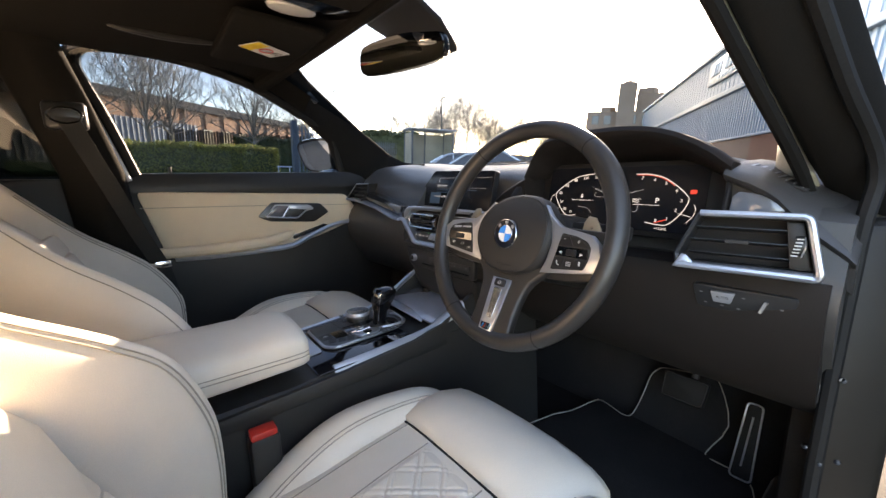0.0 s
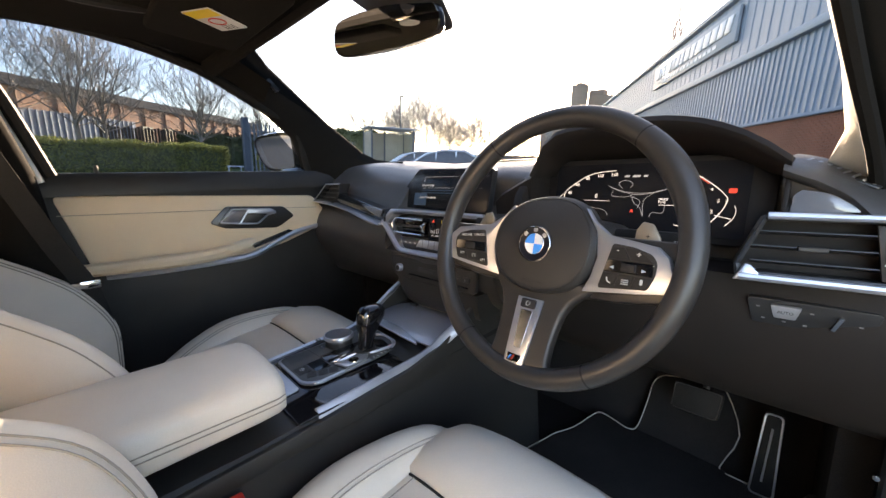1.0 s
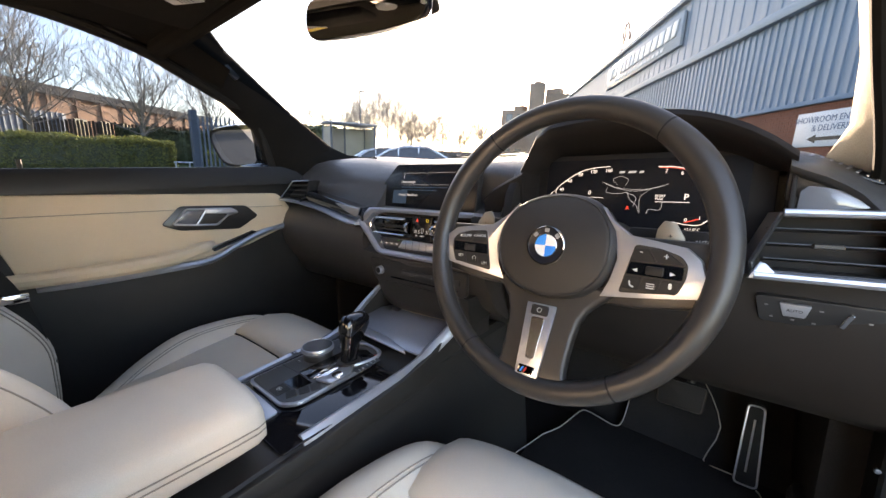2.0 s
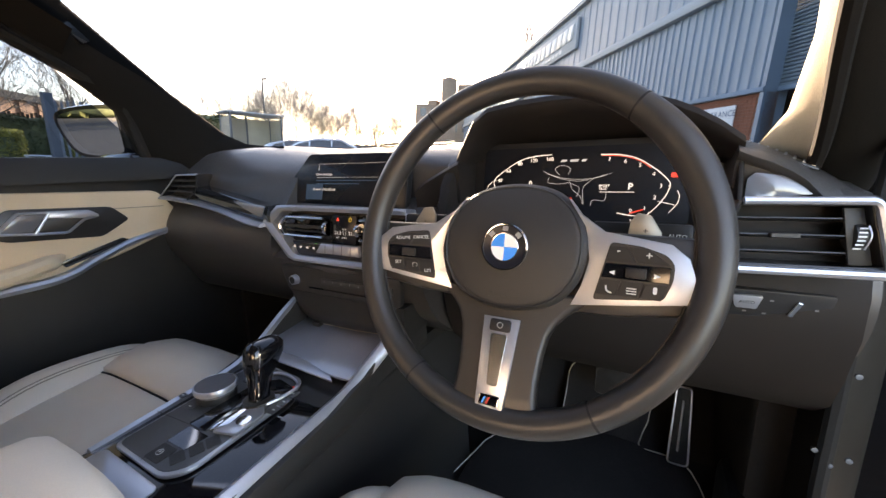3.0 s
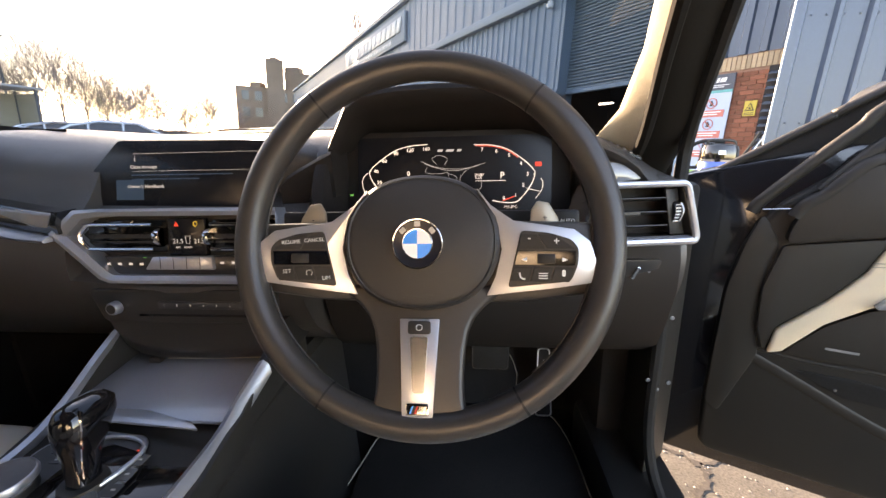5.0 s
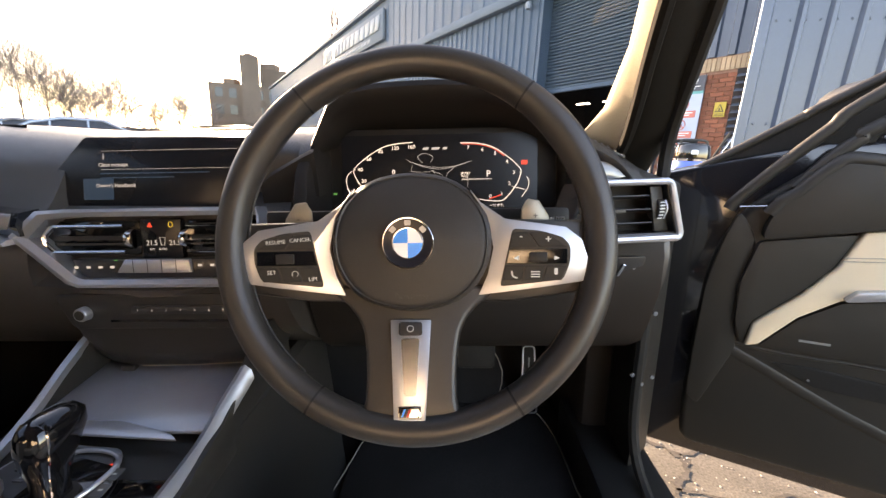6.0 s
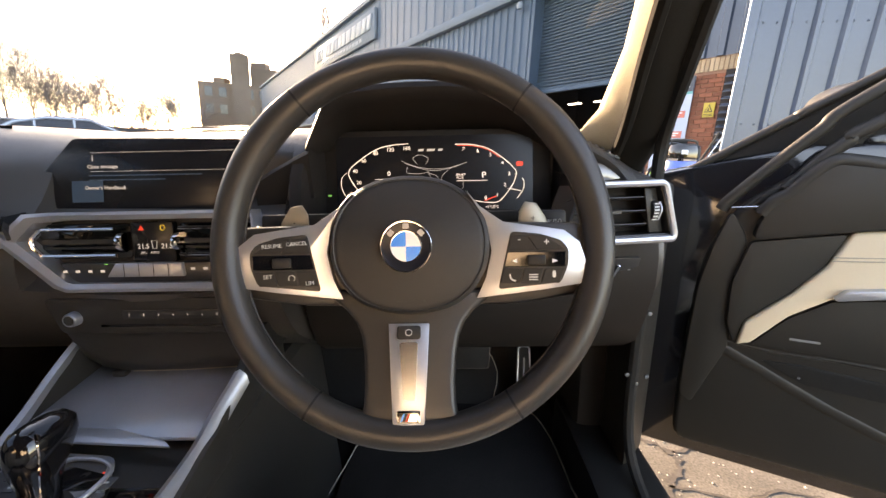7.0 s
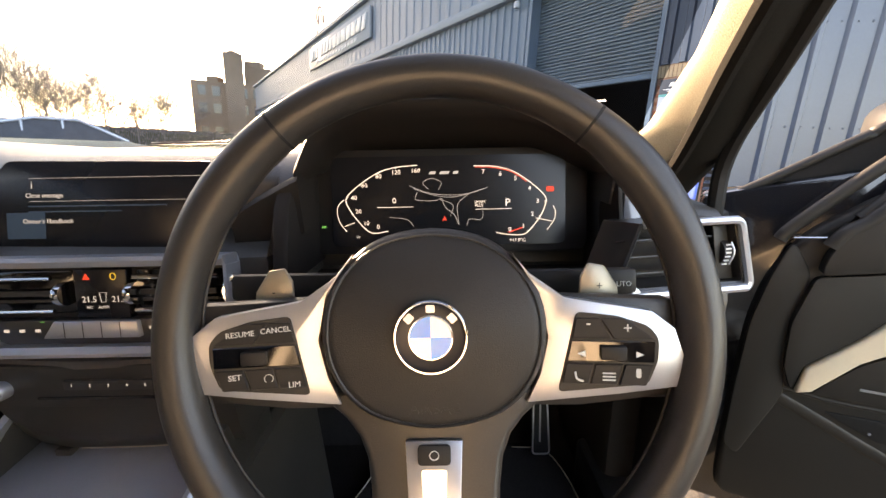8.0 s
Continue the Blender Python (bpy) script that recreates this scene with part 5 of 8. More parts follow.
part("silver_wing", prism([RVM @ Vector(p) for p in ((-va * 1.06, -vb - 0.002, 0.004), (-va * 0.92, -vb + 0.020, 0.002), (-va * 0.84, -vb + 0.018, 0.002), (-va * 0.66, -vb + 0.002, 0.004))], RVM.to_3x3() @ Vector((0, 0, 0.006)), 0.0015), SILVER, rv, "silver wing tip")
for k in range(3):
    part("slat", box((-va * 0.86, -0.001, -0.012), (va * 0.66, 0.001, 0.006), 0.0006, 1, RVM @ pose(0, -0.018 + 0.019 * k, -0.014, -12, 0, 0)), PLASTIC_SOFT, rv)
part("slat_tab", box((-0.014, -0.003, 0), (0.014, 0.003, 0.008), 0.001, 1, RVM @ pose(-0.01, 0.001, -0.010)), PLASTIC, rv)
part("wheel_panel", plate(RVM, [(va * 0.50, vb - 0.008), (va * 0.72, vb - 0.008), (va * 0.88, -vb + 0.011), (va * 0.62, -vb + 0.011)], 0.004, 0.001, z=-0.010), PLASTIC, rv)
tw = part("thumb_wheel", lathe([(0.001, -0.005), (0.015, -0.005), (0.016, 0.0), (0.015, 0.005), (0.001, 0.005)], RVM @ pose(va * 0.70, 0.002, -0.014, 0, 90, 0), 28), PLASTIC_SOFT, rv)
for k in range(6):
    part("wheel_mark", plate(RVM, rect(0.007, 0.0016, 0, va * 0.70 - 0.0008 * k, 0.011 - 0.0044 * k), 0.0004, z=0.0022 - 0.0004 * (k - 2.5) ** 2), PRINT, tw)
part("wheel_edge", tube(catmull([RVM @ Vector((va * 0.755, 0.014, -0.001)), RVM @ Vector((va * 0.775, 0.002, 0.002)), RVM @ Vector((va * 0.735, -0.012, -0.001))], 4), 0.0010, 5), SILVER, tw)
part("gloss_infill", prism([(0.596, 0.250, 0.922), (0.598, 0.256, 0.956), (0.606, 0.257, 0.964), (0.650, 0.257, 0.958), (0.660, 0.256, 0.950), (0.668, 0.253, 0.937), (0.640, 0.250, 0.934), (0.612, 0.248, 0.928)], (0, 0.006, 0), 0.001), SMOKE_PANEL, dash, "grey gloss panel above the side vent")

lvt = thing("side_vent", (-0.63, 0.22, 0.91), "black slatted air vent in a silver frame", "air vent", "side vents")
P1, P2, P3, P4, P5 = (Vector(p) for p in ((-0.703, 0.204, 0.917), (-0.636, 0.220, 0.974), (-0.556, 0.230, 0.975), (-0.572, 0.230, 0.928), (-0.592, 0.214, 0.911)))
back_v = Vector((0, 0.03, 0))
part("vent_back", prism([p + back_v for p in (P1, P2, P3, P4, P5)], (0, 0.01, 0)), PLASTIC, lvt)
part("vent_shell", loft([[P1, P2, P3, P4, P5], [p + back_v for p in (P1, P2, P3, P4, P5)]], cap=False), PLASTIC_SOFT, lvt, angle=20)
part("silver_bar", tube([P5, P1 + Vector((0.003, 0, 0)), P2, P3], 0.0024, 8), SILVER, lvt, "thin silver frame bar")
part("frame_edge", tube([P3, P4, P5], 0.0030, 8), PLASTIC_SOFT, lvt)
for f in (0.28, 0.52, 0.76):
    part("slat", tube([P1.lerp(P2, f) + back_v * 0.3, P5.lerp(P3, f) + back_v * 0.3], 0.0028, 6), PLASTIC_SOFT, lvt)

# light switch panel by the knee
lights = thing("light_switch_panel", (0.63, 0.225, 0.77), "black light switch panel with a bright key", "switch panel")
LM = facing((0.635, 0.2285, 0.80), (1, 0.06, 0), (0, -0.2, 1))
part("panel_face", plate(LM, rounded([(-0.068, 0.018, 0), (0.062, 0.018, 0), (0.056, -0.020, 0), (-0.060, -0.020, 0)], 0.006), 0.010, 0.0008, z=-0.009), PLASTIC_SOFT, lights)
part("auto_key", plate(LM, rounded([(-0.042, 0.012, 0), (-0.010, 0.012, 0), (-0.015, -0.006, 0), (-0.037, -0.006, 0)], 0.002), 0.005, 0.001, z=0.001), SILVER, lights, "bright lamp key")
text("AUTO", 0.006, LM @ pose(-0.026, 0.003, 0.0062), PLASTIC, lights)
for x, y in ((-0.055, 0.006), (0.0, 0.006), (-0.048, -0.011), (-0.026, -0.012), (-0.005, -0.013), (0.045, -0.002)):
    part("symbol", plate(LM, rect(0.004, 0.002, 0, x, y), 0.0003, z=0.0022), PRINT_DIM, lights)
part("dimmer_wheel", box((-0.003, -0.011, 0), (0.003, 0.011, 0.004), 0.001, 1, LM @ pose(0.024, -0.003, 0.001, 0, 0, -20)), CHROME, lights)
# knee bolster under the column
part("knee_panel", loft([[Vector((x, 0.238, 0.842)), Vector((x, 0.2305, 0.815)), Vector((x, 0.2305, 0.765)), Vector((x, 0.250, 0.70)), Vector((x, 0.272, 0.652)), Vector((x, 0.315, 0.618)), Vector((x, 0.36, 0.64)), Vector((x, 0.34, 0.84))] for x in (0.16, 0.25, 0.36, 0.47, 0.58, 0.70, 0.725)]), BINNACLE, dash, angle=50)
# demister and speaker grilles on top
for (x, y, z, w, d, n, rz) in ((0.640, 0.314, 0.983, 0.092, 0.034, 8, -12), (-0.02, 0.45, 1.033, 0.20, 0.03, 14, 0)):
    gm = pose(x, y, z + 0.004, 8 if n == 8 else 0, 24 if n == 8 else 0, rz)
    part("top_grille", box((-w / 2, -d / 2, -0.004), (w / 2, d / 2, 0.0), 0.002, 2, gm), PLASTIC_SOFT, dash)
    for i in range(n):
        part("grille_bar", box((-0.0015, -d * 0.38, 0), (0.0015, d * 0.38, 0.002), 0, 1, gm @ pose(-w * 0.42 + w * 0.84 * i / (n - 1), 0, 0)), SILVER if n == 8 else PLASTIC, dash)


# ---- passenger door ----
pdoor = thing("passenger_door", (-0.73, -0.1, 0.30), "closed car door with cream leather panel and silver armrest trim", "car door")
DX = -0.715
part("door_panel", prism([(DX, -0.52, 0.34), (DX, 0.46, 0.34), (DX, 0.44, 0.70), (DX, 0.32, 0.95), (DX, 0.25, 0.99), (DX, -0.50, 1.0)], (-0.06, 0, 0), 0.012, 3), PLASTIC, pdoor, "black lower door panel")
part("belt_capping", loft([[Vector((-0.69, y, 0.965)), Vector((-0.692, y, 1.005)), Vector((-0.705, y, 1.022)), Vector((-0.75, y, 1.024)), Vector((-0.75, y, 0.965))] for y in (-0.50, -0.2, 0.1, 0.30)]), PLASTIC, pdoor, "black window capping")
part("leather_panel", prism(rounded([(-0.705, -0.475, 0.968), (-0.705, 0.20, 0.935), (-0.705, 0.265, 0.845), (-0.705, 0.20, 0.815), (-0.705, 0.08, 0.775), (-0.705, -0.06, 0.748), (-0.705, -0.42, 0.765)], 0.02), (-0.02, 0, 0), 0.008, 3), CREAM_DOOR, pdoor, "cream leather door insert")
part("insert_seam", tube([(-0.7035, -0.47, 0.918), (-0.7035, -0.10, 0.905), (-0.7035, 0.21, 0.892)], 0.0012, 5), SEAM, pdoor)
part("armrest_roll", tube(catmull([(-0.69, -0.46, 0.775), (-0.672, -0.30, 0.772), (-0.670, -0.15, 0.775), (-0.682, -0.06, 0.790), (-0.70, -0.02, 0.80)], 5), [0.018] * 6 + [0.020] * 6 + [0.018] * 5 + [0.015, 0.012, 0.010, 0.006], 10), CREAM_DOOR, pdoor, "cream armrest roll")
pp = catmull([(-0.690, -0.40, 0.750), (-0.672, -0.30, 0.748), (-0.668, -0.15, 0.748), (-0.672, -0.04, 0.752), (-0.685, 0.04, 0.780), (-0.695, 0.12, 0.808), (-0.702, 0.20, 0.822), (-0.706, 0.26, 0.832)], 5)
part("armrest_trim", loft([[p + Vector((0.002, 0, 0.009)), p + Vector((0.007, 0, 0.002)), p + Vector((0.003, 0, -0.007)), p + Vector((-0.02, 0, -0.008)), p + Vector((-0.02, 0, 0.009))] for p in pp]), SILVER, pdoor, "satin silver armrest trim")
part("pull_recess", prism([(-0.698, -0.03, 0.785), (-0.700, 0.10, 0.822), (-0.700, 0.12, 0.812), (-0.698, -0.02, 0.772)], (-0.01, 0, 0), 0.002), GLOSS_BLACK, pdoor)
hp = part("handle_plate", prism(rounded([(-0.700, -0.142, 0.866), (-0.700, -0.092, 0.915), (-0.700, 0.089, 0.903), (-0.700, 0.124, 0.868), (-0.700, 0.062, 0.832), (-0.700, -0.10, 0.846)], 0.010), (-0.01, 0, 0), 0.003), PLASTIC_SOFT, pdoor, "black door handle plate")
part("lock_switch", prism([(-0.697, -0.112, 0.868), (-0.697, -0.078, 0.902), (-0.697, -0.030, 0.900), (-0.697, -0.060, 0.862)], (-0.006, 0, 0), 0.001), SMOKE_PANEL, hp, "grey lock switch")
part("handle_loop", tube(rounded([(-0.694, -0.116, 0.866), (-0.694, -0.079, 0.905), (-0.692, 0.040, 0.898), (-0.690, 0.058, 0.885), (-0.692, 0.030, 0.880), (-0.693, -0.004, 0.853), (-0.694, -0.058, 0.858)], 0.006), 0.0030, 8, closed=True), SILVER, hp, "bright handle edging")
part("handle_lever", prism(rounded([(-0.688, -0.030, 0.901), (-0.686, 0.044, 0.898), (-0.684, 0.058, 0.884), (-0.687, 0.028, 0.883), (-0.690, -0.036, 0.890)], 0.004), (-0.006, 0, 0), 0.0015), SILVER, hp, "satin silver pull lever")
part("handle_bar", tube([(-0.691, -0.028, 0.902), (-0.692, -0.058, 0.859)], 0.0032, 8), SILVER, hp)
part("lock_pin", tube([(-0.715, -0.38, 1.02), (-0.715, -0.38, 1.042)], 0.005, 8), PLASTIC_SOFT, pdoor)
part("window_frame", tube(catmull([(-0.702, -0.466, 1.015), (-0.682, -0.510, 1.165), (-0.654, -0.546, 1.268), (-0.643, -0.556, 1.304), (-0.634, -0.548, 1.331), (-0.625, -0.515, 1.349), (-0.618, -0.41, 1.351), (-0.620, -0.281, 1.336), (-0.635, -0.15, 1.305), (-0.652, -0.06, 1.268), (-0.676, 0.045, 1.220), (-0.694, 0.128, 1.180), (-0.706, 0.166, 1.130), (-0.722, 0.200, 1.02)], 6), 0.014, 10), RUBBER, pdoor, "black window frame")
strip = catmull([(-0.634, -0.548, 1.331), (-0.625, -0.515, 1.349), (-0.618, -0.41, 1.351), (-0.620, -0.281, 1.336), (-0.635, -0.15, 1.305), (-0.652, -0.06, 1.268), (-0.676, 0.045, 1.220)], 5)
part("cant_trim", loft([[p + Vector((0.004, 0, 0.008)) for p in strip], [p + Vector((0.045, 0, 0.036)) for p in strip], [p + Vector((0.090, 0, 0.056)) for p in strip], [p + Vector((0.05, 0, 0.060)) for p in strip]], closed=False, around=True), HEADLINER, body, "dark trim over the window")
# highlight along the frame, built as a pale strip
part("frame_highlight", tube(catmull([(-0.685, -0.484, 1.00), (-0.670, -0.532, 1.164), (-0.645, -0.570, 1.271), (-0.636, -0.580, 1.303), (-0.630, -0.574, 1.326), (-0.618, -0.552, 1.342), (-0.606, -0.520, 1.352)], 6), 0.0085, 10), SEAL, pdoor, "window frame edge with its shine painted pale")

# passenger door mirror
mir = thing("door_mirror", (-0.93, 0.2, 1.0), "black door mirror with a blue-edged glass", "door mirror", "door mirrors")
MM = facing((-0.936, 0.18, 1.096), (0.95, 0.28, 0), (0.0, -0.07, 1)) @ Matrix.Diagonal((1.32, 1.12, 1, 1))
mo = [(-0.088, 0.035), (-0.080, 0.055), (-0.05, 0.064), (0.02, 0.068), (0.075, 0.064), (0.088, 0.05), (0.090, -0.04), (0.082, -0.057), (0.05, -0.064), (-0.015, -0.060), (-0.052, -0.045), (-0.074, -0.010)]
mos = [Vector((p.x, p.y, 0)) for p in catmull([(x, y, 0) for x, y in mo], 4, closed=True)]
part("mirror_shell", loft([[MM @ Vector((p.x * k, p.y * k, z)) for p in mos] for k, z in ((1.0, 0.012), (1.06, 0.0), (1.05, -0.03), (0.9, -0.07), (0.5, -0.095))]), BODY_PAINT, mir, "gloss black mirror shell", angle=60)
part("mirror_glass", loft([[MM @ Vector((p.x * 0.88, p.y * 0.86, z)) for p in mos] for z in (0.0105, 0.0135)]), MIRROR, mir, "mirror glass")
part("mirror_arm", box((-0.90, 0.16, 1.00), (-0.72, 0.26, 1.035), 0.012, 3), BODY_PAINT, mir)

# ---- driver's door, swung open ----
ddoor = thing("driver_door", (0.95, 0.35, 0.30), "open car door with black and cream panels", "car door")
DA = radians(62)
DM = facing((0.955, 0.330, 0.0), (math.sin(DA), -math.cos(DA), 0), (0, 0, 1))   # x along the door from the hinge, y up, z towards the cabin


def dp(u, z, d=0.0):
    return DM @ Vector((u, z, d))


part("door_shell", prism([dp(u, z, -0.10) for u, z in ((-0.17, 0.31), (1.0, 0.31), (1.0, 0.98), (0.05, 0.98), (-0.17, 0.93))], (DM.to_3x3() @ Vector((0, 0, 1))) * 0.06, 0.01), BODY_PAINT, ddoor, "gloss black door shell")
DZ = DM.to_3x3() @ Vector((0, 0, 1))


def door_slab(name, poly, d0, thick, bevel, mat, label="", r=0.0):
    pts = [(p.x, p.y) for p in rounded([(u, z, 0) for u, z in poly], r)] if r else poly
    return part(name, prism([dp(u, z, d0) for u, z in pts], DZ * thick, bevel, 3), mat, ddoor, label, angle=50)


def door_sweep(name, pts, d, width, depth, mat, label=""):
    """A flattened roll along (u, z) points."""
    pp = catmull([dp(u, z, d) for u, z in pts], 6)
    rings = []
    for k, p in enumerate(pp):
        v = (pp[min(k + 1, len(pp) - 1)] - pp[max(k - 1, 0)]).normalized()
        side = v.cross(DZ).normalized()
        rings.append([p + side * math.cos(2 * math.pi * j / 12) * width + DZ * math.sin(2 * math.pi * j / 12) * depth for j in range(12)])
    return part(name, loft(rings), mat, ddoor, label, angle=70)


door_slab("door_panel", ((-0.082, 0.352), (0.95, 0.372), (0.95, 0.99), (0.06, 0.95), (-0.03, 0.875), (-0.066, 0.80), (-0.080, 0.72), (-0.084, 0.60), (-0.086, 0.47)), -0.050, 0.036, 0.014, DOOR_TRIM, "black lower door panel", 0.03)
door_slab("front_edge", ((-0.045, 0.868), (-0.012, 0.812), (-0.028, 0.730), (-0.026, 0.650), (-0.012, 0.600), (-0.06, 0.45), (-0.083, 0.47), (-0.082, 0.60), (-0.078, 0.72), (-0.064, 0.80)), -0.020, 0.008, 0.005, DOOR_TRIM, "", 0.02)
door_slab("front_flank", ((-0.010, 0.811), (0.115, 0.836), (0.094, 0.778), (0.058, 0.724), (-0.001, 0.657), (-0.009, 0.610), (-0.024, 0.652), (-0.027, 0.732)), -0.014, 0.012, 0.005, DOOR_TRIM, "", 0.008)
door_slab("leather_panel", ((-0.004, 0.608), (0.002, 0.656), (0.062, 0.725), (0.098, 0.780), (0.118, 0.840), (0.151, 0.845), (0.95, 0.90), (0.95, 0.735), (0.172, 0.735), (0.114, 0.722), (0.063, 0.680), (0.016, 0.616)), -0.012, 0.014, 0.005, CREAM_DOOR, "cream leather door insert")
for dz in (0.0, 0.006):
    part("insert_seam", tube([dp(0.100, 0.790 + dz, 0.0025), dp(0.17, 0.797 + dz, 0.0025), dp(0.5, 0.815 + dz, 0.0025)], 0.0009, 5), SEAM, ddoor)
door_slab("upper_panel", ((-0.010, 0.817), (-0.006, 0.847), (0.007, 0.880), (0.027, 0.897), (0.074, 0.950), (0.132, 0.944), (0.95, 1.0), (0.95, 0.905), (0.150, 0.848), (0.118, 0.843), (0.039, 0.828)), -0.012, 0.022, 0.008, DOOR_TRIM, "black upper door panel", 0.012)
door_sweep("panel_ridge", [(-0.004, 0.862), (0.010, 0.886), (0.028, 0.900), (0.050, 0.928), (0.075, 0.953), (0.10, 0.953), (0.14, 0.946)], 0.002, 0.012, 0.009, DOOR_TRIM)
door_slab("speaker_panel", ((0.018, 0.612), (0.064, 0.674), (0.116, 0.716), (0.174, 0.728), (0.95, 0.72), (0.95, 0.60), (0.195, 0.618), (0.112, 0.614)), -0.014, 0.010, 0.004, DOOR_TRIM, "black speaker panel", 0.006)
door_slab("unreadable_line", ((0.072, 0.634), (0.114, 0.635), (0.114, 0.639), (0.072, 0.638)), -0.004, 0.0008, 0, PRINT_DIM)
door_slab("armrest_trim", ((0.112, 0.727), (0.125, 0.743), (0.169, 0.752), (0.95, 0.780), (0.95, 0.765), (0.172, 0.737), (0.115, 0.724)), 0.0, 0.016, 0.004, SILVER, "satin silver pull handle")
door_sweep("lower_ledge", [(-0.02, 0.606), (0.05, 0.600), (0.12, 0.602), (0.20, 0.604), (0.95, 0.60)], -0.016, 0.004, 0.004, DOOR_TRIM)
door_sweep("pocket_lip", [(-0.03, 0.592), (0.035, 0.561), (0.100, 0.528), (0.180, 0.492), (0.30, 0.455), (0.60, 0.42)], -0.016, 0.012, 0.004, DOOR_TRIM, "map pocket lip")
door_slab("map_pocket", ((0.039, 0.580), (0.109, 0.584), (0.203, 0.579), (0.95, 0.57), (0.95, 0.54), (0.209, 0.543), (0.109, 0.546)), -0.015, 0.004, 0.001, RUBBER, "dark map pocket slot", 0.008)
part("panel_clip", lathe([(0.001, 0), (0.003, 0), (0.0025, 0.002), (0.001, 0.0022)], DM @ Matrix.Translation((0.098, 0.560, -0.009)), 10), CHROME, ddoor)
door_slab("window_channel", ((-0.171, 0.905), (-0.100, 0.945), (0.020, 1.022), (0.070, 1.056), (0.6, 1.38), (0.6, 1.0), (0.075, 0.955), (0.0, 0.89), (-0.05, 0.868), (-0.10, 0.86)), -0.075, 0.02, 0.004, RUBBER, "black window channel")
door_sweep("window_frame_rail", [(-0.171, 0.905), (-0.099, 0.946), (0.021, 1.022), (0.068, 1.053), (0.5, 1.32)], -0.052, 0.008, 0.008, DOOR_TRIM, "black outer window rail")
door_sweep("window_frame_rail", [(-0.062, 0.866), (-0.052, 0.884), (-0.010, 0.934), (0.052, 1.002), (0.113, 1.062), (0.5, 1.34)], -0.012, 0.010, 0.008, DOOR_TRIM, "glossy black window rail")
door_sweep("window_frame_rail", [(0.024, 0.906), (0.060, 0.956), (0.090, 0.988), (0.124, 1.016), (0.5, 1.25)], -0.006, 0.011, 0.009, DOOR_TRIM, "glossy black window rail")
part("trim_tip", tube([dp(-0.048, 0.872, -0.002), dp(-0.01, 0.8755, -0.002)], 0.0014, 6), CHROME, ddoor)

# driver's door mirror, outside the open door
dmir = thing("door_mirror", tuple(dp(0.14, 0.95, -0.14)), "black door mirror on the open driver's door", "door mirror", "door mirrors")
shell_rings = []
for d, k in ((-0.085, 0.55), (-0.10, 0.80), (-0.14, 0.96), (-0.20, 1.0), (-0.26, 0.95), (-0.295, 0.78), (-0.31, 0.45)):
    shell_rings.append([dp(0.155 + 0.078 * k * math.copysign(abs(math.cos(a)) ** 0.75, math.cos(a)), 1.036 + 0.056 * k * math.copysign(abs(math.sin(a)) ** 0.75, math.sin(a)), d) for a in [2 * math.pi * j / 24 for j in range(24)]])
part("mirror_shell", loft(shell_rings), PLASTIC_SOFT, dmir, "satin black mirror shell", angle=60)
part("mirror_foot", prism([dp(u, z, -0.055) for u, z in ((0.10, 0.955), (0.19, 0.965), (0.18, 1.005), (0.12, 1.0))], DZ * -0.09, 0.008), BODY_PAINT, dmir)

# ---- roof console, mirror, visor ----
rm = thing("rear_view_mirror", (-0.02, 0.08, 1.22), "frameless black rear-view mirror", "mirror")
RVW = facing((-0.032, 0.058, 1.283), (0.95, 0.31, -0.02), (0.0, -0.13, 1))
ro = catmull([(x, y, 0) for x, y in ((-0.125, -0.028), (-0.122, 0.022), (-0.08, 0.036), (0.0, 0.040), (0.08, 0.036), (0.122, 0.022), (0.122, -0.020), (0.06, -0.034), (-0.06, -0.038))], 4, closed=True)
part("mirror_shell", loft([[RVW @ Vector((p.x * k, p.y * k, z)) for p in ro] for k, z in ((1.0, 0.003), (1.03, -0.004), (1.0, -0.018), (0.8, -0.032), (0.3, -0.038))]), GLOSS_BLACK, rm, "gloss black mirror shell", angle=60)
part("mirror_glass", loft([[RVW @ Vector((p.x * 0.975, p.y * 0.96, z)) for p in ro] for z in (0.0025, 0.0045)]), MIRROR, rm, "dark mirror glass")
part("sensor_housing", prism([(-0.085, -0.005, 1.362), (0.110, -0.005, 1.362), (0.098, 0.080, 1.330), (0.075, 0.145, 1.292), (-0.045, 0.145, 1.292), (-0.070, 0.080, 1.330)], (0, 0.004, -0.016), 0.006, 3), PLASTIC, rm, "black sensor housing on the windscreen")
part("ball_joint", tube([(-0.01, 0.085, 1.290), (0.02, 0.085, 1.305), (0.03, 0.07, 1.315)], 0.016, 10), PLASTIC, rm)
oc = thing("overhead_console", (-0.02, -0.16, 1.33), "dark overhead console with two reading lamps", "overhead console")
part("console_shell", loft([[Vector((0.025 + 0.10 * math.cos(a) * k, -0.165 + 0.11 * math.sin(a) * k, z)) for a in [2 * math.pi * j / 28 for j in range(28)]] for k, z in ((1.05, 1.36), (1.0, 1.335), (0.85, 1.322), (0.3, 1.318))]), GLOSS_BLACK, oc, angle=60)
for s in (-1, 1):
    part("reading_lamp", loft([[Vector((0.025 + s * 0.052 + 0.026 * math.cos(a) * k, -0.19 + 0.05 * math.sin(a) * k, z)) for a in [2 * math.pi * j / 20 for j in range(20)]] for k, z in ((1.0, 1.326), (0.9, 1.317), (0.3, 1.315))]), SEAL, oc, "clear reading lamp lens")
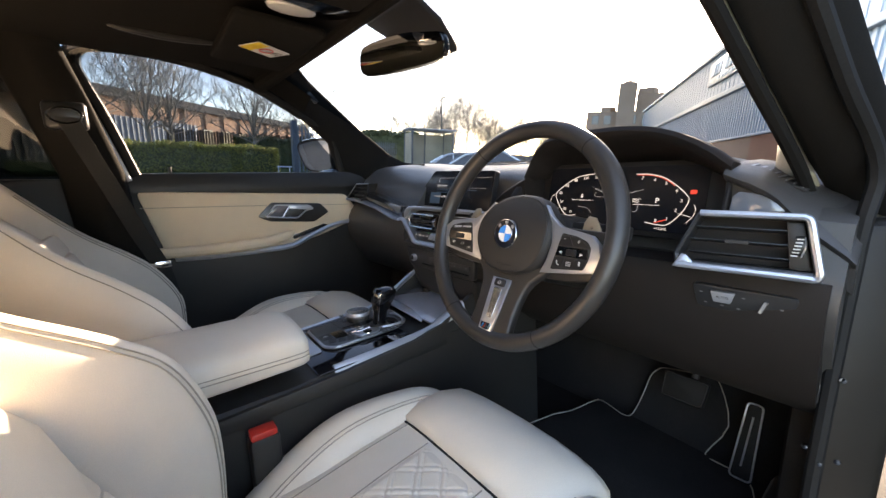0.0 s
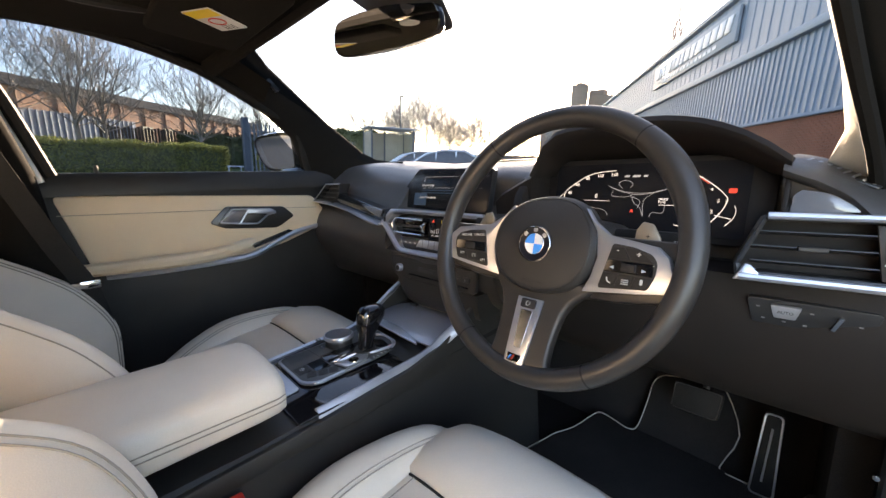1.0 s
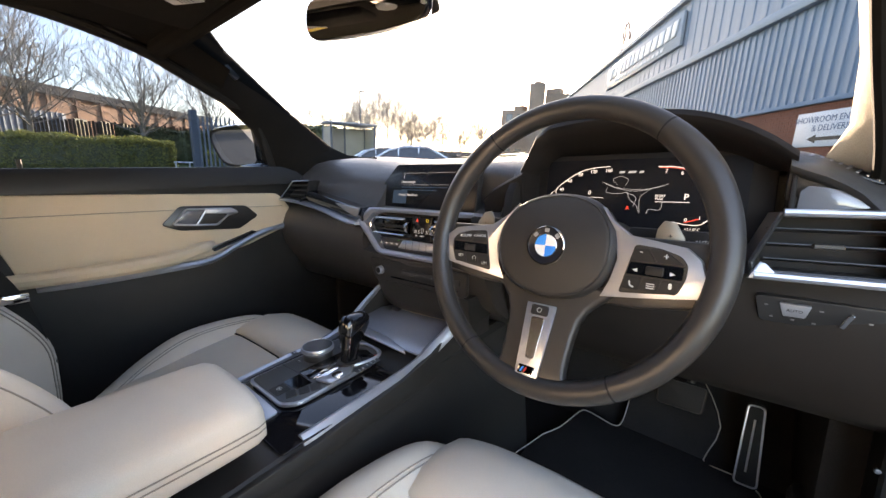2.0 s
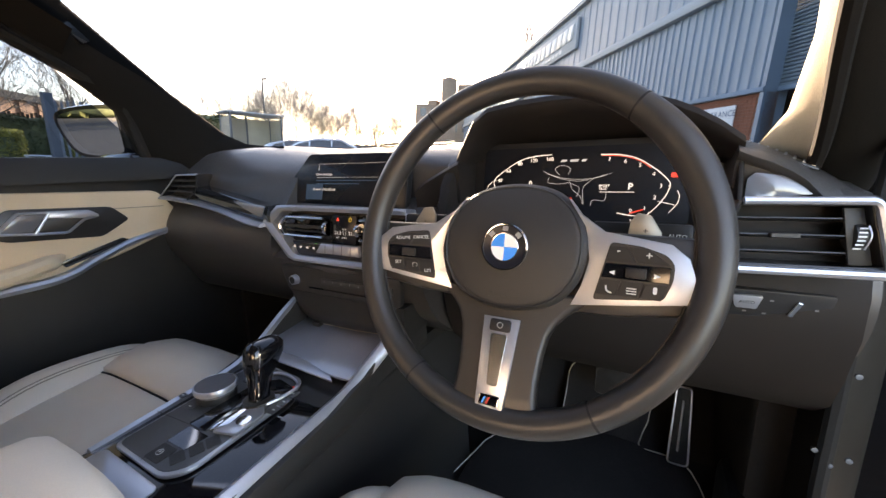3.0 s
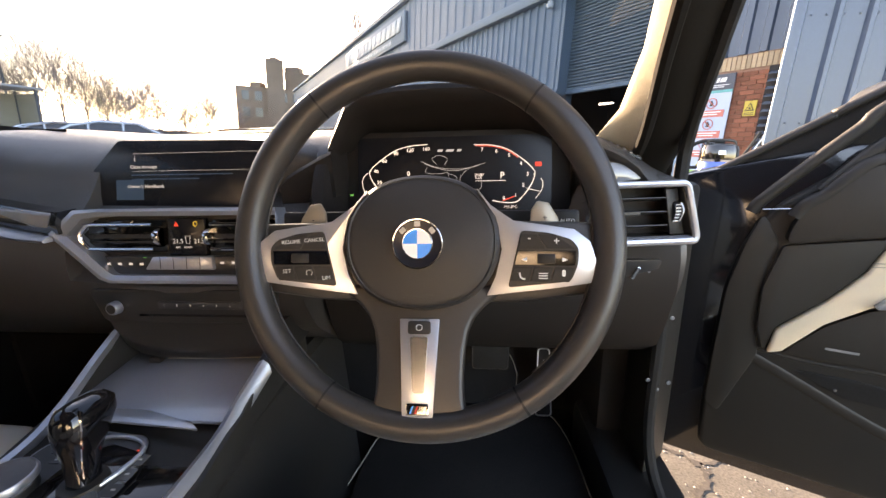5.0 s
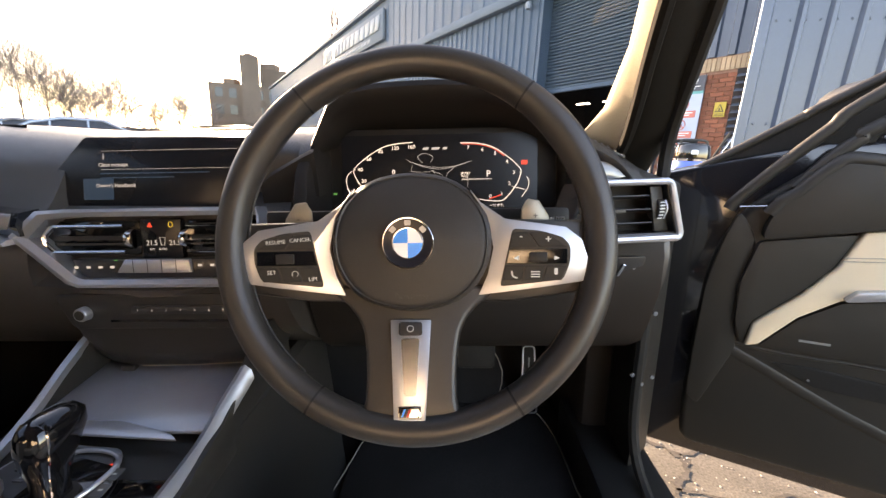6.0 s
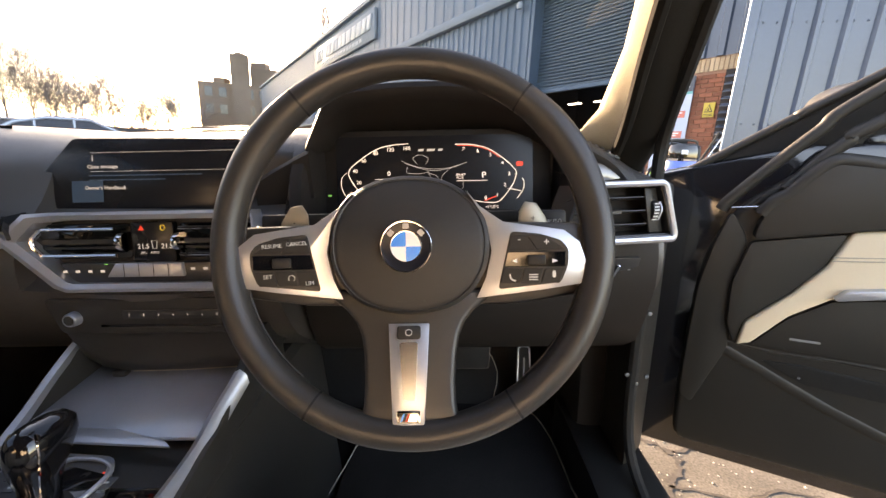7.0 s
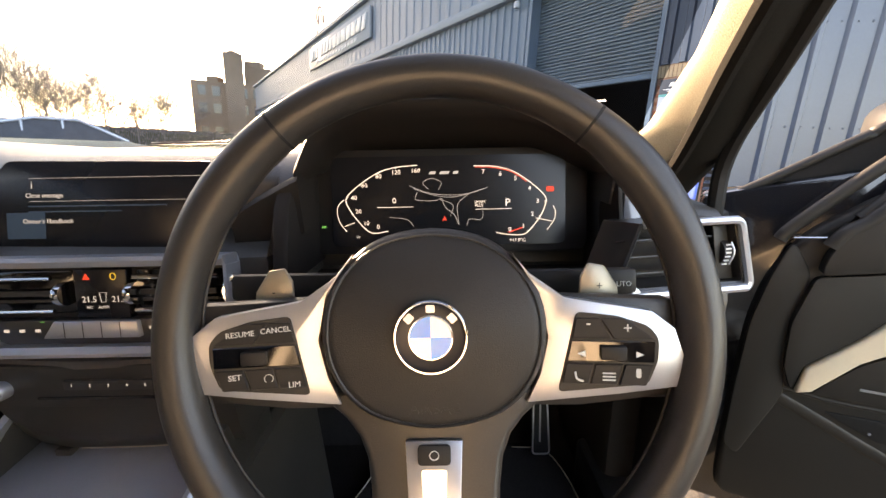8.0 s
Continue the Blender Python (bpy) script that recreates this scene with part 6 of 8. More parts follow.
for s in (-1, 1):
    vs = thing("sun_visor", (s * 0.33, -0.16, 1.33), "dark folded sun visor" + (" with a white and yellow warning label" if s < 0 else ""), "sun visor", "sun visors")
    part("visor_panel", prism(rounded([(s * 0.07, -0.100, 1.316), (s * 0.41, -0.105, 1.312), (s * 0.385, -0.285, 1.318), (s * 0.07, -0.285, 1.322)], 0.02), (0, 0, -0.016), 0.006, 3), HEADLINER, vs)
    if s < 0:
        VLM = facing((-0.235, -0.190, 1.2985), (-0.50, 0.83, 0.0), (1, 0.5, 0.0))
        lb = part("warning_label", plate(VLM, rect(0.097, 0.062, 0.003), 0.0012, z=0.0), WHITE_ENAMEL, vs, "white and yellow warning label")
        part("yellow_field", plate(VLM, rect(0.030, 0.058, 0, -0.031, 0.0), 0.0006, z=0.0012), material("label_yellow", (0.75, 0.55, 0.04), 0.6, vary=0.05), lb)
        part("red_circle", tube([VLM @ Vector((0.004 + 0.015 * math.cos(a), 0.015 * math.sin(a), 0.0016)) for a in [2 * math.pi * j / 20 for j in range(20)]], 0.0016, 4, closed=True), RED, lb)
        for k in range(4):
            part("unreadable_line", plate(VLM, rect(0.020, 0.002, 0, 0.034, 0.012 - 0.007 * k), 0.0005, z=0.0012), PLASTIC, lb)
part_handle = thing("grab_handle", (-0.41, -0.37, 1.36), "dark folding grab handle on the roof rail", "grab handle")
part("grip", tube(catmull([(-0.41, -0.255, 1.362), (-0.40, -0.275, 1.345), (-0.40, -0.37, 1.338), (-0.40, -0.46, 1.345), (-0.41, -0.48, 1.362)], 5), 0.009, 8), PLASTIC, part_handle)
part("pillar_badge", prism(rounded([(-0.640, 0.049, 1.296), (-0.640, 0.061, 1.305), (-0.640, 0.093, 1.273), (-0.640, 0.079, 1.265)], 0.004), (-0.010, 0, 0), 0.002), PLASTIC_SOFT, body)

# ---- floor mat and pedals ----
mat_o = thing("floor_mat", (0.40, 0.40, 0.265), "black carpet mat with a pale piped edge", "floor mat")
outline = catmull([(0.150, 0.10, 0.272), (0.150, 0.397, 0.272), (0.185, 0.50, 0.274), (0.203, 0.603, 0.276), (0.222, 0.618, 0.277), (0.262, 0.608, 0.277), (0.303, 0.598, 0.277), (0.319, 0.618, 0.284), (0.322, 0.676, 0.334), (0.321, 0.714, 0.371), (0.334, 0.736, 0.392), (0.361, 0.745, 0.402), (0.46, 0.760, 0.410), (0.494, 0.750, 0.400), (0.538, 0.680, 0.330), (0.515, 0.600, 0.276), (0.545, 0.585, 0.276), (0.61, 0.575, 0.275), (0.645, 0.48, 0.273), (0.655, 0.32, 0.272), (0.655, 0.10, 0.272)], 3, closed=True)
mat_flat = [(0.150, 0.10, 0.272), (0.150, 0.397, 0.272), (0.185, 0.50, 0.273), (0.203, 0.603, 0.274), (0.222, 0.618, 0.275), (0.262, 0.608, 0.275), (0.303, 0.598, 0.275), (0.319, 0.612, 0.276), (0.515, 0.600, 0.275), (0.545, 0.585, 0.275), (0.61, 0.575, 0.274), (0.645, 0.48, 0.273), (0.655, 0.32, 0.272), (0.655, 0.10, 0.272)]
mat_rise = [(0.319, 0.612, 0.277), (0.322, 0.676, 0.332), (0.321, 0.714, 0.369), (0.334, 0.736, 0.390), (0.361, 0.745, 0.400), (0.46, 0.760, 0.408), (0.494, 0.750, 0.398), (0.538, 0.680, 0.328), (0.515, 0.600, 0.276)]
part("mat_carpet", join(prism(mat_flat, (0, 0, -0.008)), prism(mat_rise, (0, 0.004, -0.008))), CARPET, mat_o)
part("mat_piping", tube(outline, 0.0016, 6, closed=True), PIPING, mat_o, "pale grey piping")
ped = thing("accelerator_pedal", (0.60, 0.60, 0.28), "black organ pedal with a metal-edged pad", "pedal")
pm = facing((0.597, 0.585, 0.365), (1, 0.0, 0), (0.06, 0.28, 0.96))
part("pedal_pad", plate(pm, rounded([(-0.024, -0.095, 0), (0.024, -0.095, 0), (0.020, 0.095, 0), (-0.014, 0.095, 0)], 0.010), 0.012, 0.003, z=-0.012), RUBBER, ped)
part("pad_edge", tube([pm @ p for p in rounded([(-0.021, -0.090, 0.001), (0.021, -0.090, 0.001), (0.018, 0.091, 0.001), (-0.012, 0.091, 0.001)], 0.010)], 0.0022, 6, closed=True), SILVER, ped)
part("pad_rib", tube([pm @ Vector((-0.002, -0.06, 0.001)), pm @ Vector((0.003, 0.06, 0.001))], 0.0022, 6), SILVER, ped)
brk = thing("brake_pedal", (0.46, 0.58, 0.36), "black rubber brake pedal on a steel arm", "pedal")
bm_ = facing((0.455, 0.590, 0.435), (1, 0, 0), (0, 0.35, 0.94))
part("pedal_pad", plate(bm_, rounded([(-0.052, -0.034, 0), (0.048, -0.034, 0), (0.054, 0.034, 0), (-0.052, 0.034, 0)], 0.010), 0.014, 0.004, z=-0.014), RUBBER, brk)
part("pad_edge", tube([bm_ @ p for p in rounded([(-0.049, -0.031, 0.001), (0.045, -0.031, 0.001), (0.051, 0.031, 0.001), (-0.049, 0.031, 0.001)], 0.010)], 0.0012, 6, closed=True), PLASTIC_SOFT, brk)
part("pedal_arm", tube([(0.47, 0.61, 0.45), (0.475, 0.66, 0.60), (0.47, 0.72, 0.75)], 0.009, 8), PLASTIC, brk)


# ---- outside: materials ----
ASPHALT = material("worn_concrete", (0.088, 0.080, 0.068), 0.9, grain=0.45, grain_size=130, bump=1.0, bump_size=160, vary=0.35, vary_size=5)
# CLAD is raised to offset the windscreen's dimming; CLAD_NEAR is seen without glass
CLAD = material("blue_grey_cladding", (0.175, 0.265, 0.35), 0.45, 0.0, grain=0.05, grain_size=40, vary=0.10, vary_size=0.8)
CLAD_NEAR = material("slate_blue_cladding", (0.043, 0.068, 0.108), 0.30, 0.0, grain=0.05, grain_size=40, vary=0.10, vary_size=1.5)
SHUTTER = material("blue_grey_shutter", (0.15, 0.21, 0.255), 0.45, 0.0, grain=0.06, grain_size=60, vary=0.12, vary_size=1.0)
BRICK = material("red_brick", (0.25, 0.088, 0.052), 0.9, grain=0.25, grain_size=50, vary=0.18, vary_size=1.5, random_vary=0.28, bump=0.5, bump_size=80)
BUFF = material("buff_brick", (0.40, 0.30, 0.20), 0.9, grain=0.2, grain_size=50, vary=0.12, vary_size=1.5, random_vary=0.18, bump=0.5, bump_size=80)
MORTAR = material("mortar", (0.25, 0.14, 0.10), 0.95, grain=0.2, grain_size=40, vary=0.1)
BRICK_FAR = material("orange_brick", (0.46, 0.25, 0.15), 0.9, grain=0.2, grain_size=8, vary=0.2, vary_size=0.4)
# near-black that paints in the shade inside the shed and behind the louvre
DARK_IN = material("shade_black", (0.02, 0.02, 0.022), 0.9, vary=0.2)
WHITE_SIGN = material("white_sign", (0.72, 0.76, 0.78), 0.5, vary=0.05, vary_size=2)
GREY_SIGN = material("pale_grey_sign", (0.36, 0.42, 0.47), 0.5, vary=0.06, vary_size=1)
FADED_RED = material("faded_red_print", (0.55, 0.16, 0.13), 0.5, vary=0.08)
YELLOW = material("yellow_sign", (0.55, 0.41, 0.06), 0.5, vary=0.05)
TEAL = material("teal_print", (0.05, 0.35, 0.36), 0.5, vary=0.05)
# distance haze on the office blocks is mixed into this paler brick colour
OFFICE_BRICK = material("haze_paled_brick", (0.34, 0.25, 0.19), 0.9, grain=0.15, grain_size=6, vary=0.2, vary_size=0.4)
GREEN_PAINT = material("green_print", (0.25, 0.50, 0.10), 0.5, vary=0.05)
PALISADE = material("grey_palisade", (0.16, 0.19, 0.22), 0.5, 0.3, vary=0.15, vary_size=3)
BARK = material("bare_bark", (0.30, 0.25, 0.20), 0.95, grain=0.3, grain_size=40, vary=0.2)
# far twigs and bushes: haze is put into the pale bark colour
BARK_FAR = material("haze_paled_twigs", (0.36, 0.33, 0.31), 0.95, grain=0.2, grain_size=10, vary=0.2)
def leaf_material(name, colour, through_colour):
    """A leaf: a rough face, and light that shines through it."""
    m = material(name, colour, 0.6, vary=0.5, vary_size=5, grain=0.4, grain_size=30)
    n, link = m.node_tree.nodes, m.node_tree.links.new
    tl, mix = n.new("ShaderNodeBsdfTranslucent"), n.new("ShaderNodeMixShader")
    tl.inputs["Color"].default_value = (*through_colour, 1)
    mix.inputs[0].default_value = 0.45
    link(n["Principled BSDF"].outputs[0], mix.inputs[1]), link(tl.outputs[0], mix.inputs[2])
    link(mix.outputs[0], n["Material Output"].inputs["Surface"])
    return m


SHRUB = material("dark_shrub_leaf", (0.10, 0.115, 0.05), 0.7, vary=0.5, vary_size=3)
HEDGE = leaf_material("hedge_leaf", (0.42, 0.38, 0.13), (0.60, 0.55, 0.14))
GRASS = material("verge_grass", (0.08, 0.13, 0.03), 0.9, vary=0.3, vary_size=2, grain=0.5, grain_size=40)
TIMBER = material("dark_timber", (0.09, 0.06, 0.04), 0.9, vary=0.3, vary_size=4)
PALE_CLAD = material("pale_grey_cladding", (0.26, 0.28, 0.30), 0.6, vary=0.08, vary_size=0.6)
CAR_SILVER = material("silver_car_paint", (0.68, 0.69, 0.70), 0.2, 0.6, coat=0.7, vary=0.05)
# grey base colour includes some reflected sky on the far window panes
CAR_GLASS = material("window_reflection_grey", (0.10, 0.11, 0.125), 0.05, coat=0.5, vary=0.1)
LAMP = material("shed_lamp", (1, 1, 1), 0.5, emit=(1.0, 0.95, 0.85), emit_power=1.5)
LAMP_POST = material("grey_lamp_post", (0.10, 0.11, 0.12), 0.5, 0.3, vary=0.15, vary_size=3)
MAST = material("mast_steel", (0.22, 0.17, 0.16), 0.6, 0.2, vary=0.2)
VAC_BLUE = material("blue_drum", (0.04, 0.12, 0.50), 0.3, coat=0.3, vary=0.08)
STEEL = material("bare_steel", (0.55, 0.55, 0.55), 0.25, 1.0, vary=0.1)
ROOF_FAR = material("dark_roof", (0.05, 0.045, 0.045), 0.9, vary=0.2, vary_size=0.5)

# ---- ground ----
gnd = grid(lambda u, v: Vector((-300 + 600 * u, -300 + 600 * v, 0.0)), 12, 12)
single("ground", gnd, ASPHALT, (0, 0, 0), "worn patched asphalt yard", "ground", kind="structure", inside=False)

# cracks and old repairs in the yard beside the sill
rng = random.Random(12)
TAR = material("crack_filler", (0.045, 0.040, 0.036), 0.95, grain=0.4, grain_size=90, vary=0.3, vary_size=9)
crack_bm = []
for line, w in ((((1.00, 0.95), (1.12, 0.86), (1.19, 0.80), (1.16, 0.72), (1.10, 0.66), (1.07, 0.55), (0.98, 0.35)), 0.016), (((1.19, 0.80), (1.33, 0.86), (1.50, 0.92), (1.75, 1.1)), 0.007), (((1.10, 0.66), (1.30, 0.62), (1.48, 0.66), (1.70, 0.60), (2.0, 0.62)), 0.006)):
    pp = catmull([(x, y, 0) for x, y in line], 7)
    lo_s, hi_s = [], []
    for k, p in enumerate(pp):
        d = (pp[min(k + 1, len(pp) - 1)] - pp[max(k - 1, 0)]).normalized()
        s = Vector((-d.y, d.x, 0)) * w * rng.uniform(0.3, 1.2)
        j = Vector((rng.uniform(-1, 1), rng.uniform(-1, 1), 0)) * 0.008
        lo_s.append(p + s + j + Vector((0, 0, 0.002))), hi_s.append(p - s + j + Vector((0, 0, 0.002)))
    crack_bm.append(loft([lo_s, hi_s], closed=False))
single("ground_crack", join(*crack_bm), TAR, (0, 0, 0), "dark jagged cracks in the worn yard", "ground", kind="structure", inside=False)
stone_bm = bmesh.new()
for _ in range(500):
    c = Vector((rng.uniform(0.95, 2.2), rng.uniform(0.1, 1.2), 0.001))
    r = rng.uniform(0.002, 0.006)
    vs_ = [stone_bm.verts.new(c + Vector((math.cos(a) * r * rng.uniform(0.7, 1.2), math.sin(a) * r * rng.uniform(0.7, 1.2), 0))) for a in (0, 1.26, 2.5, 3.8, 5.0)]
    tip = stone_bm.verts.new(c + Vector((0, 0, r * 0.6)))
    for k in range(5):
        stone_bm.faces.new((vs_[k], vs_[(k + 1) % 5], tip))
grit = single("grit", stone_bm, material("pale_grit", (0.34, 0.31, 0.27), 0.9, grain=0.3, grain_size=60, vary=0.4, vary_size=30), (0, 0, 0), "pale grit scattered on the worn yard", "gravel", kind="stuff", inside=False)

# ---- warehouse along the yard ----
W0, WD = Vector((0.25, 13.9, 0)), Vector((-0.547, 0.837, 0)).normalized()
WN = Vector((-0.837, -0.547, 0)).normalized()      # out of the wall, towards the yard
wh = thing("warehouse", W0, "blue-grey clad warehouse on a brick plinth", "warehouse", kind="structure", inside=False)


def wpt(k, z, out=0.0):
    """A point k metres along the wall, z up, out metres proud of it."""
    return W0 + WD * k + WN * out + Vector((0, 0, z))


def wall_box(k0, k1, z0, z1, o0, o1, bevel=0.0):
    return prism([wpt(k0, z0, o0), wpt(k1, z0, o0), wpt(k1, z0, o1), wpt(k0, z0, o1)], (0, 0, z1 - z0), bevel)


def ribbed(k0, k1, z0, z1, pitch, depth, out=0.0):
    """Trapezoid sheeting from k0 to k1."""
    pts, k = [], k0
    while k < k1:
        for f, o in ((0.0, 0.0), (0.52, 0.0), (0.60, depth), (0.92, depth), (1.0, 0.0)):
            pts.append((min(k + f * pitch, k1), o))
        k += pitch
    return loft([[wpt(a, z0, out + o) for a, o in pts], [wpt(a, z1, out + o) for a, o in pts], [wpt(a, z1, out - 0.05) for a, o in pts], [wpt(a, z0, out - 0.05) for a, o in pts]], closed=False, around=True)


DK0, DK1, BR_Z, TOP = -7.35, -3.95, 2.70, 7.6
part("lower_cladding", ribbed(DK1, 41.0, BR_Z, 5.05, 0.30, 0.035), CLAD, wh, "blue-grey ribbed steel cladding", angle=10)
part("upper_cladding", ribbed(-9.6, 41.0, 5.25, TOP, 0.60, 0.02, 0.10), CLAD, wh, "blue-grey upper cladding", angle=10)
part("flashing", wall_box(-9.6, 41.0, 5.02, 5.28, 0.0, 0.20, 0.02), GREY_SIGN, wh)
part("flashing", wall_box(DK1, 41.0, BR_Z - 0.06, BR_Z + 0.05, 0.0, 0.09, 0.01), CLAD, wh)
part("gutter", wall_box(-9.6, 41.0, TOP - 0.02, TOP + 0.18, -0.1, 0.30, 0.03), GREY_SIGN, wh)
part("plinth_core", wall_box(DK1, 41.0, 0, BR_Z - 0.05, -0.30, -0.012), MORTAR, wh)
part("pier_core", wall_box(-9.6, DK0, 0, BR_Z + 0.1, -0.30, -0.012), MORTAR, wh)
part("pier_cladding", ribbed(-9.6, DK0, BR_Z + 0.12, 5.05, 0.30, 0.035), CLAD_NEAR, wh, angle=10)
part("soldier_bed", wall_box(-9.6, DK0, BR_Z - 0.12, BR_Z + 0.12, -0.05, -0.006), MORTAR, wh)
part("roof", prism([wpt(-9.6, TOP + 0.1, 0.1), wpt(41, TOP + 0.1, 0.1), wpt(41, TOP + 2.5, -14), wpt(-9.6, TOP + 2.5, -14)], (0, 0, 0.1)), ROOF_FAR, wh)
part("end_wall", prism([wpt(41, 0, 0), wpt(41, 0, -14), wpt(41, TOP + 2.4, -14), wpt(41, TOP, 0)], WD * 0.2), CLAD, wh)
part("door_reveal", wall_box(DK1, DK1 + 0.10, 0, 5.05, -0.5, 0.05), CLAD, wh)
part("door_reveal", wall_box(DK0 - 0.10, DK0, 0, 5.05, -0.5, 0.03), CLAD, wh)
# shed walls and ceiling, their shade put into the colour
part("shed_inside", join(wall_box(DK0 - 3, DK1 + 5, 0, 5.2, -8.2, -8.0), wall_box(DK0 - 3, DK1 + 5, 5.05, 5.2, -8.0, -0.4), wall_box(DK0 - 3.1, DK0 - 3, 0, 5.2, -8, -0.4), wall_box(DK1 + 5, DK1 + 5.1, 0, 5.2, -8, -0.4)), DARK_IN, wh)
sh = part("roller_shutter", wall_box(DK0, DK1, 2.75, 4.95, -0.32, -0.30), SHUTTER, wh, "half-lowered blue-grey roller shutter")
for i in range(29):
    z = 2.75 + i * 0.0765
    pr = [(0.0, -0.300), (0.005, -0.284), (0.020, -0.264), (0.052, -0.262), (0.071, -0.284), (0.0765, -0.300)]
    part("shutter_slat", loft([[wpt(DK0, z + dz, o) for dz, o in pr], [wpt(DK1, z + dz, o) for dz, o in pr]], closed=False), SHUTTER, sh)
part("shutter_foot", wall_box(DK0, DK1, 2.66, 2.76, -0.34, -0.24, 0.01), CLAD, sh)
for k in (-2.48, -1.25):
    part("shed_lamp", wall_box(k, k + 0.6, 3.15, 3.20, -5.5, -5.38), LAMP, wh, "lit strip lamp inside the shed")

# long name board, its lettering as plain bars
nb = thing("name_board", wpt(11, 6.0, 0.2), "pale grey name board with raised pale lettering bars", "sign", inside=False)
part("board", wall_box(6.0, 16.3, 5.95, 7.25, 0.14, 0.26, 0.02), GREY_SIGN, nb)
k = 15.7
for w in (0.50, 0.26, 0.52, 0.0, 0.50, 0.46, 0.54, 0.44, 0.62, 0.56, 0.72, 0.60, 0.60, 0.52, 0.48):
    if w:
        bar = [wpt(k - 0.10, 6.42, 0.26), wpt(k - w - 0.10, 6.42, 0.26), wpt(k - w - 0.26, 7.02, 0.26), wpt(k - 0.26, 7.02, 0.26)]
        # darker copy set off below each bar, a painted shadow
        part("letter_shadow", prism([q + WD * 0.05 - Vector((0, 0, 0.05)) for q in bar], WN * 0.01), SHUTTER, nb)
        part("letter_bar", prism(bar, WN * 0.06, 0.012), WHITE_SIGN, nb)
    k -= w + 0.12 if w else 0.30
for i in range(15):
    k = 14.6 - i * 0.48
    part("letter_bar", wall_box(k - 0.34, k, 6.10, 6.26, 0.26, 0.29), WHITE_SIGN, nb)

# direction board on the plinth
db = thing("direction_board", wpt(-1.3, 1.6, 0.02), "white direction board with an arrow", "sign", inside=False)
part("board", wall_box(-3.25, -1.05, 1.65, 2.45, 0.0, 0.04, 0.01), WHITE_SIGN, db)
NAVY_PRINT = material("navy_print", (0.10, 0.15, 0.24), 0.5, vary=0.05)
for line, z, size, k in (("SHOWROOM ENTRANCE", 2.27, 0.20, -2.15), ("& DELIVERIES", 2.07, 0.20, -2.15)):
    text(line, size, facing(wpt(k, z, 0.044), -WD, (0, 0, 1)), NAVY_PRINT, db, depth=0.002)
for k, w in ((-3.15, 0.16), (-2.96, 0.10), (-2.82, 0.18)):
    part("mark_bar", prism([wpt(k + w, 1.36, 0.002), wpt(k, 1.36, 0.002), wpt(k - 0.05, 1.52, 0.002), wpt(k + w - 0.05, 1.52, 0.002)], WN * 0.012), WHITE_SIGN, db)
part("arrow", prism([wpt(-1.5, 1.83, 0.045), wpt(-1.75, 1.93, 0.045), wpt(-1.75, 1.87, 0.045), wpt(-2.6, 1.87, 0.045), wpt(-2.6, 1.79, 0.045), wpt(-1.75, 1.79, 0.045), wpt(-1.75, 1.73, 0.045)], WN * 0.006), PLASTIC, db)

# banner of site rules beside the door
bn = thing("site_banner", wpt(-7.9, 1.0, 0.02), "tall white site-safety banner with red and yellow panels", "banner", inside=False)
part("sheet", wall_box(-8.15, -7.55, 0.75, 2.55, 0.012, 0.03), material("banner_blue_white", (0.38, 0.48, 0.62), 0.45, vary=0.04), bn)
part("heading", wall_box(-8.15, -7.55, 2.29, 2.55, 0.03, 0.036), material("banner_navy", (0.035, 0.05, 0.075), 0.45, vary=0.05), bn)
for k, w in ((-7.80, 0.08), (-7.90, 0.04), (-8.01, 0.09)):
    part("heading_bar", prism([wpt(k + w, 2.42, 0.036), wpt(k, 2.42, 0.036), wpt(k - 0.02, 2.49, 0.036), wpt(k + w - 0.02, 2.49, 0.036)], WN * 0.004), WHITE_SIGN, bn)
for z, a, b in ((2.365, -8.08, -7.62), (2.335, -8.00, -7.70)):
    part("unreadable_line", wall_box(a, b, z, z + 0.012, 0.036, 0.040), WHITE_SIGN, bn)
part("teal_bar", wall_box(-8.15, -7.55, 2.245, 2.29, 0.03, 0.036), TEAL, bn)
for z in (1.84, 1.48, 1.14):
    part("red_bar", wall_box(-8.08, -7.62, z, z + 0.12, 0.03, 0.036), FADED_RED, bn)
    for dz, k0, k1 in ((0.075, -8.03, -7.67), (0.035, -7.98, -7.72)):
        part("unreadable_line", wall_box(k0, k1, z + dz, z + dz + 0.018, 0.036, 0.040), WHITE_SIGN, bn)
    c = wpt(-7.85, z + 0.235, 0.036)
    part("ban_ring", tube([c + WD * 0.085 * math.cos(a) + Vector((0, 0, 0.085 * math.sin(a))) for a in [2 * math.pi * j / 18 for j in range(18)]], 0.009, 5, closed=True), FADED_RED, bn)
    part("ban_stroke", tube([c + WD * 0.06 + Vector((0, 0, 0.06)), c - WD * 0.06 - Vector((0, 0, 0.06))], 0.008, 5), FADED_RED, bn)
    part("ban_symbol", prism([c + WD * u + Vector((0, 0, v)) for u, v in ((-0.02, -0.045), (0.03, -0.045), (0.015, 0.0), (0.045, 0.02), (0.0, 0.05), (-0.03, 0.0))], WN * 0.003), PLASTIC, bn)
part("green_bar", wall_box(-8.10, -7.60, 0.78, 0.90, 0.03, 0.036), GREEN_PAINT, bn)
part("yellow_triangle", prism([wpt(-7.96, 0.93, 0.03), wpt(-7.74, 0.93, 0.03), wpt(-7.85, 1.12, 0.03)], WN * 0.006), YELLOW, bn)
part("triangle_mark", prism([wpt(-7.89, 0.96, 0.037), wpt(-7.81, 0.96, 0.037), wpt(-7.85, 1.04, 0.037)], WN * 0.003), PLASTIC, bn)
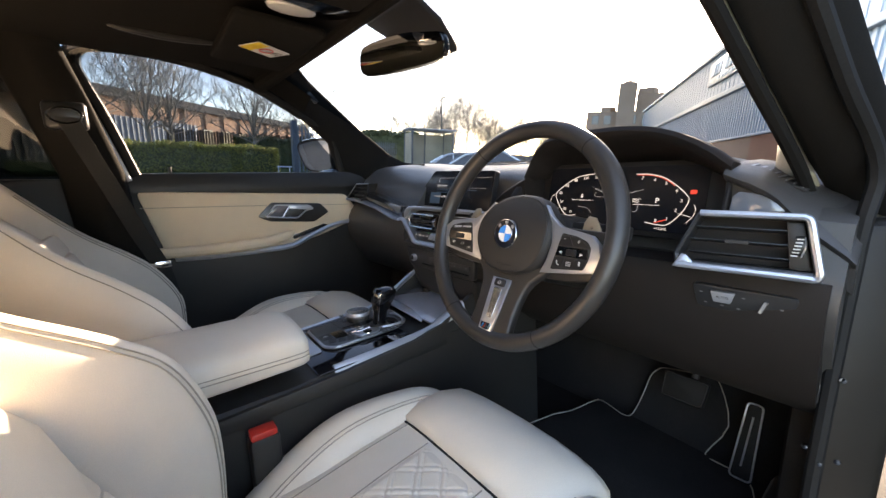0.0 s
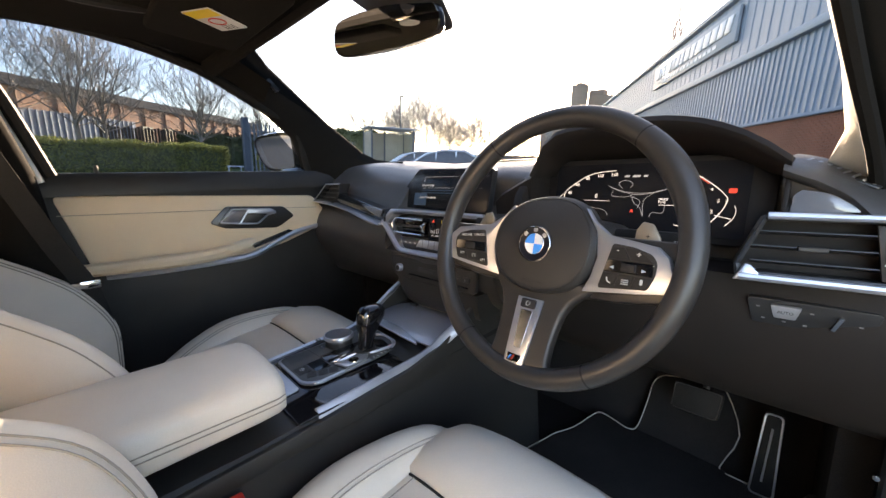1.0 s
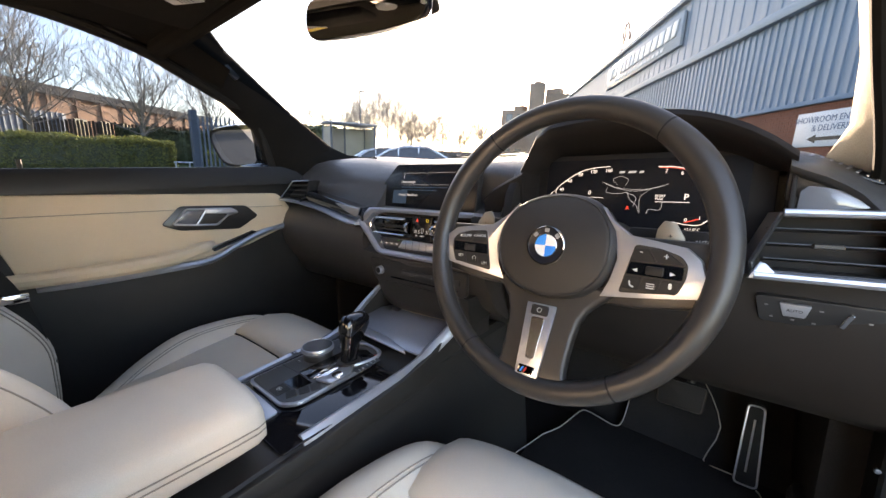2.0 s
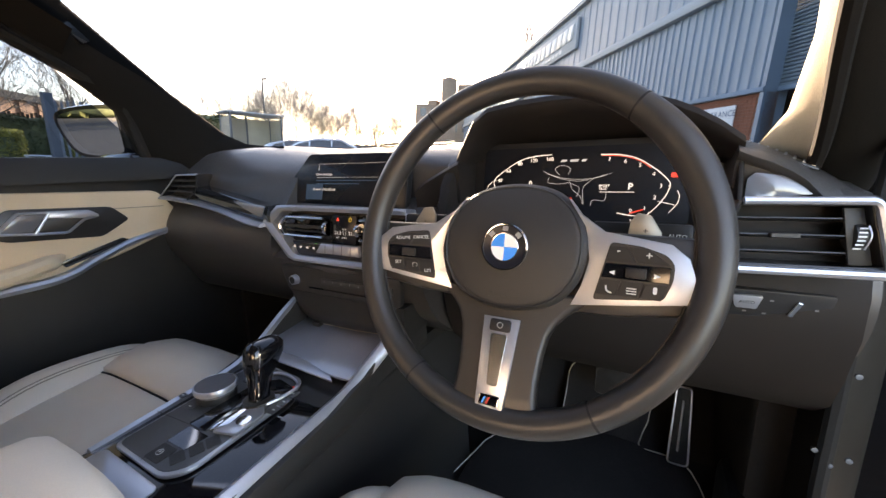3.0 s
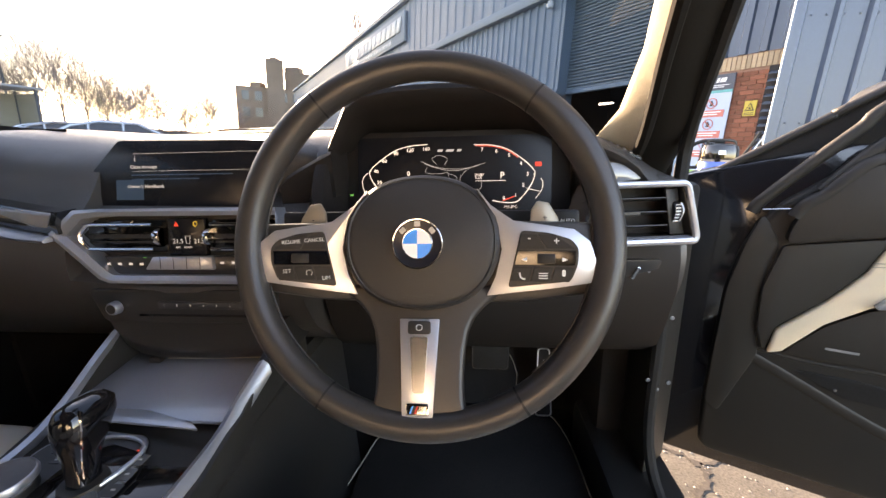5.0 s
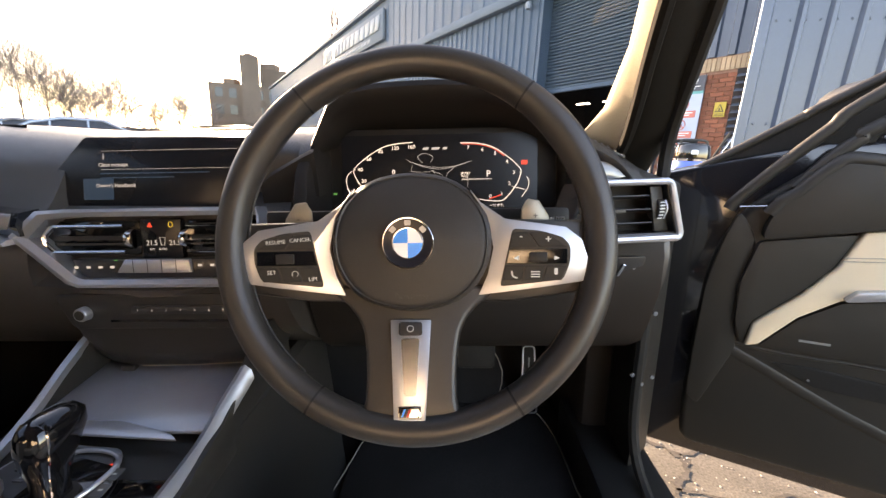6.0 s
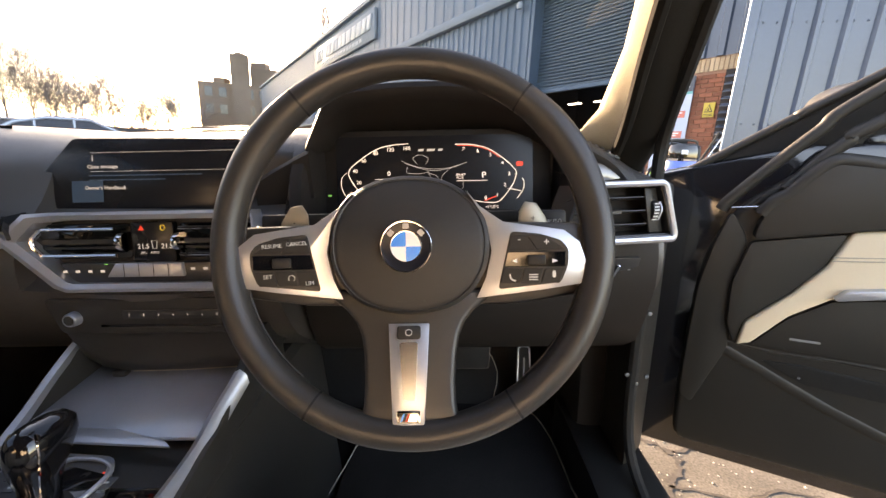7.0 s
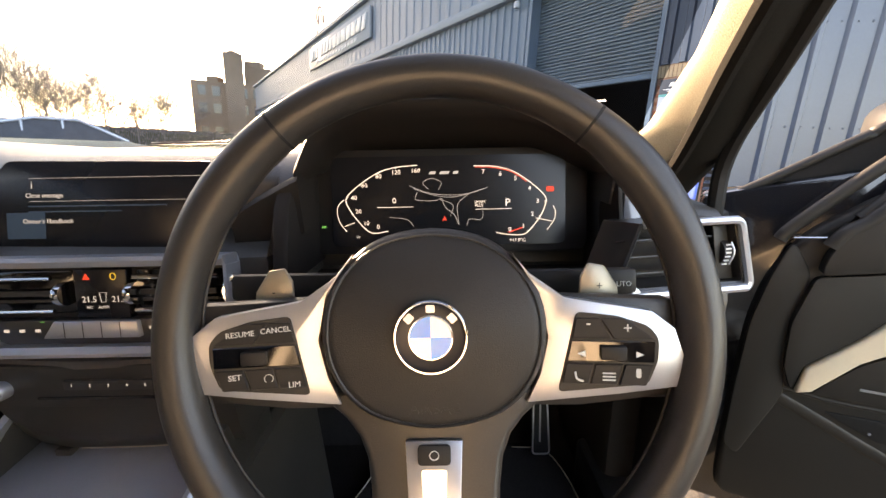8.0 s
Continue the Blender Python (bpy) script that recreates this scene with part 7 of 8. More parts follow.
wsn = thing("warning_sign", wpt(-8.46, 1.9, 0.02), "yellow warning sign on the brick wall", "sign", inside=False)
part("plate", wall_box(-8.55, -8.37, 1.83, 2.07, 0.004, 0.02), YELLOW, wsn)
part("triangle", prism([wpt(-8.53, 1.91, 0.021), wpt(-8.39, 1.91, 0.021), wpt(-8.46, 2.04, 0.021)], WN * 0.004), PLASTIC, wsn)
part("triangle_field", prism([wpt(-8.508, 1.924, 0.026), wpt(-8.412, 1.924, 0.026), wpt(-8.46, 2.015, 0.026)], WN * 0.003), YELLOW, wsn)
part("triangle_mark", prism([wpt(-8.478, 1.932, 0.030), wpt(-8.442, 1.932, 0.030), wpt(-8.46, 1.980, 0.030)], WN * 0.002), PLASTIC, wsn)
for z in (1.845, 1.870):
    part("unreadable_line", wall_box(-8.53, -8.39, z, z + 0.010, 0.02, 0.024), PLASTIC, wsn)
cam_box = thing("wall_lamp", wpt(-3.7, 4.8, 0.2), "small white security camera on the cladding", "camera", inside=False)
part("housing", lathe([(0.001, 0), (0.07, 0.0), (0.09, 0.08), (0.06, 0.16), (0.001, 0.17)], Matrix.Translation(wpt(-3.5, 4.75, 0.16)), 16), WHITE_SIGN, cam_box)

# ---- near bay with deep ribbed cladding ----
N0, ND = Vector((3.55, 4.28, 0)), Vector((0.98, -0.20, 0)).normalized()
NN = Vector((-0.20, -0.98, 0)).normalized()
bay = thing("clad_bay", N0, "projecting bay of slate-blue deep-ribbed cladding", "building", kind="structure", inside=False)
pts = [(-0.06, 0.04), (0.036, 0.04), (0.062, 0.0)]
for i in range(32):
    pts += [(0.273 * i + f, o) for f, o in ((0.281, 0.0), (0.306, 0.04), (0.345, 0.04), (0.370, 0.0))]
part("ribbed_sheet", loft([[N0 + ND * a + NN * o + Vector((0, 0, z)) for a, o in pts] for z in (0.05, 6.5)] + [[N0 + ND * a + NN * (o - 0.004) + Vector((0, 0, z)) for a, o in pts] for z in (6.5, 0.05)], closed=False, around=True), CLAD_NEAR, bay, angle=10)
# thin corner strip in the paler CLAD, the sunlit edge put into its colour
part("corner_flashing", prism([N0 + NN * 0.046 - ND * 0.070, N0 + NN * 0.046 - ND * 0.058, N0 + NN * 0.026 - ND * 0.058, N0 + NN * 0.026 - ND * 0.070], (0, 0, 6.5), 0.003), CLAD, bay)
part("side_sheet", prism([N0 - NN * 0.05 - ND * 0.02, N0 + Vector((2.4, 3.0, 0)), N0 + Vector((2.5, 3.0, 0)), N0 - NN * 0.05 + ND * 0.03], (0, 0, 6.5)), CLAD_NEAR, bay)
screw = lathe([(0.001, 0), (0.016, 0), (0.016, 0.004), (0.009, 0.005), (0.008, 0.012), (0.001, 0.013)], Matrix.Translation(Vector()), 10)
screw_me = finish(screw, "screw", CLAD_NEAR)
for i in range(10):
    for z in (1.48, 2.52, 3.62):
        for k in (0.108, 0.236):
            ob = new("screw", screw_me)
            ob.parent = bay
            ob.matrix_basis = Matrix.Translation(-N0) @ facing(N0 + ND * (k + 0.273 * i) + Vector((0, 0, z)), ND, (0, 0, 1))
# louvre beside the pier
lv = thing("louvre_panel", wpt(-9.0, 0.6, 0.02), "grey slatted louvre beside the brick pier", "louvre", inside=False)
part("louvre_frame", wall_box(-9.55, -8.62, 0.2, 2.58, 0.0, 0.03), DARK_IN, lv)
for i in range(20):
    part("slat", prism([wpt(-9.5, 0.3 + i * 0.115, 0.03), wpt(-8.65, 0.3 + i * 0.115, 0.03), wpt(-8.65, 0.26 + i * 0.115, 0.09), wpt(-9.5, 0.26 + i * 0.115, 0.09)], (0, 0, 0.012)), CLAD_NEAR, lv)

# drum vacuum by the wall
VC = Vector((2.665, 3.608, 0))
vac = thing("drum_vacuum", VC, "blue and black drum vacuum cleaner with a bent handle", "vacuum cleaner", inside=False)
vm = Matrix.Translation(VC) @ Matrix.Diagonal((0.81, 0.81, 1, 1))
part("drum", lathe([(0.001, 0.14), (0.17, 0.14), (0.185, 0.18), (0.190, 1.03), (0.185, 1.04), (0.001, 1.04)], vm, 32), VAC_BLUE, vac, "glossy blue drum")
part("clamp_ring", lathe([(0.186, 1.035), (0.196, 1.037), (0.197, 1.055), (0.186, 1.058)], vm, 32), CHROME, vac, "bright clamp ring")
part("motor_head", lathe([(0.001, 1.05), (0.192, 1.05), (0.194, 1.10), (0.190, 1.15), (0.175, 1.185), (0.14, 1.205), (0.001, 1.21)], vm, 32), GLOSS_BLACK, vac, "black motor head")
part("head_label", box((-0.04, -0.2, 1.10), (0.03, -0.188, 1.14), 0.002, 1, vm @ Matrix.Rotation(radians(-20), 4, "Z")), WHITE_SIGN, vac)
part("carry_grip", tube(catmull([VC + Vector(p) for p in ((-0.12, 0, 1.20), (-0.10, 0, 1.235), (0.10, 0, 1.235), (0.14, 0, 1.20))], 5), 0.012, 8), PLASTIC, vac)
part("handle", tube(catmull([VC + Vector(p) for p in ((0.02, -0.02, 1.225), (-0.16, 0.03, 1.22), (-0.27, 0.08, 1.13), (-0.32, 0.09, 0.98), (-0.30, 0.08, 0.80), (-0.22, 0.05, 0.70))], 6), 0.017, 10), RUBBER, vac, "black hose loop")
part("hose", tube(catmull([VC + Vector(p) for p in ((-0.18, 0.0, 0.98), (-0.26, 0.02, 0.96), (-0.30, 0.02, 0.86), (-0.29, 0.02, 0.6), (-0.2, 0.0, 0.4))], 6), 0.016, 8), RUBBER, vac)
for dx, dy in ((-0.13, -0.13), (0.13, -0.13), (0.13, 0.13), (-0.13, 0.13)):
    part("castor", lathe([(0.001, 0), (0.03, 0), (0.03, 0.14), (0.001, 0.145)], vm @ Matrix.Translation((dx, dy, 0)), 12), RUBBER, vac)
part("wand", tube([VC + Vector((0.20, 0.02, 1.03)), VC + Vector((0.42, 0.14, 1.33))], 0.013, 8), RUBBER, vac)
part("wand", tube([VC + Vector((0.16, -0.04, 0.95)), VC + Vector((0.45, 0.12, 1.30))], 0.009, 8), STEEL, vac)
part("wand_foot", tube([VC + Vector((0.20, 0.02, 1.03)), VC + Vector((0.19, 0.0, 0.5))], 0.013, 8), RUBBER, vac)


def polar(azimuth, d, z=0.0):
    """A point d metres from the driver's eye at that azimuth (degrees, from ahead to the right)."""
    a = radians(azimuth)
    return Vector((0.5 + d * math.sin(a), -0.4 + d * math.cos(a), z))


# ---- bare trees ----
def bare_tree(base, height, spread, seed, mat, label, levels=4, trunk=0.16, group="bare trees", thin=0.008, few=(4, 6), spreading=False, reach=1.0):
    rng = random.Random(seed)
    t = thing("bare_tree", base, label, "tree", group, inside=False)
    limbs, twigs = [], []

    def grow(p, d, length, r, level):
        n = 3 if level > 1 else 4
        path, q, dd = [p], p, d.copy()
        for _ in range(n):
            dd = (dd + Vector((rng.uniform(-1, 1), rng.uniform(-1, 1), rng.uniform(-0.45, 0.6))) * 0.15).normalized()
            q = q + dd * length / n
            path.append(q)
        (limbs if level < 2 else twigs).append((path, r))
        if level < levels:
            kids = rng.randint(*few) if level else rng.randint(7, 9)
            for i in range(kids):
                f = 0.22 + 0.78 * (i + rng.random() * 0.6) / kids
                at = path[min(int(f * n), n - 1)].lerp(path[min(int(f * n) + 1, n)], (f * n) % 1 if f < 1 else 0)
                a = rng.uniform(0, 2 * math.pi)
                side = Vector((math.cos(a), math.sin(a), 0))
                nd = (dd * rng.uniform(0.6, 1.0) + side * rng.uniform(0.4, 0.8) * spread + Vector((0, 0, 0.04 if spreading else 0.25))).normalized()
                grow(at, nd, length * rng.uniform(0.5, 0.7), r * 0.5, level + 1)

    if spreading:
        base_v, top = Vector(base), Vector(base) + Vector((rng.uniform(-0.1, 0.1), rng.uniform(-0.1, 0.1), height * 0.36))
        limbs.append(([base_v, base_v.lerp(top, 0.5) + Vector((0.04, 0.03, 0)), top, top + Vector((0.05, 0, height * 0.2))], trunk))
        for i in range(13):
            a = 2.4 * i + rng.uniform(-0.3, 0.3)
            tilt = (1.25 - 1.1 * i / 12) * reach + rng.uniform(-0.12, 0.12)
            grow(base_v.lerp(top, 0.72 + 0.28 * i / 12), Vector((math.cos(a) * math.sin(tilt), math.sin(a) * math.sin(tilt), math.cos(tilt))), height * rng.uniform(0.36, 0.50), trunk * rng.uniform(0.24, 0.34), 1)
    else:
        grow(Vector(base), Vector((0, 0, 1)), height * 0.42, trunk, 0)
    part("trunk", join(*[tube(p, [r * (1 - 0.55 * i / (len(p) - 1)) for i in range(len(p))], 7) for p, r in limbs]), mat, t)
    bm = bmesh.new()
    for p, r in twigs:
        rings = []
        for i, q in enumerate(p):
            w = max(r * (1 - 0.7 * i / (len(p) - 1)), thin)
            rings.append([bm.verts.new(q + Vector(o) * w) for o in ((1, 0, 0), (-0.5, 0.87, 0), (-0.5, -0.87, 0))])
        for a, b in zip(rings, rings[1:]):
            for j in range(3):
                bm.faces.new((a[j], a[(j + 1) % 3], b[(j + 1) % 3], b[j]))
    part("crown", bm, mat, t)
    return t


for a, d, h, k in ((-88.3, 27, 8.2, 3), (-86.2, 28, 7.6, 8), (-77.2, 27, 6.4, 5), (-70.5, 32, 6.5, 6), (-94.5, 27, 8.0, 9)):
    bare_tree(polar(a, d), h, 0.85, k, BARK, "bare spreading tree behind the hedge", 4, 0.14, thin=0.008, few=(4, 5), spreading=True)
for i, (a, d, h) in enumerate(((-53.4, 46, 9.0), (-51.6, 45, 10.6), (-49.9, 46, 12.0), (-48.3, 44, 11.0), (-46.4, 46, 10.4), (-44.8, 45, 8.2))):
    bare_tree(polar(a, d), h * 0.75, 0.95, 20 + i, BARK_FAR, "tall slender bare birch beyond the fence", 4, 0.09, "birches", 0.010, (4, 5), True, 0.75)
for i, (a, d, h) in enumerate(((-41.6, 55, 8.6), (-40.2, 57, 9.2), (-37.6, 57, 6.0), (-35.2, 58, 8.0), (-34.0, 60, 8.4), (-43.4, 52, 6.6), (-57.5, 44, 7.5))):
    bare_tree(polar(a, d), h * 0.9, 0.8, 40 + i, BARK_FAR, "distant bare tree, paled for haze", 4, 0.09, "distant trees", 0.012, (4, 5), True)


# ---- hedge and shrubs ----
def leafy(name, centre, size, count, leaf, mat, label, seed, category="hedge"):
    """A clipped mass: a dark core and many small leaves over it."""
    rng = random.Random(seed)
    t = thing(name, centre, label, category, inside=False)
    cx, cy, cz = centre
    a, (lx, ly, lz) = math.atan2(cy, cx) + math.pi / 2, size
    m = Matrix.Translation(centre) @ Matrix.Rotation(a, 4, "Z")
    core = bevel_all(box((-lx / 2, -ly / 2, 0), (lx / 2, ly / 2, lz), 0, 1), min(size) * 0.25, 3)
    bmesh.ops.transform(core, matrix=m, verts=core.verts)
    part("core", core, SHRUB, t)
    verts, faces = [], []
    for _ in range(count):
        f = rng.random()
        p = Vector((rng.uniform(-0.5, 0.5) * lx, rng.uniform(-0.5, 0.5) * ly, rng.uniform(0.02, 1.0) * lz))
        if f < 0.45:
            p.z = lz * (1 - 0.1 * (2 * p.y / ly) ** 2) + rng.gauss(0, 0.05) + 0.05 * math.sin(2.3 * p.x) + 0.04 * math.sin(5.1 * p.x + 1.0)
        elif f < 0.9:
            p.y = math.copysign(ly / 2 + rng.gauss(0, 0.05), -1 if rng.random() < 0.5 else 1)
        else:
            p.x = math.copysign(lx / 2 + rng.gauss(0, 0.05), p.x)
        u = Vector((rng.gauss(0, 1), rng.gauss(0, 1), rng.gauss(0, 1))).normalized() * leaf
        v = u.orthogonal().normalized() * leaf * 0.6
        i = len(verts)
        verts += [m @ (p - u), m @ (p + v), m @ (p + u), m @ (p - v)]
        faces.append((i, i + 1, i + 2, i + 3))
    me = bpy.data.meshes.new("leaves")
    me.from_pydata([v - Vector(centre) for v in verts], [], faces)
    me.materials.append(mat)
    ob = new("leaves", me)
    ob.parent = t
    tagged(ob, kind="stuff")
    return t


leafy("clipped_hedge", tuple(polar(-83.6, 22)), (6.9, 1.6, 1.42), 26000, 0.05, HEDGE, "clipped green hedge with sunlit top", 1)
leafy("clipped_hedge", tuple(polar(-68.4, 26)), (2.4, 1.4, 0.95), 5000, 0.05, HEDGE, "clipped green hedge with sunlit top", 2)
leafy("shrub", tuple(polar(-74.5, 30)), (5.0, 2.5, 2.2), 6000, 0.08, SHRUB, "dark evergreen shrubs behind the hedge", 3, "shrub")
leafy("shrub", tuple(polar(-68.0, 30)), (5.0, 2.5, 2.0), 5000, 0.08, SHRUB, "dark evergreen shrubs behind the hedge", 4, "shrub")
leafy("shrub", tuple(polar(-59.5, 28)), (4.0, 2.5, 2.9), 5000, 0.09, SHRUB, "dark evergreen shrubs behind the hedge", 5, "shrub")
# added out of view behind the car, tall enough to fill the mirror's reflection
leafy("boundary_hedge", tuple(polar(-140, 34)), (70.0, 2.0, 6.0), 9000, 0.25, HEDGE, "unseen tall hedge added behind the car for the mirror", 8)
leafy("shrub", tuple(polar(-40.0, 60)), (60.0, 3.0, 2.3), 9000, 0.20, BARK_FAR, "line of far bushes beyond the fence, paled for haze", 6, "shrub")
single("verge", thicken(grid(lambda u, v: polar(-100 + 36 * u, 21 + 12 * v, 0.06 + 0.1 * v), 10, 4), 0.1), GRASS, (0, 0, 0), "grass verge behind the hedge", "grass", kind="structure", inside=False)

# ---- brick works across the road ----
def far_block(name, a0, a1, d, z0, z1, depth, mat, label, kind=""):
    d0, d1 = d if isinstance(d, tuple) else (d, d)
    p, q = polar(a0, d0), polar(a1, d1)
    n = Vector((p.y - q.y, q.x - p.x, 0)).normalized() * depth
    t = thing(name, p, label, "building", kind=kind, inside=False)
    part("wall", prism([p + Vector((0, 0, z0)), q + Vector((0, 0, z0)), q + n + Vector((0, 0, z0)), p + n + Vector((0, 0, z0))], (0, 0, z1 - z0)), mat, t)
    return t, p, q, n


works, p0, p1, nn = far_block("brick_works", -109, -70.6, (31.7, 66), 0, 5.0, 12, BRICK_FAR, "long low orange brick works with a dark roof")
part("roof", prism([p0 + Vector((0, 0, 5.0)) - nn * 0.03, p1 + Vector((0, 0, 5.0)) - nn * 0.03, p1 + nn + Vector((0, 0, 5.0)), p0 + nn + Vector((0, 0, 5.0))], (0, 0, 0.7)), ROOF_FAR, works)
wv = (p1 - p0)
for i in range(16):
    f = 0.03 + i * 0.06
    a = p0.lerp(p1, f) - nn * 0.004
    part("pier", prism([a, a + wv.normalized() * 0.5, a + wv.normalized() * 0.5 - nn * 0.008, a - nn * 0.008], (0, 0, 5.0)), BRICK_FAR, works)
for i in range(10):
    a = p0.lerp(p1, 0.38 + i * 0.06) - nn * 0.005
    b = a + wv.normalized() * 1.3
    wdw = part("window", prism([a + Vector((0, 0, 1.6)), b + Vector((0, 0, 1.6)), b + Vector((0, 0, 3.4)), a + Vector((0, 0, 3.4))], -nn * 0.01), CAR_GLASS, works)
    part("sill", prism([a + Vector((0, 0, 1.5)), b + Vector((0, 0, 1.5)), b + Vector((0, 0, 1.6)), a + Vector((0, 0, 1.6))], -nn * 0.02), MORTAR, works)
a, b = p0.lerp(p1, 0.05) - nn * 0.06, p0.lerp(p1, 0.46) - nn * 0.06
part("clad_front", prism([a, b, b + Vector((0, 0, 3.6)), a + Vector((0, 0, 3.6))], -nn * 0.02), PALE_CLAD, works, "pale clad lower front")
for i in range(40):
    c = a.lerp(b, i / 40)
    part("clad_rib", prism([c - nn * 0.02, c - nn * 0.02 + wv.normalized() * 0.12, c - nn * 0.026 + wv.normalized() * 0.12, c - nn * 0.026], (0, 0, 3.6)), PALE_CLAD, works)

# timber fence behind the hedge
fence = thing("timber_fence", polar(-84, 33), "dark close-boarded timber fence", "fence", inside=False)
for i in range(54):
    c, d = polar(-86.5 + i * 0.30, 33), polar(-86.26 + i * 0.30, 33)
    n = Vector((c.x, c.y, 0)).normalized() * 0.03
    part("board", prism([c, d, d + n, c + n], (0, 0, 2.55 + 0.05 * (i % 3))), TIMBER, fence)


def palisade(name, q0, q1, h, label):
    """A steel palisade run of pales on two rails."""
    t = thing(name, q0, label, "fence", inside=False)
    d = (q1 - q0)
    L = d.length
    d = d.normalized()
    n = Vector((-d.y, d.x, 0)) * 0.03
    for z in (0.35, h - 0.35):
        part("rail", prism([q0 + Vector((0, 0, z)), q1 + Vector((0, 0, z)), q1 + n + Vector((0, 0, z)), q0 + n + Vector((0, 0, z))], (0, 0, 0.05)), PALISADE, t)
    k = 0.0
    while k < L:
        c = q0 + d * k - n * 0.6
        part("pale", loft([[c, c + d * 0.035 - n * 0.3, c + d * 0.07], [c + Vector((0, 0, h - 0.1)), c + d * 0.035 - n * 0.3 + Vector((0, 0, h - 0.1)), c + d * 0.07 + Vector((0, 0, h - 0.1))], [c + d * 0.03 + Vector((0, 0, h)), c + d * 0.035 - n * 0.2 + Vector((0, 0, h + 0.03)), c + d * 0.04 + Vector((0, 0, h))]]), PALISADE, t)
        k += 0.15
    return t


g0, g1 = polar(-72.2, 16.6), polar(-64.5, 15.6)
pg = palisade("palisade_gate", g0, g1, 2.25, "grey steel palisade gate")
part("gate_post", box((-0.11, -0.11, 0), (0.11, 0.11, 2.42), 0.01, 1, Matrix.Translation(g0)), PALISADE, pg, "square grey gate post")
palisade("palisade_fence", polar(-49, 40), polar(-28, 46), 2.1, "distant grey palisade fence")
palisade("palisade_fence", polar(-64, 26), polar(-57, 27), 2.2, "grey palisade fence by the shelter")
rl = thing("kerb_rail", polar(-75, 20), "low white metal rail beside the pavement", "rail", inside=False)
part("rail_tube", tube([polar(-74.6, 20, 0.55), polar(-71.5, 20, 0.55)], 0.03, 8), WHITE_SIGN, rl)
for a in (-74.4, -73.0, -71.7):
    part("post", tube([polar(a, 20, 0), polar(a, 20, 0.55)], 0.03, 8), WHITE_SIGN, rl)

# ---- bus shelter ----
bs = thing("bus_shelter", polar(-54, 19), "glazed bus shelter with a flat pale roof", "bus shelter", inside=False)
c0, c1 = polar(-57.0, 19), polar(-51.4, 19.6)
dd = (c1 - c0).normalized()
pn = Vector((dd.y, -dd.x, 0)) * 1.3
FROST = material("frosted_shelter_panel", (0.50, 0.47, 0.38), 0.4, vary=0.15, vary_size=2, coat=0.3)
part("roof", prism([c0 - dd * 0.15 + Vector((0, 0, 2.42)), c1 + dd * 0.15 + Vector((0, 0, 2.42)), c1 + dd * 0.15 + pn * 1.1 + Vector((0, 0, 2.42)), c0 - dd * 0.15 + pn * 1.1 + Vector((0, 0, 2.42))], (0, 0, 0.07), 0.02), GREY_SIGN, bs)
for q in (c0, c1, c0 + pn, c1 + pn, (c0 + c1) / 2):
    part("post", box((-0.035, -0.035, 0), (0.035, 0.035, 2.42), 0.005, 1, Matrix.Translation(q)), PALISADE, bs)
for q0, q1 in ((c0, (c0 + c1) / 2), ((c0 + c1) / 2, c1), (c0, c0 + pn), (c1, c1 + pn)):
    part("pane", prism([q0 + Vector((0, 0, 0.25)), q1 + Vector((0, 0, 0.25)), q1 + Vector((0, 0, 2.3)), q0 + Vector((0, 0, 2.3))], Vector((0.012, 0.012, 0))), FROST, bs)

# ---- street lamp, mast, far block ----
sl = thing("street_lamp", polar(-51.9, 35), "tall slim street lamp", "street lamp", inside=False)
part("column", tube([polar(-51.9, 35, 0), polar(-51.9, 35, 6.4)], [0.075, 0.05], 8), LAMP_POST, sl)
part("lantern", box((-0.05, -0.09, 6.36), (0.50, 0.09, 6.46), 0.03, 2, Matrix.Translation(polar(-51.9, 35))), LAMP_POST, sl)
ms = thing("lattice_mast", polar(-17, 62), "red-and-grey lattice radio mast", "mast", inside=False)
mc = polar(-17, 62, 2.4)
for s1, s2 in ((-1, -1), (1, -1), (1, 1), (-1, 1)):
    part("leg", tube([mc + Vector((s1 * 1.25, s2 * 1.25, -2.4)), mc + Vector((s1 * 0.22, s2 * 0.22, 17.5))], 0.055, 5), MAST, ms)
for i in range(14):
    z = 1.25 * i
    w, w2 = 1.13 - 0.065 * i, 1.13 - 0.065 * (i + 1)
    for s1, s2 in (((-1, -1), (1, -1)), ((1, -1), (1, 1)), ((1, 1), (-1, 1)), ((-1, 1), (-1, -1))):
        part("brace", tube([mc + Vector((s1[0] * w, s1[1] * w, z)), mc + Vector((s2[0] * w2, s2[1] * w2, z + 1.25))], 0.035, 4), MAST, ms)
        part("girt", tube([mc + Vector((s1[0] * w, s1[1] * w, z)), mc + Vector((s2[0] * w, s2[1] * w, z))], 0.04, 4), MAST, ms)
for z, w in ((15.4, 0.55), (13.2, 0.62)):
    for a in (0, 120, 240):
        c = mc + Vector((math.cos(radians(a)) * w, math.sin(radians(a)) * w, z))
        part("antenna", box((-0.09, -0.09, 0), (0.09, 0.09, 1.1), 0.03, 1, Matrix.Translation(c)), MAST, ms)
part("spike", tube([mc + Vector((0, 0, 17.3)), mc + Vector((0, 0, 20.2))], 0.09, 5), MAST, ms)
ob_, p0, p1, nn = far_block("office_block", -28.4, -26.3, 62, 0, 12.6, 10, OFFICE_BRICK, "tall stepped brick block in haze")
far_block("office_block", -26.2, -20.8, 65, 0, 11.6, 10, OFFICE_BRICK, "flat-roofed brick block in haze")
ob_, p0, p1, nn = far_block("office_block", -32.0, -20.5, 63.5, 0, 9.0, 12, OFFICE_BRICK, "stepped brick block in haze")
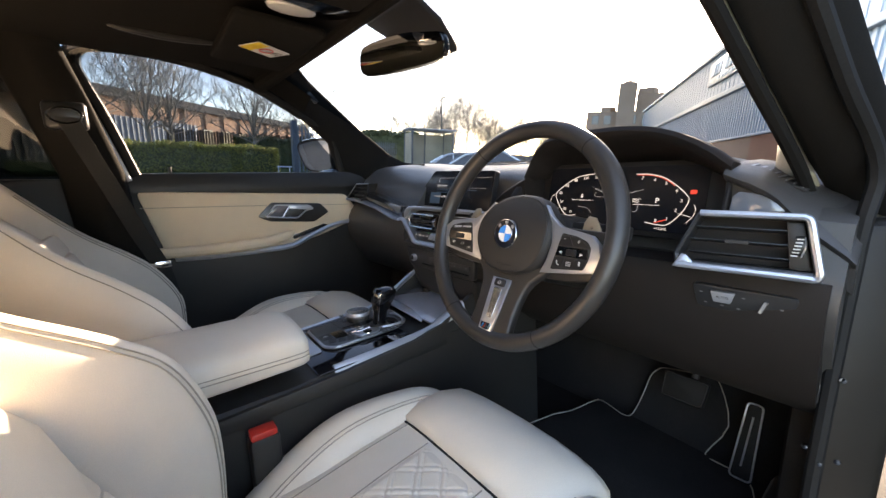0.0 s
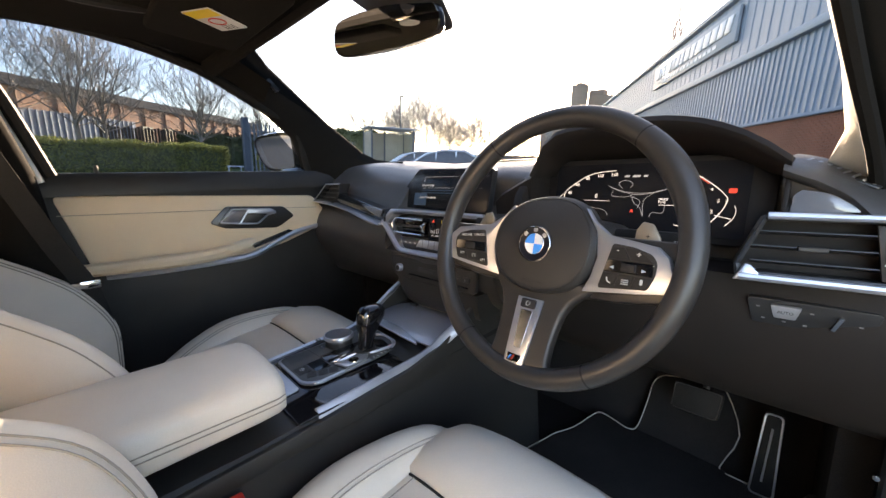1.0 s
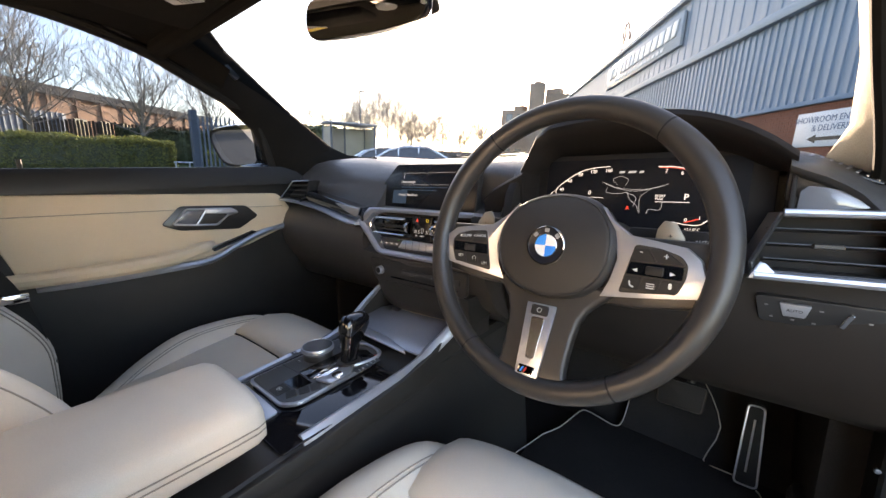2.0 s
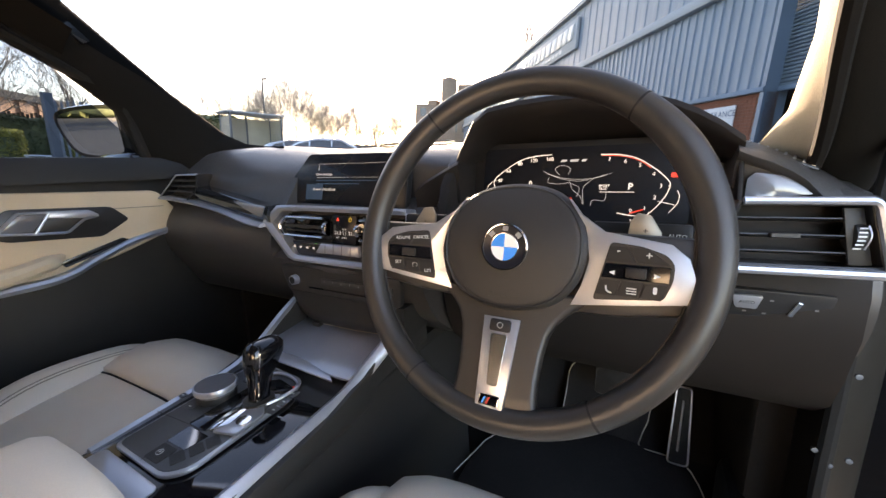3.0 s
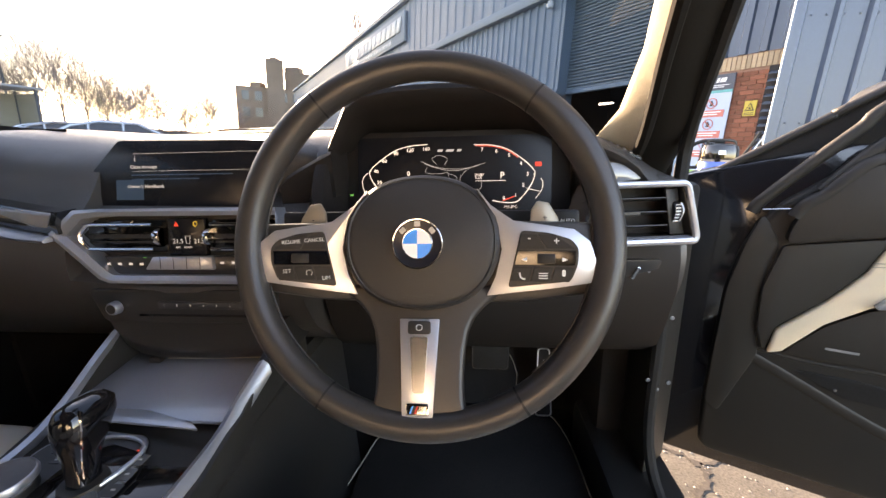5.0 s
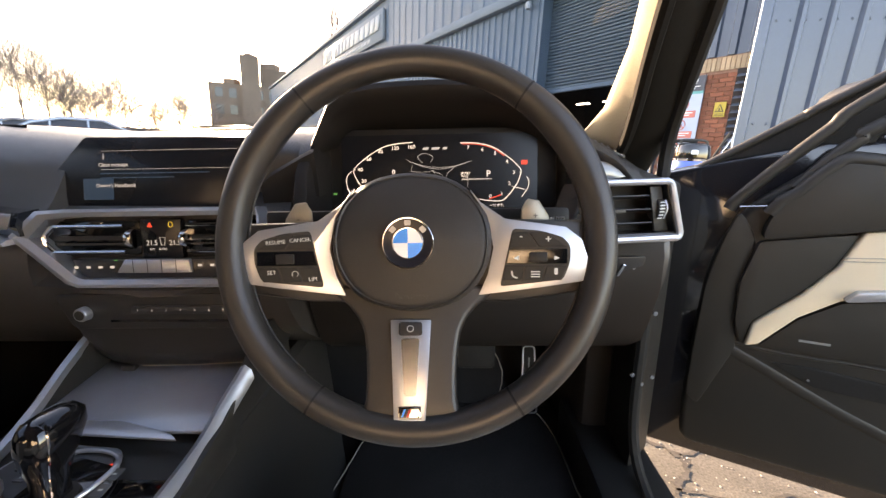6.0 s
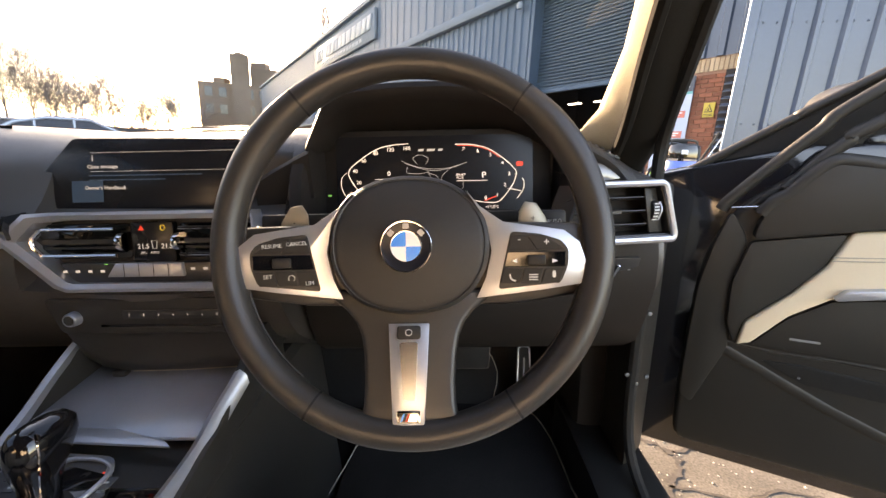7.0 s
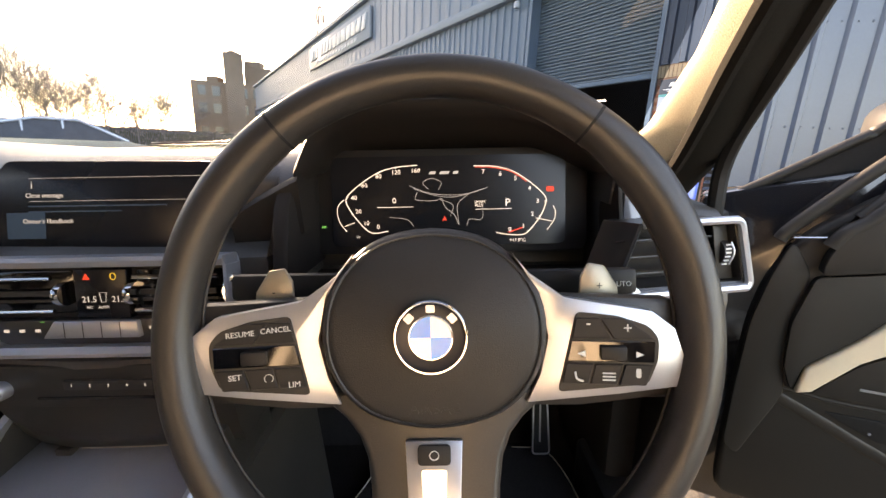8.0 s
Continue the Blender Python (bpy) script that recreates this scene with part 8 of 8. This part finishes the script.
for i in range(7):
    a = p0.lerp(p1, 0.06 + 0.13 * i) - nn * 0.002
    b = a + (p1 - p0).normalized() * 0.9
    for z in (2.0, 5.0, 7.2):
        part("window", prism([a + Vector((0, 0, z)), b + Vector((0, 0, z)), b + Vector((0, 0, z + 1.2)), a + Vector((0, 0, z + 1.2))], -nn * 0.006), CAR_GLASS, ob_)

for a, d, z, w, h in ((-25.0, 66.5, 11.6, 2.2, 0.9), (-29.4, 66, 9.0, 1.6, 0.9), (-27.2, 64, 12.6, 0.9, 0.5)):
    part("roof_plant", box((-w / 2, -0.8, z), (w / 2, 0.8, z + h), 0.04, 1, Matrix.Translation(polar(a, d))), OFFICE_BRICK, ob_)
for a in (-23.4, -25.0):
    part("roof_aerial", tube([polar(a, 66, 11.6), polar(a, 66, 13.8)], 0.05, 5), MAST, ob_)


# ---- parked cars ----
def parked_car(p, heading, paint, label):
    t = thing("parked_car", p, label, "car", "parked cars", inside=False)
    m = Matrix.Translation(p) @ Matrix.Rotation(radians(heading), 4, "Z")
    lower = [(-2.1, 0.28), (-2.2, 0.5), (-2.15, 0.85), (-1.6, 0.95), (1.2, 0.98), (1.9, 0.85), (2.2, 0.6), (2.1, 0.28)]
    part("body", loft([[m @ Vector((x * k, w, z)) for x, z in lower] for w, k in ((-0.88, 0.95), (-0.90, 1.0), (0.90, 1.0), (0.88, 0.95))]), paint, t, angle=40)
    roof_p = [(-1.6, 0.95), (-1.05, 1.30), (-0.5, 1.44), (0.3, 1.44), (1.2, 0.97)]
    part("windows", loft([[m @ Vector((x, w * (1 - 0.22 * (z - 0.95) / 0.5), z)) for x, z in roof_p] for w in (-0.84, 0.84)]), CAR_GLASS, t)
    part("roof", loft([[m @ Vector((x, w, z + 0.012)) for x, z in ((-1.0, 1.32), (-0.5, 1.44), (0.3, 1.44), (0.55, 1.33), (0.3, 1.41), (-0.5, 1.41))] for w in (-0.66, 0.66)]), paint, t)
    for s in (-1, 1):
        side_line = [m @ Vector((x, s * 0.85 * (1 - 0.22 * (z - 0.95) / 0.5), z + 0.01)) for x, z in roof_p]
        part("cant_rail", tube(side_line, 0.045, 8), paint, t)
        for f in (1.6, 2.6):
            k = int(f)
            top = side_line[k].lerp(side_line[k + 1], f - k)
            part("door_pillar", tube([top, Vector((top.x, top.y, 0.95)) + (m.to_3x3() @ Vector((0, s * 0.09, 0)))], 0.035, 6), paint, t)
    for x in (-1.35, 1.35):
        for s in (-1, 1):
            w = part("wheel", lathe([(0.001, -0.1), (0.29, -0.1), (0.32, -0.06), (0.32, 0.06), (0.29, 0.1), (0.001, 0.1)], m @ Matrix.Translation((x, s * 0.82, 0.32)) @ pose(0, 0, 0, 90, 0, 0), 20), RUBBER, t)
    return t


parked_car(polar(-43.5, 14.5), 40, CAR_SILVER, "silver parked hatchback facing the fence")
parked_car(polar(-48.0, 18), 60, CAR_SILVER, "silver parked hatchback beyond the bonnet")

# ---- bricks of the plinth and pier, nearest as pieces ----
brick_me = finish(bevel_all(box((0.0, 0.0, 0.0), (0.215, 0.10, 0.065)), 0.004, 1), "brick", BRICK)
WM3 = Matrix(((WD.x, -WN.x, 0, 0), (WD.y, -WN.y, 0, 0), (0, 0, 1, 0), (0, 0, 0, 1)))


def lay_bricks(k0, k1, z0, z1, parent, limit):
    n, rowi, z = 0, 0, z0
    while z < z1 - 0.06:
        k = k0 + (0.1125 if rowi % 2 else 0.0)
        while k + 0.215 <= k1 and n < limit:
            ob = new("brick", brick_me)
            ob.parent = parent
            ob.matrix_basis = Matrix.Translation(-BASE[parent.name]) @ Matrix.Translation(wpt(k, z, -0.012 + 0.012)) @ WM3
            k += 0.225
            n += 1
        z += 0.075
        rowi += 1


buff_me = finish(bevel_all(box((0.0, 0.0, 0.0), (0.065, 0.05, 0.215)), 0.004, 1), "brick", BUFF)
for i in range(24):
    ob = new("brick", buff_me)
    ob.parent = wh
    ob.matrix_basis = Matrix.Translation(-W0) @ Matrix.Translation(wpt(-9.15 + 0.075 * i, BR_Z - 0.108, 0.004)) @ WM3
lay_bricks(-8.80, DK0 - 0.1, 0.60, BR_Z - 0.12, wh, 290)
z, rowi = 0.6, 0
vs, fs = [], []
while z < BR_Z - 0.12:
    k = DK1 + 0.1 + (0.1125 if rowi % 2 else 0.0)
    while k < 9.0:
        i = len(vs)
        vs += [wpt(k, z, -0.02), wpt(k + 0.215, z, -0.02), wpt(k + 0.215, z + 0.065, -0.02), wpt(k, z + 0.065, -0.02), wpt(k, z, 0), wpt(k + 0.215, z, 0), wpt(k + 0.215, z + 0.065, 0), wpt(k, z + 0.065, 0)]
        fs += [(i + 4, i + 5, i + 6, i + 7), (i, i + 1, i + 5, i + 4), (i + 1, i + 2, i + 6, i + 5), (i + 2, i + 3, i + 7, i + 6), (i + 3, i, i + 4, i + 7)]
        k += 0.225
    z += 0.075
    rowi += 1
me = bpy.data.meshes.new("plinth_bricks")
me.from_pydata([v - W0 for v in vs], [], fs)
me.materials.append(BRICK)
pb = new("plinth_bricks", me)
pb.parent = wh
tagged(pb, "red brick plinth courses", kind="stuff")
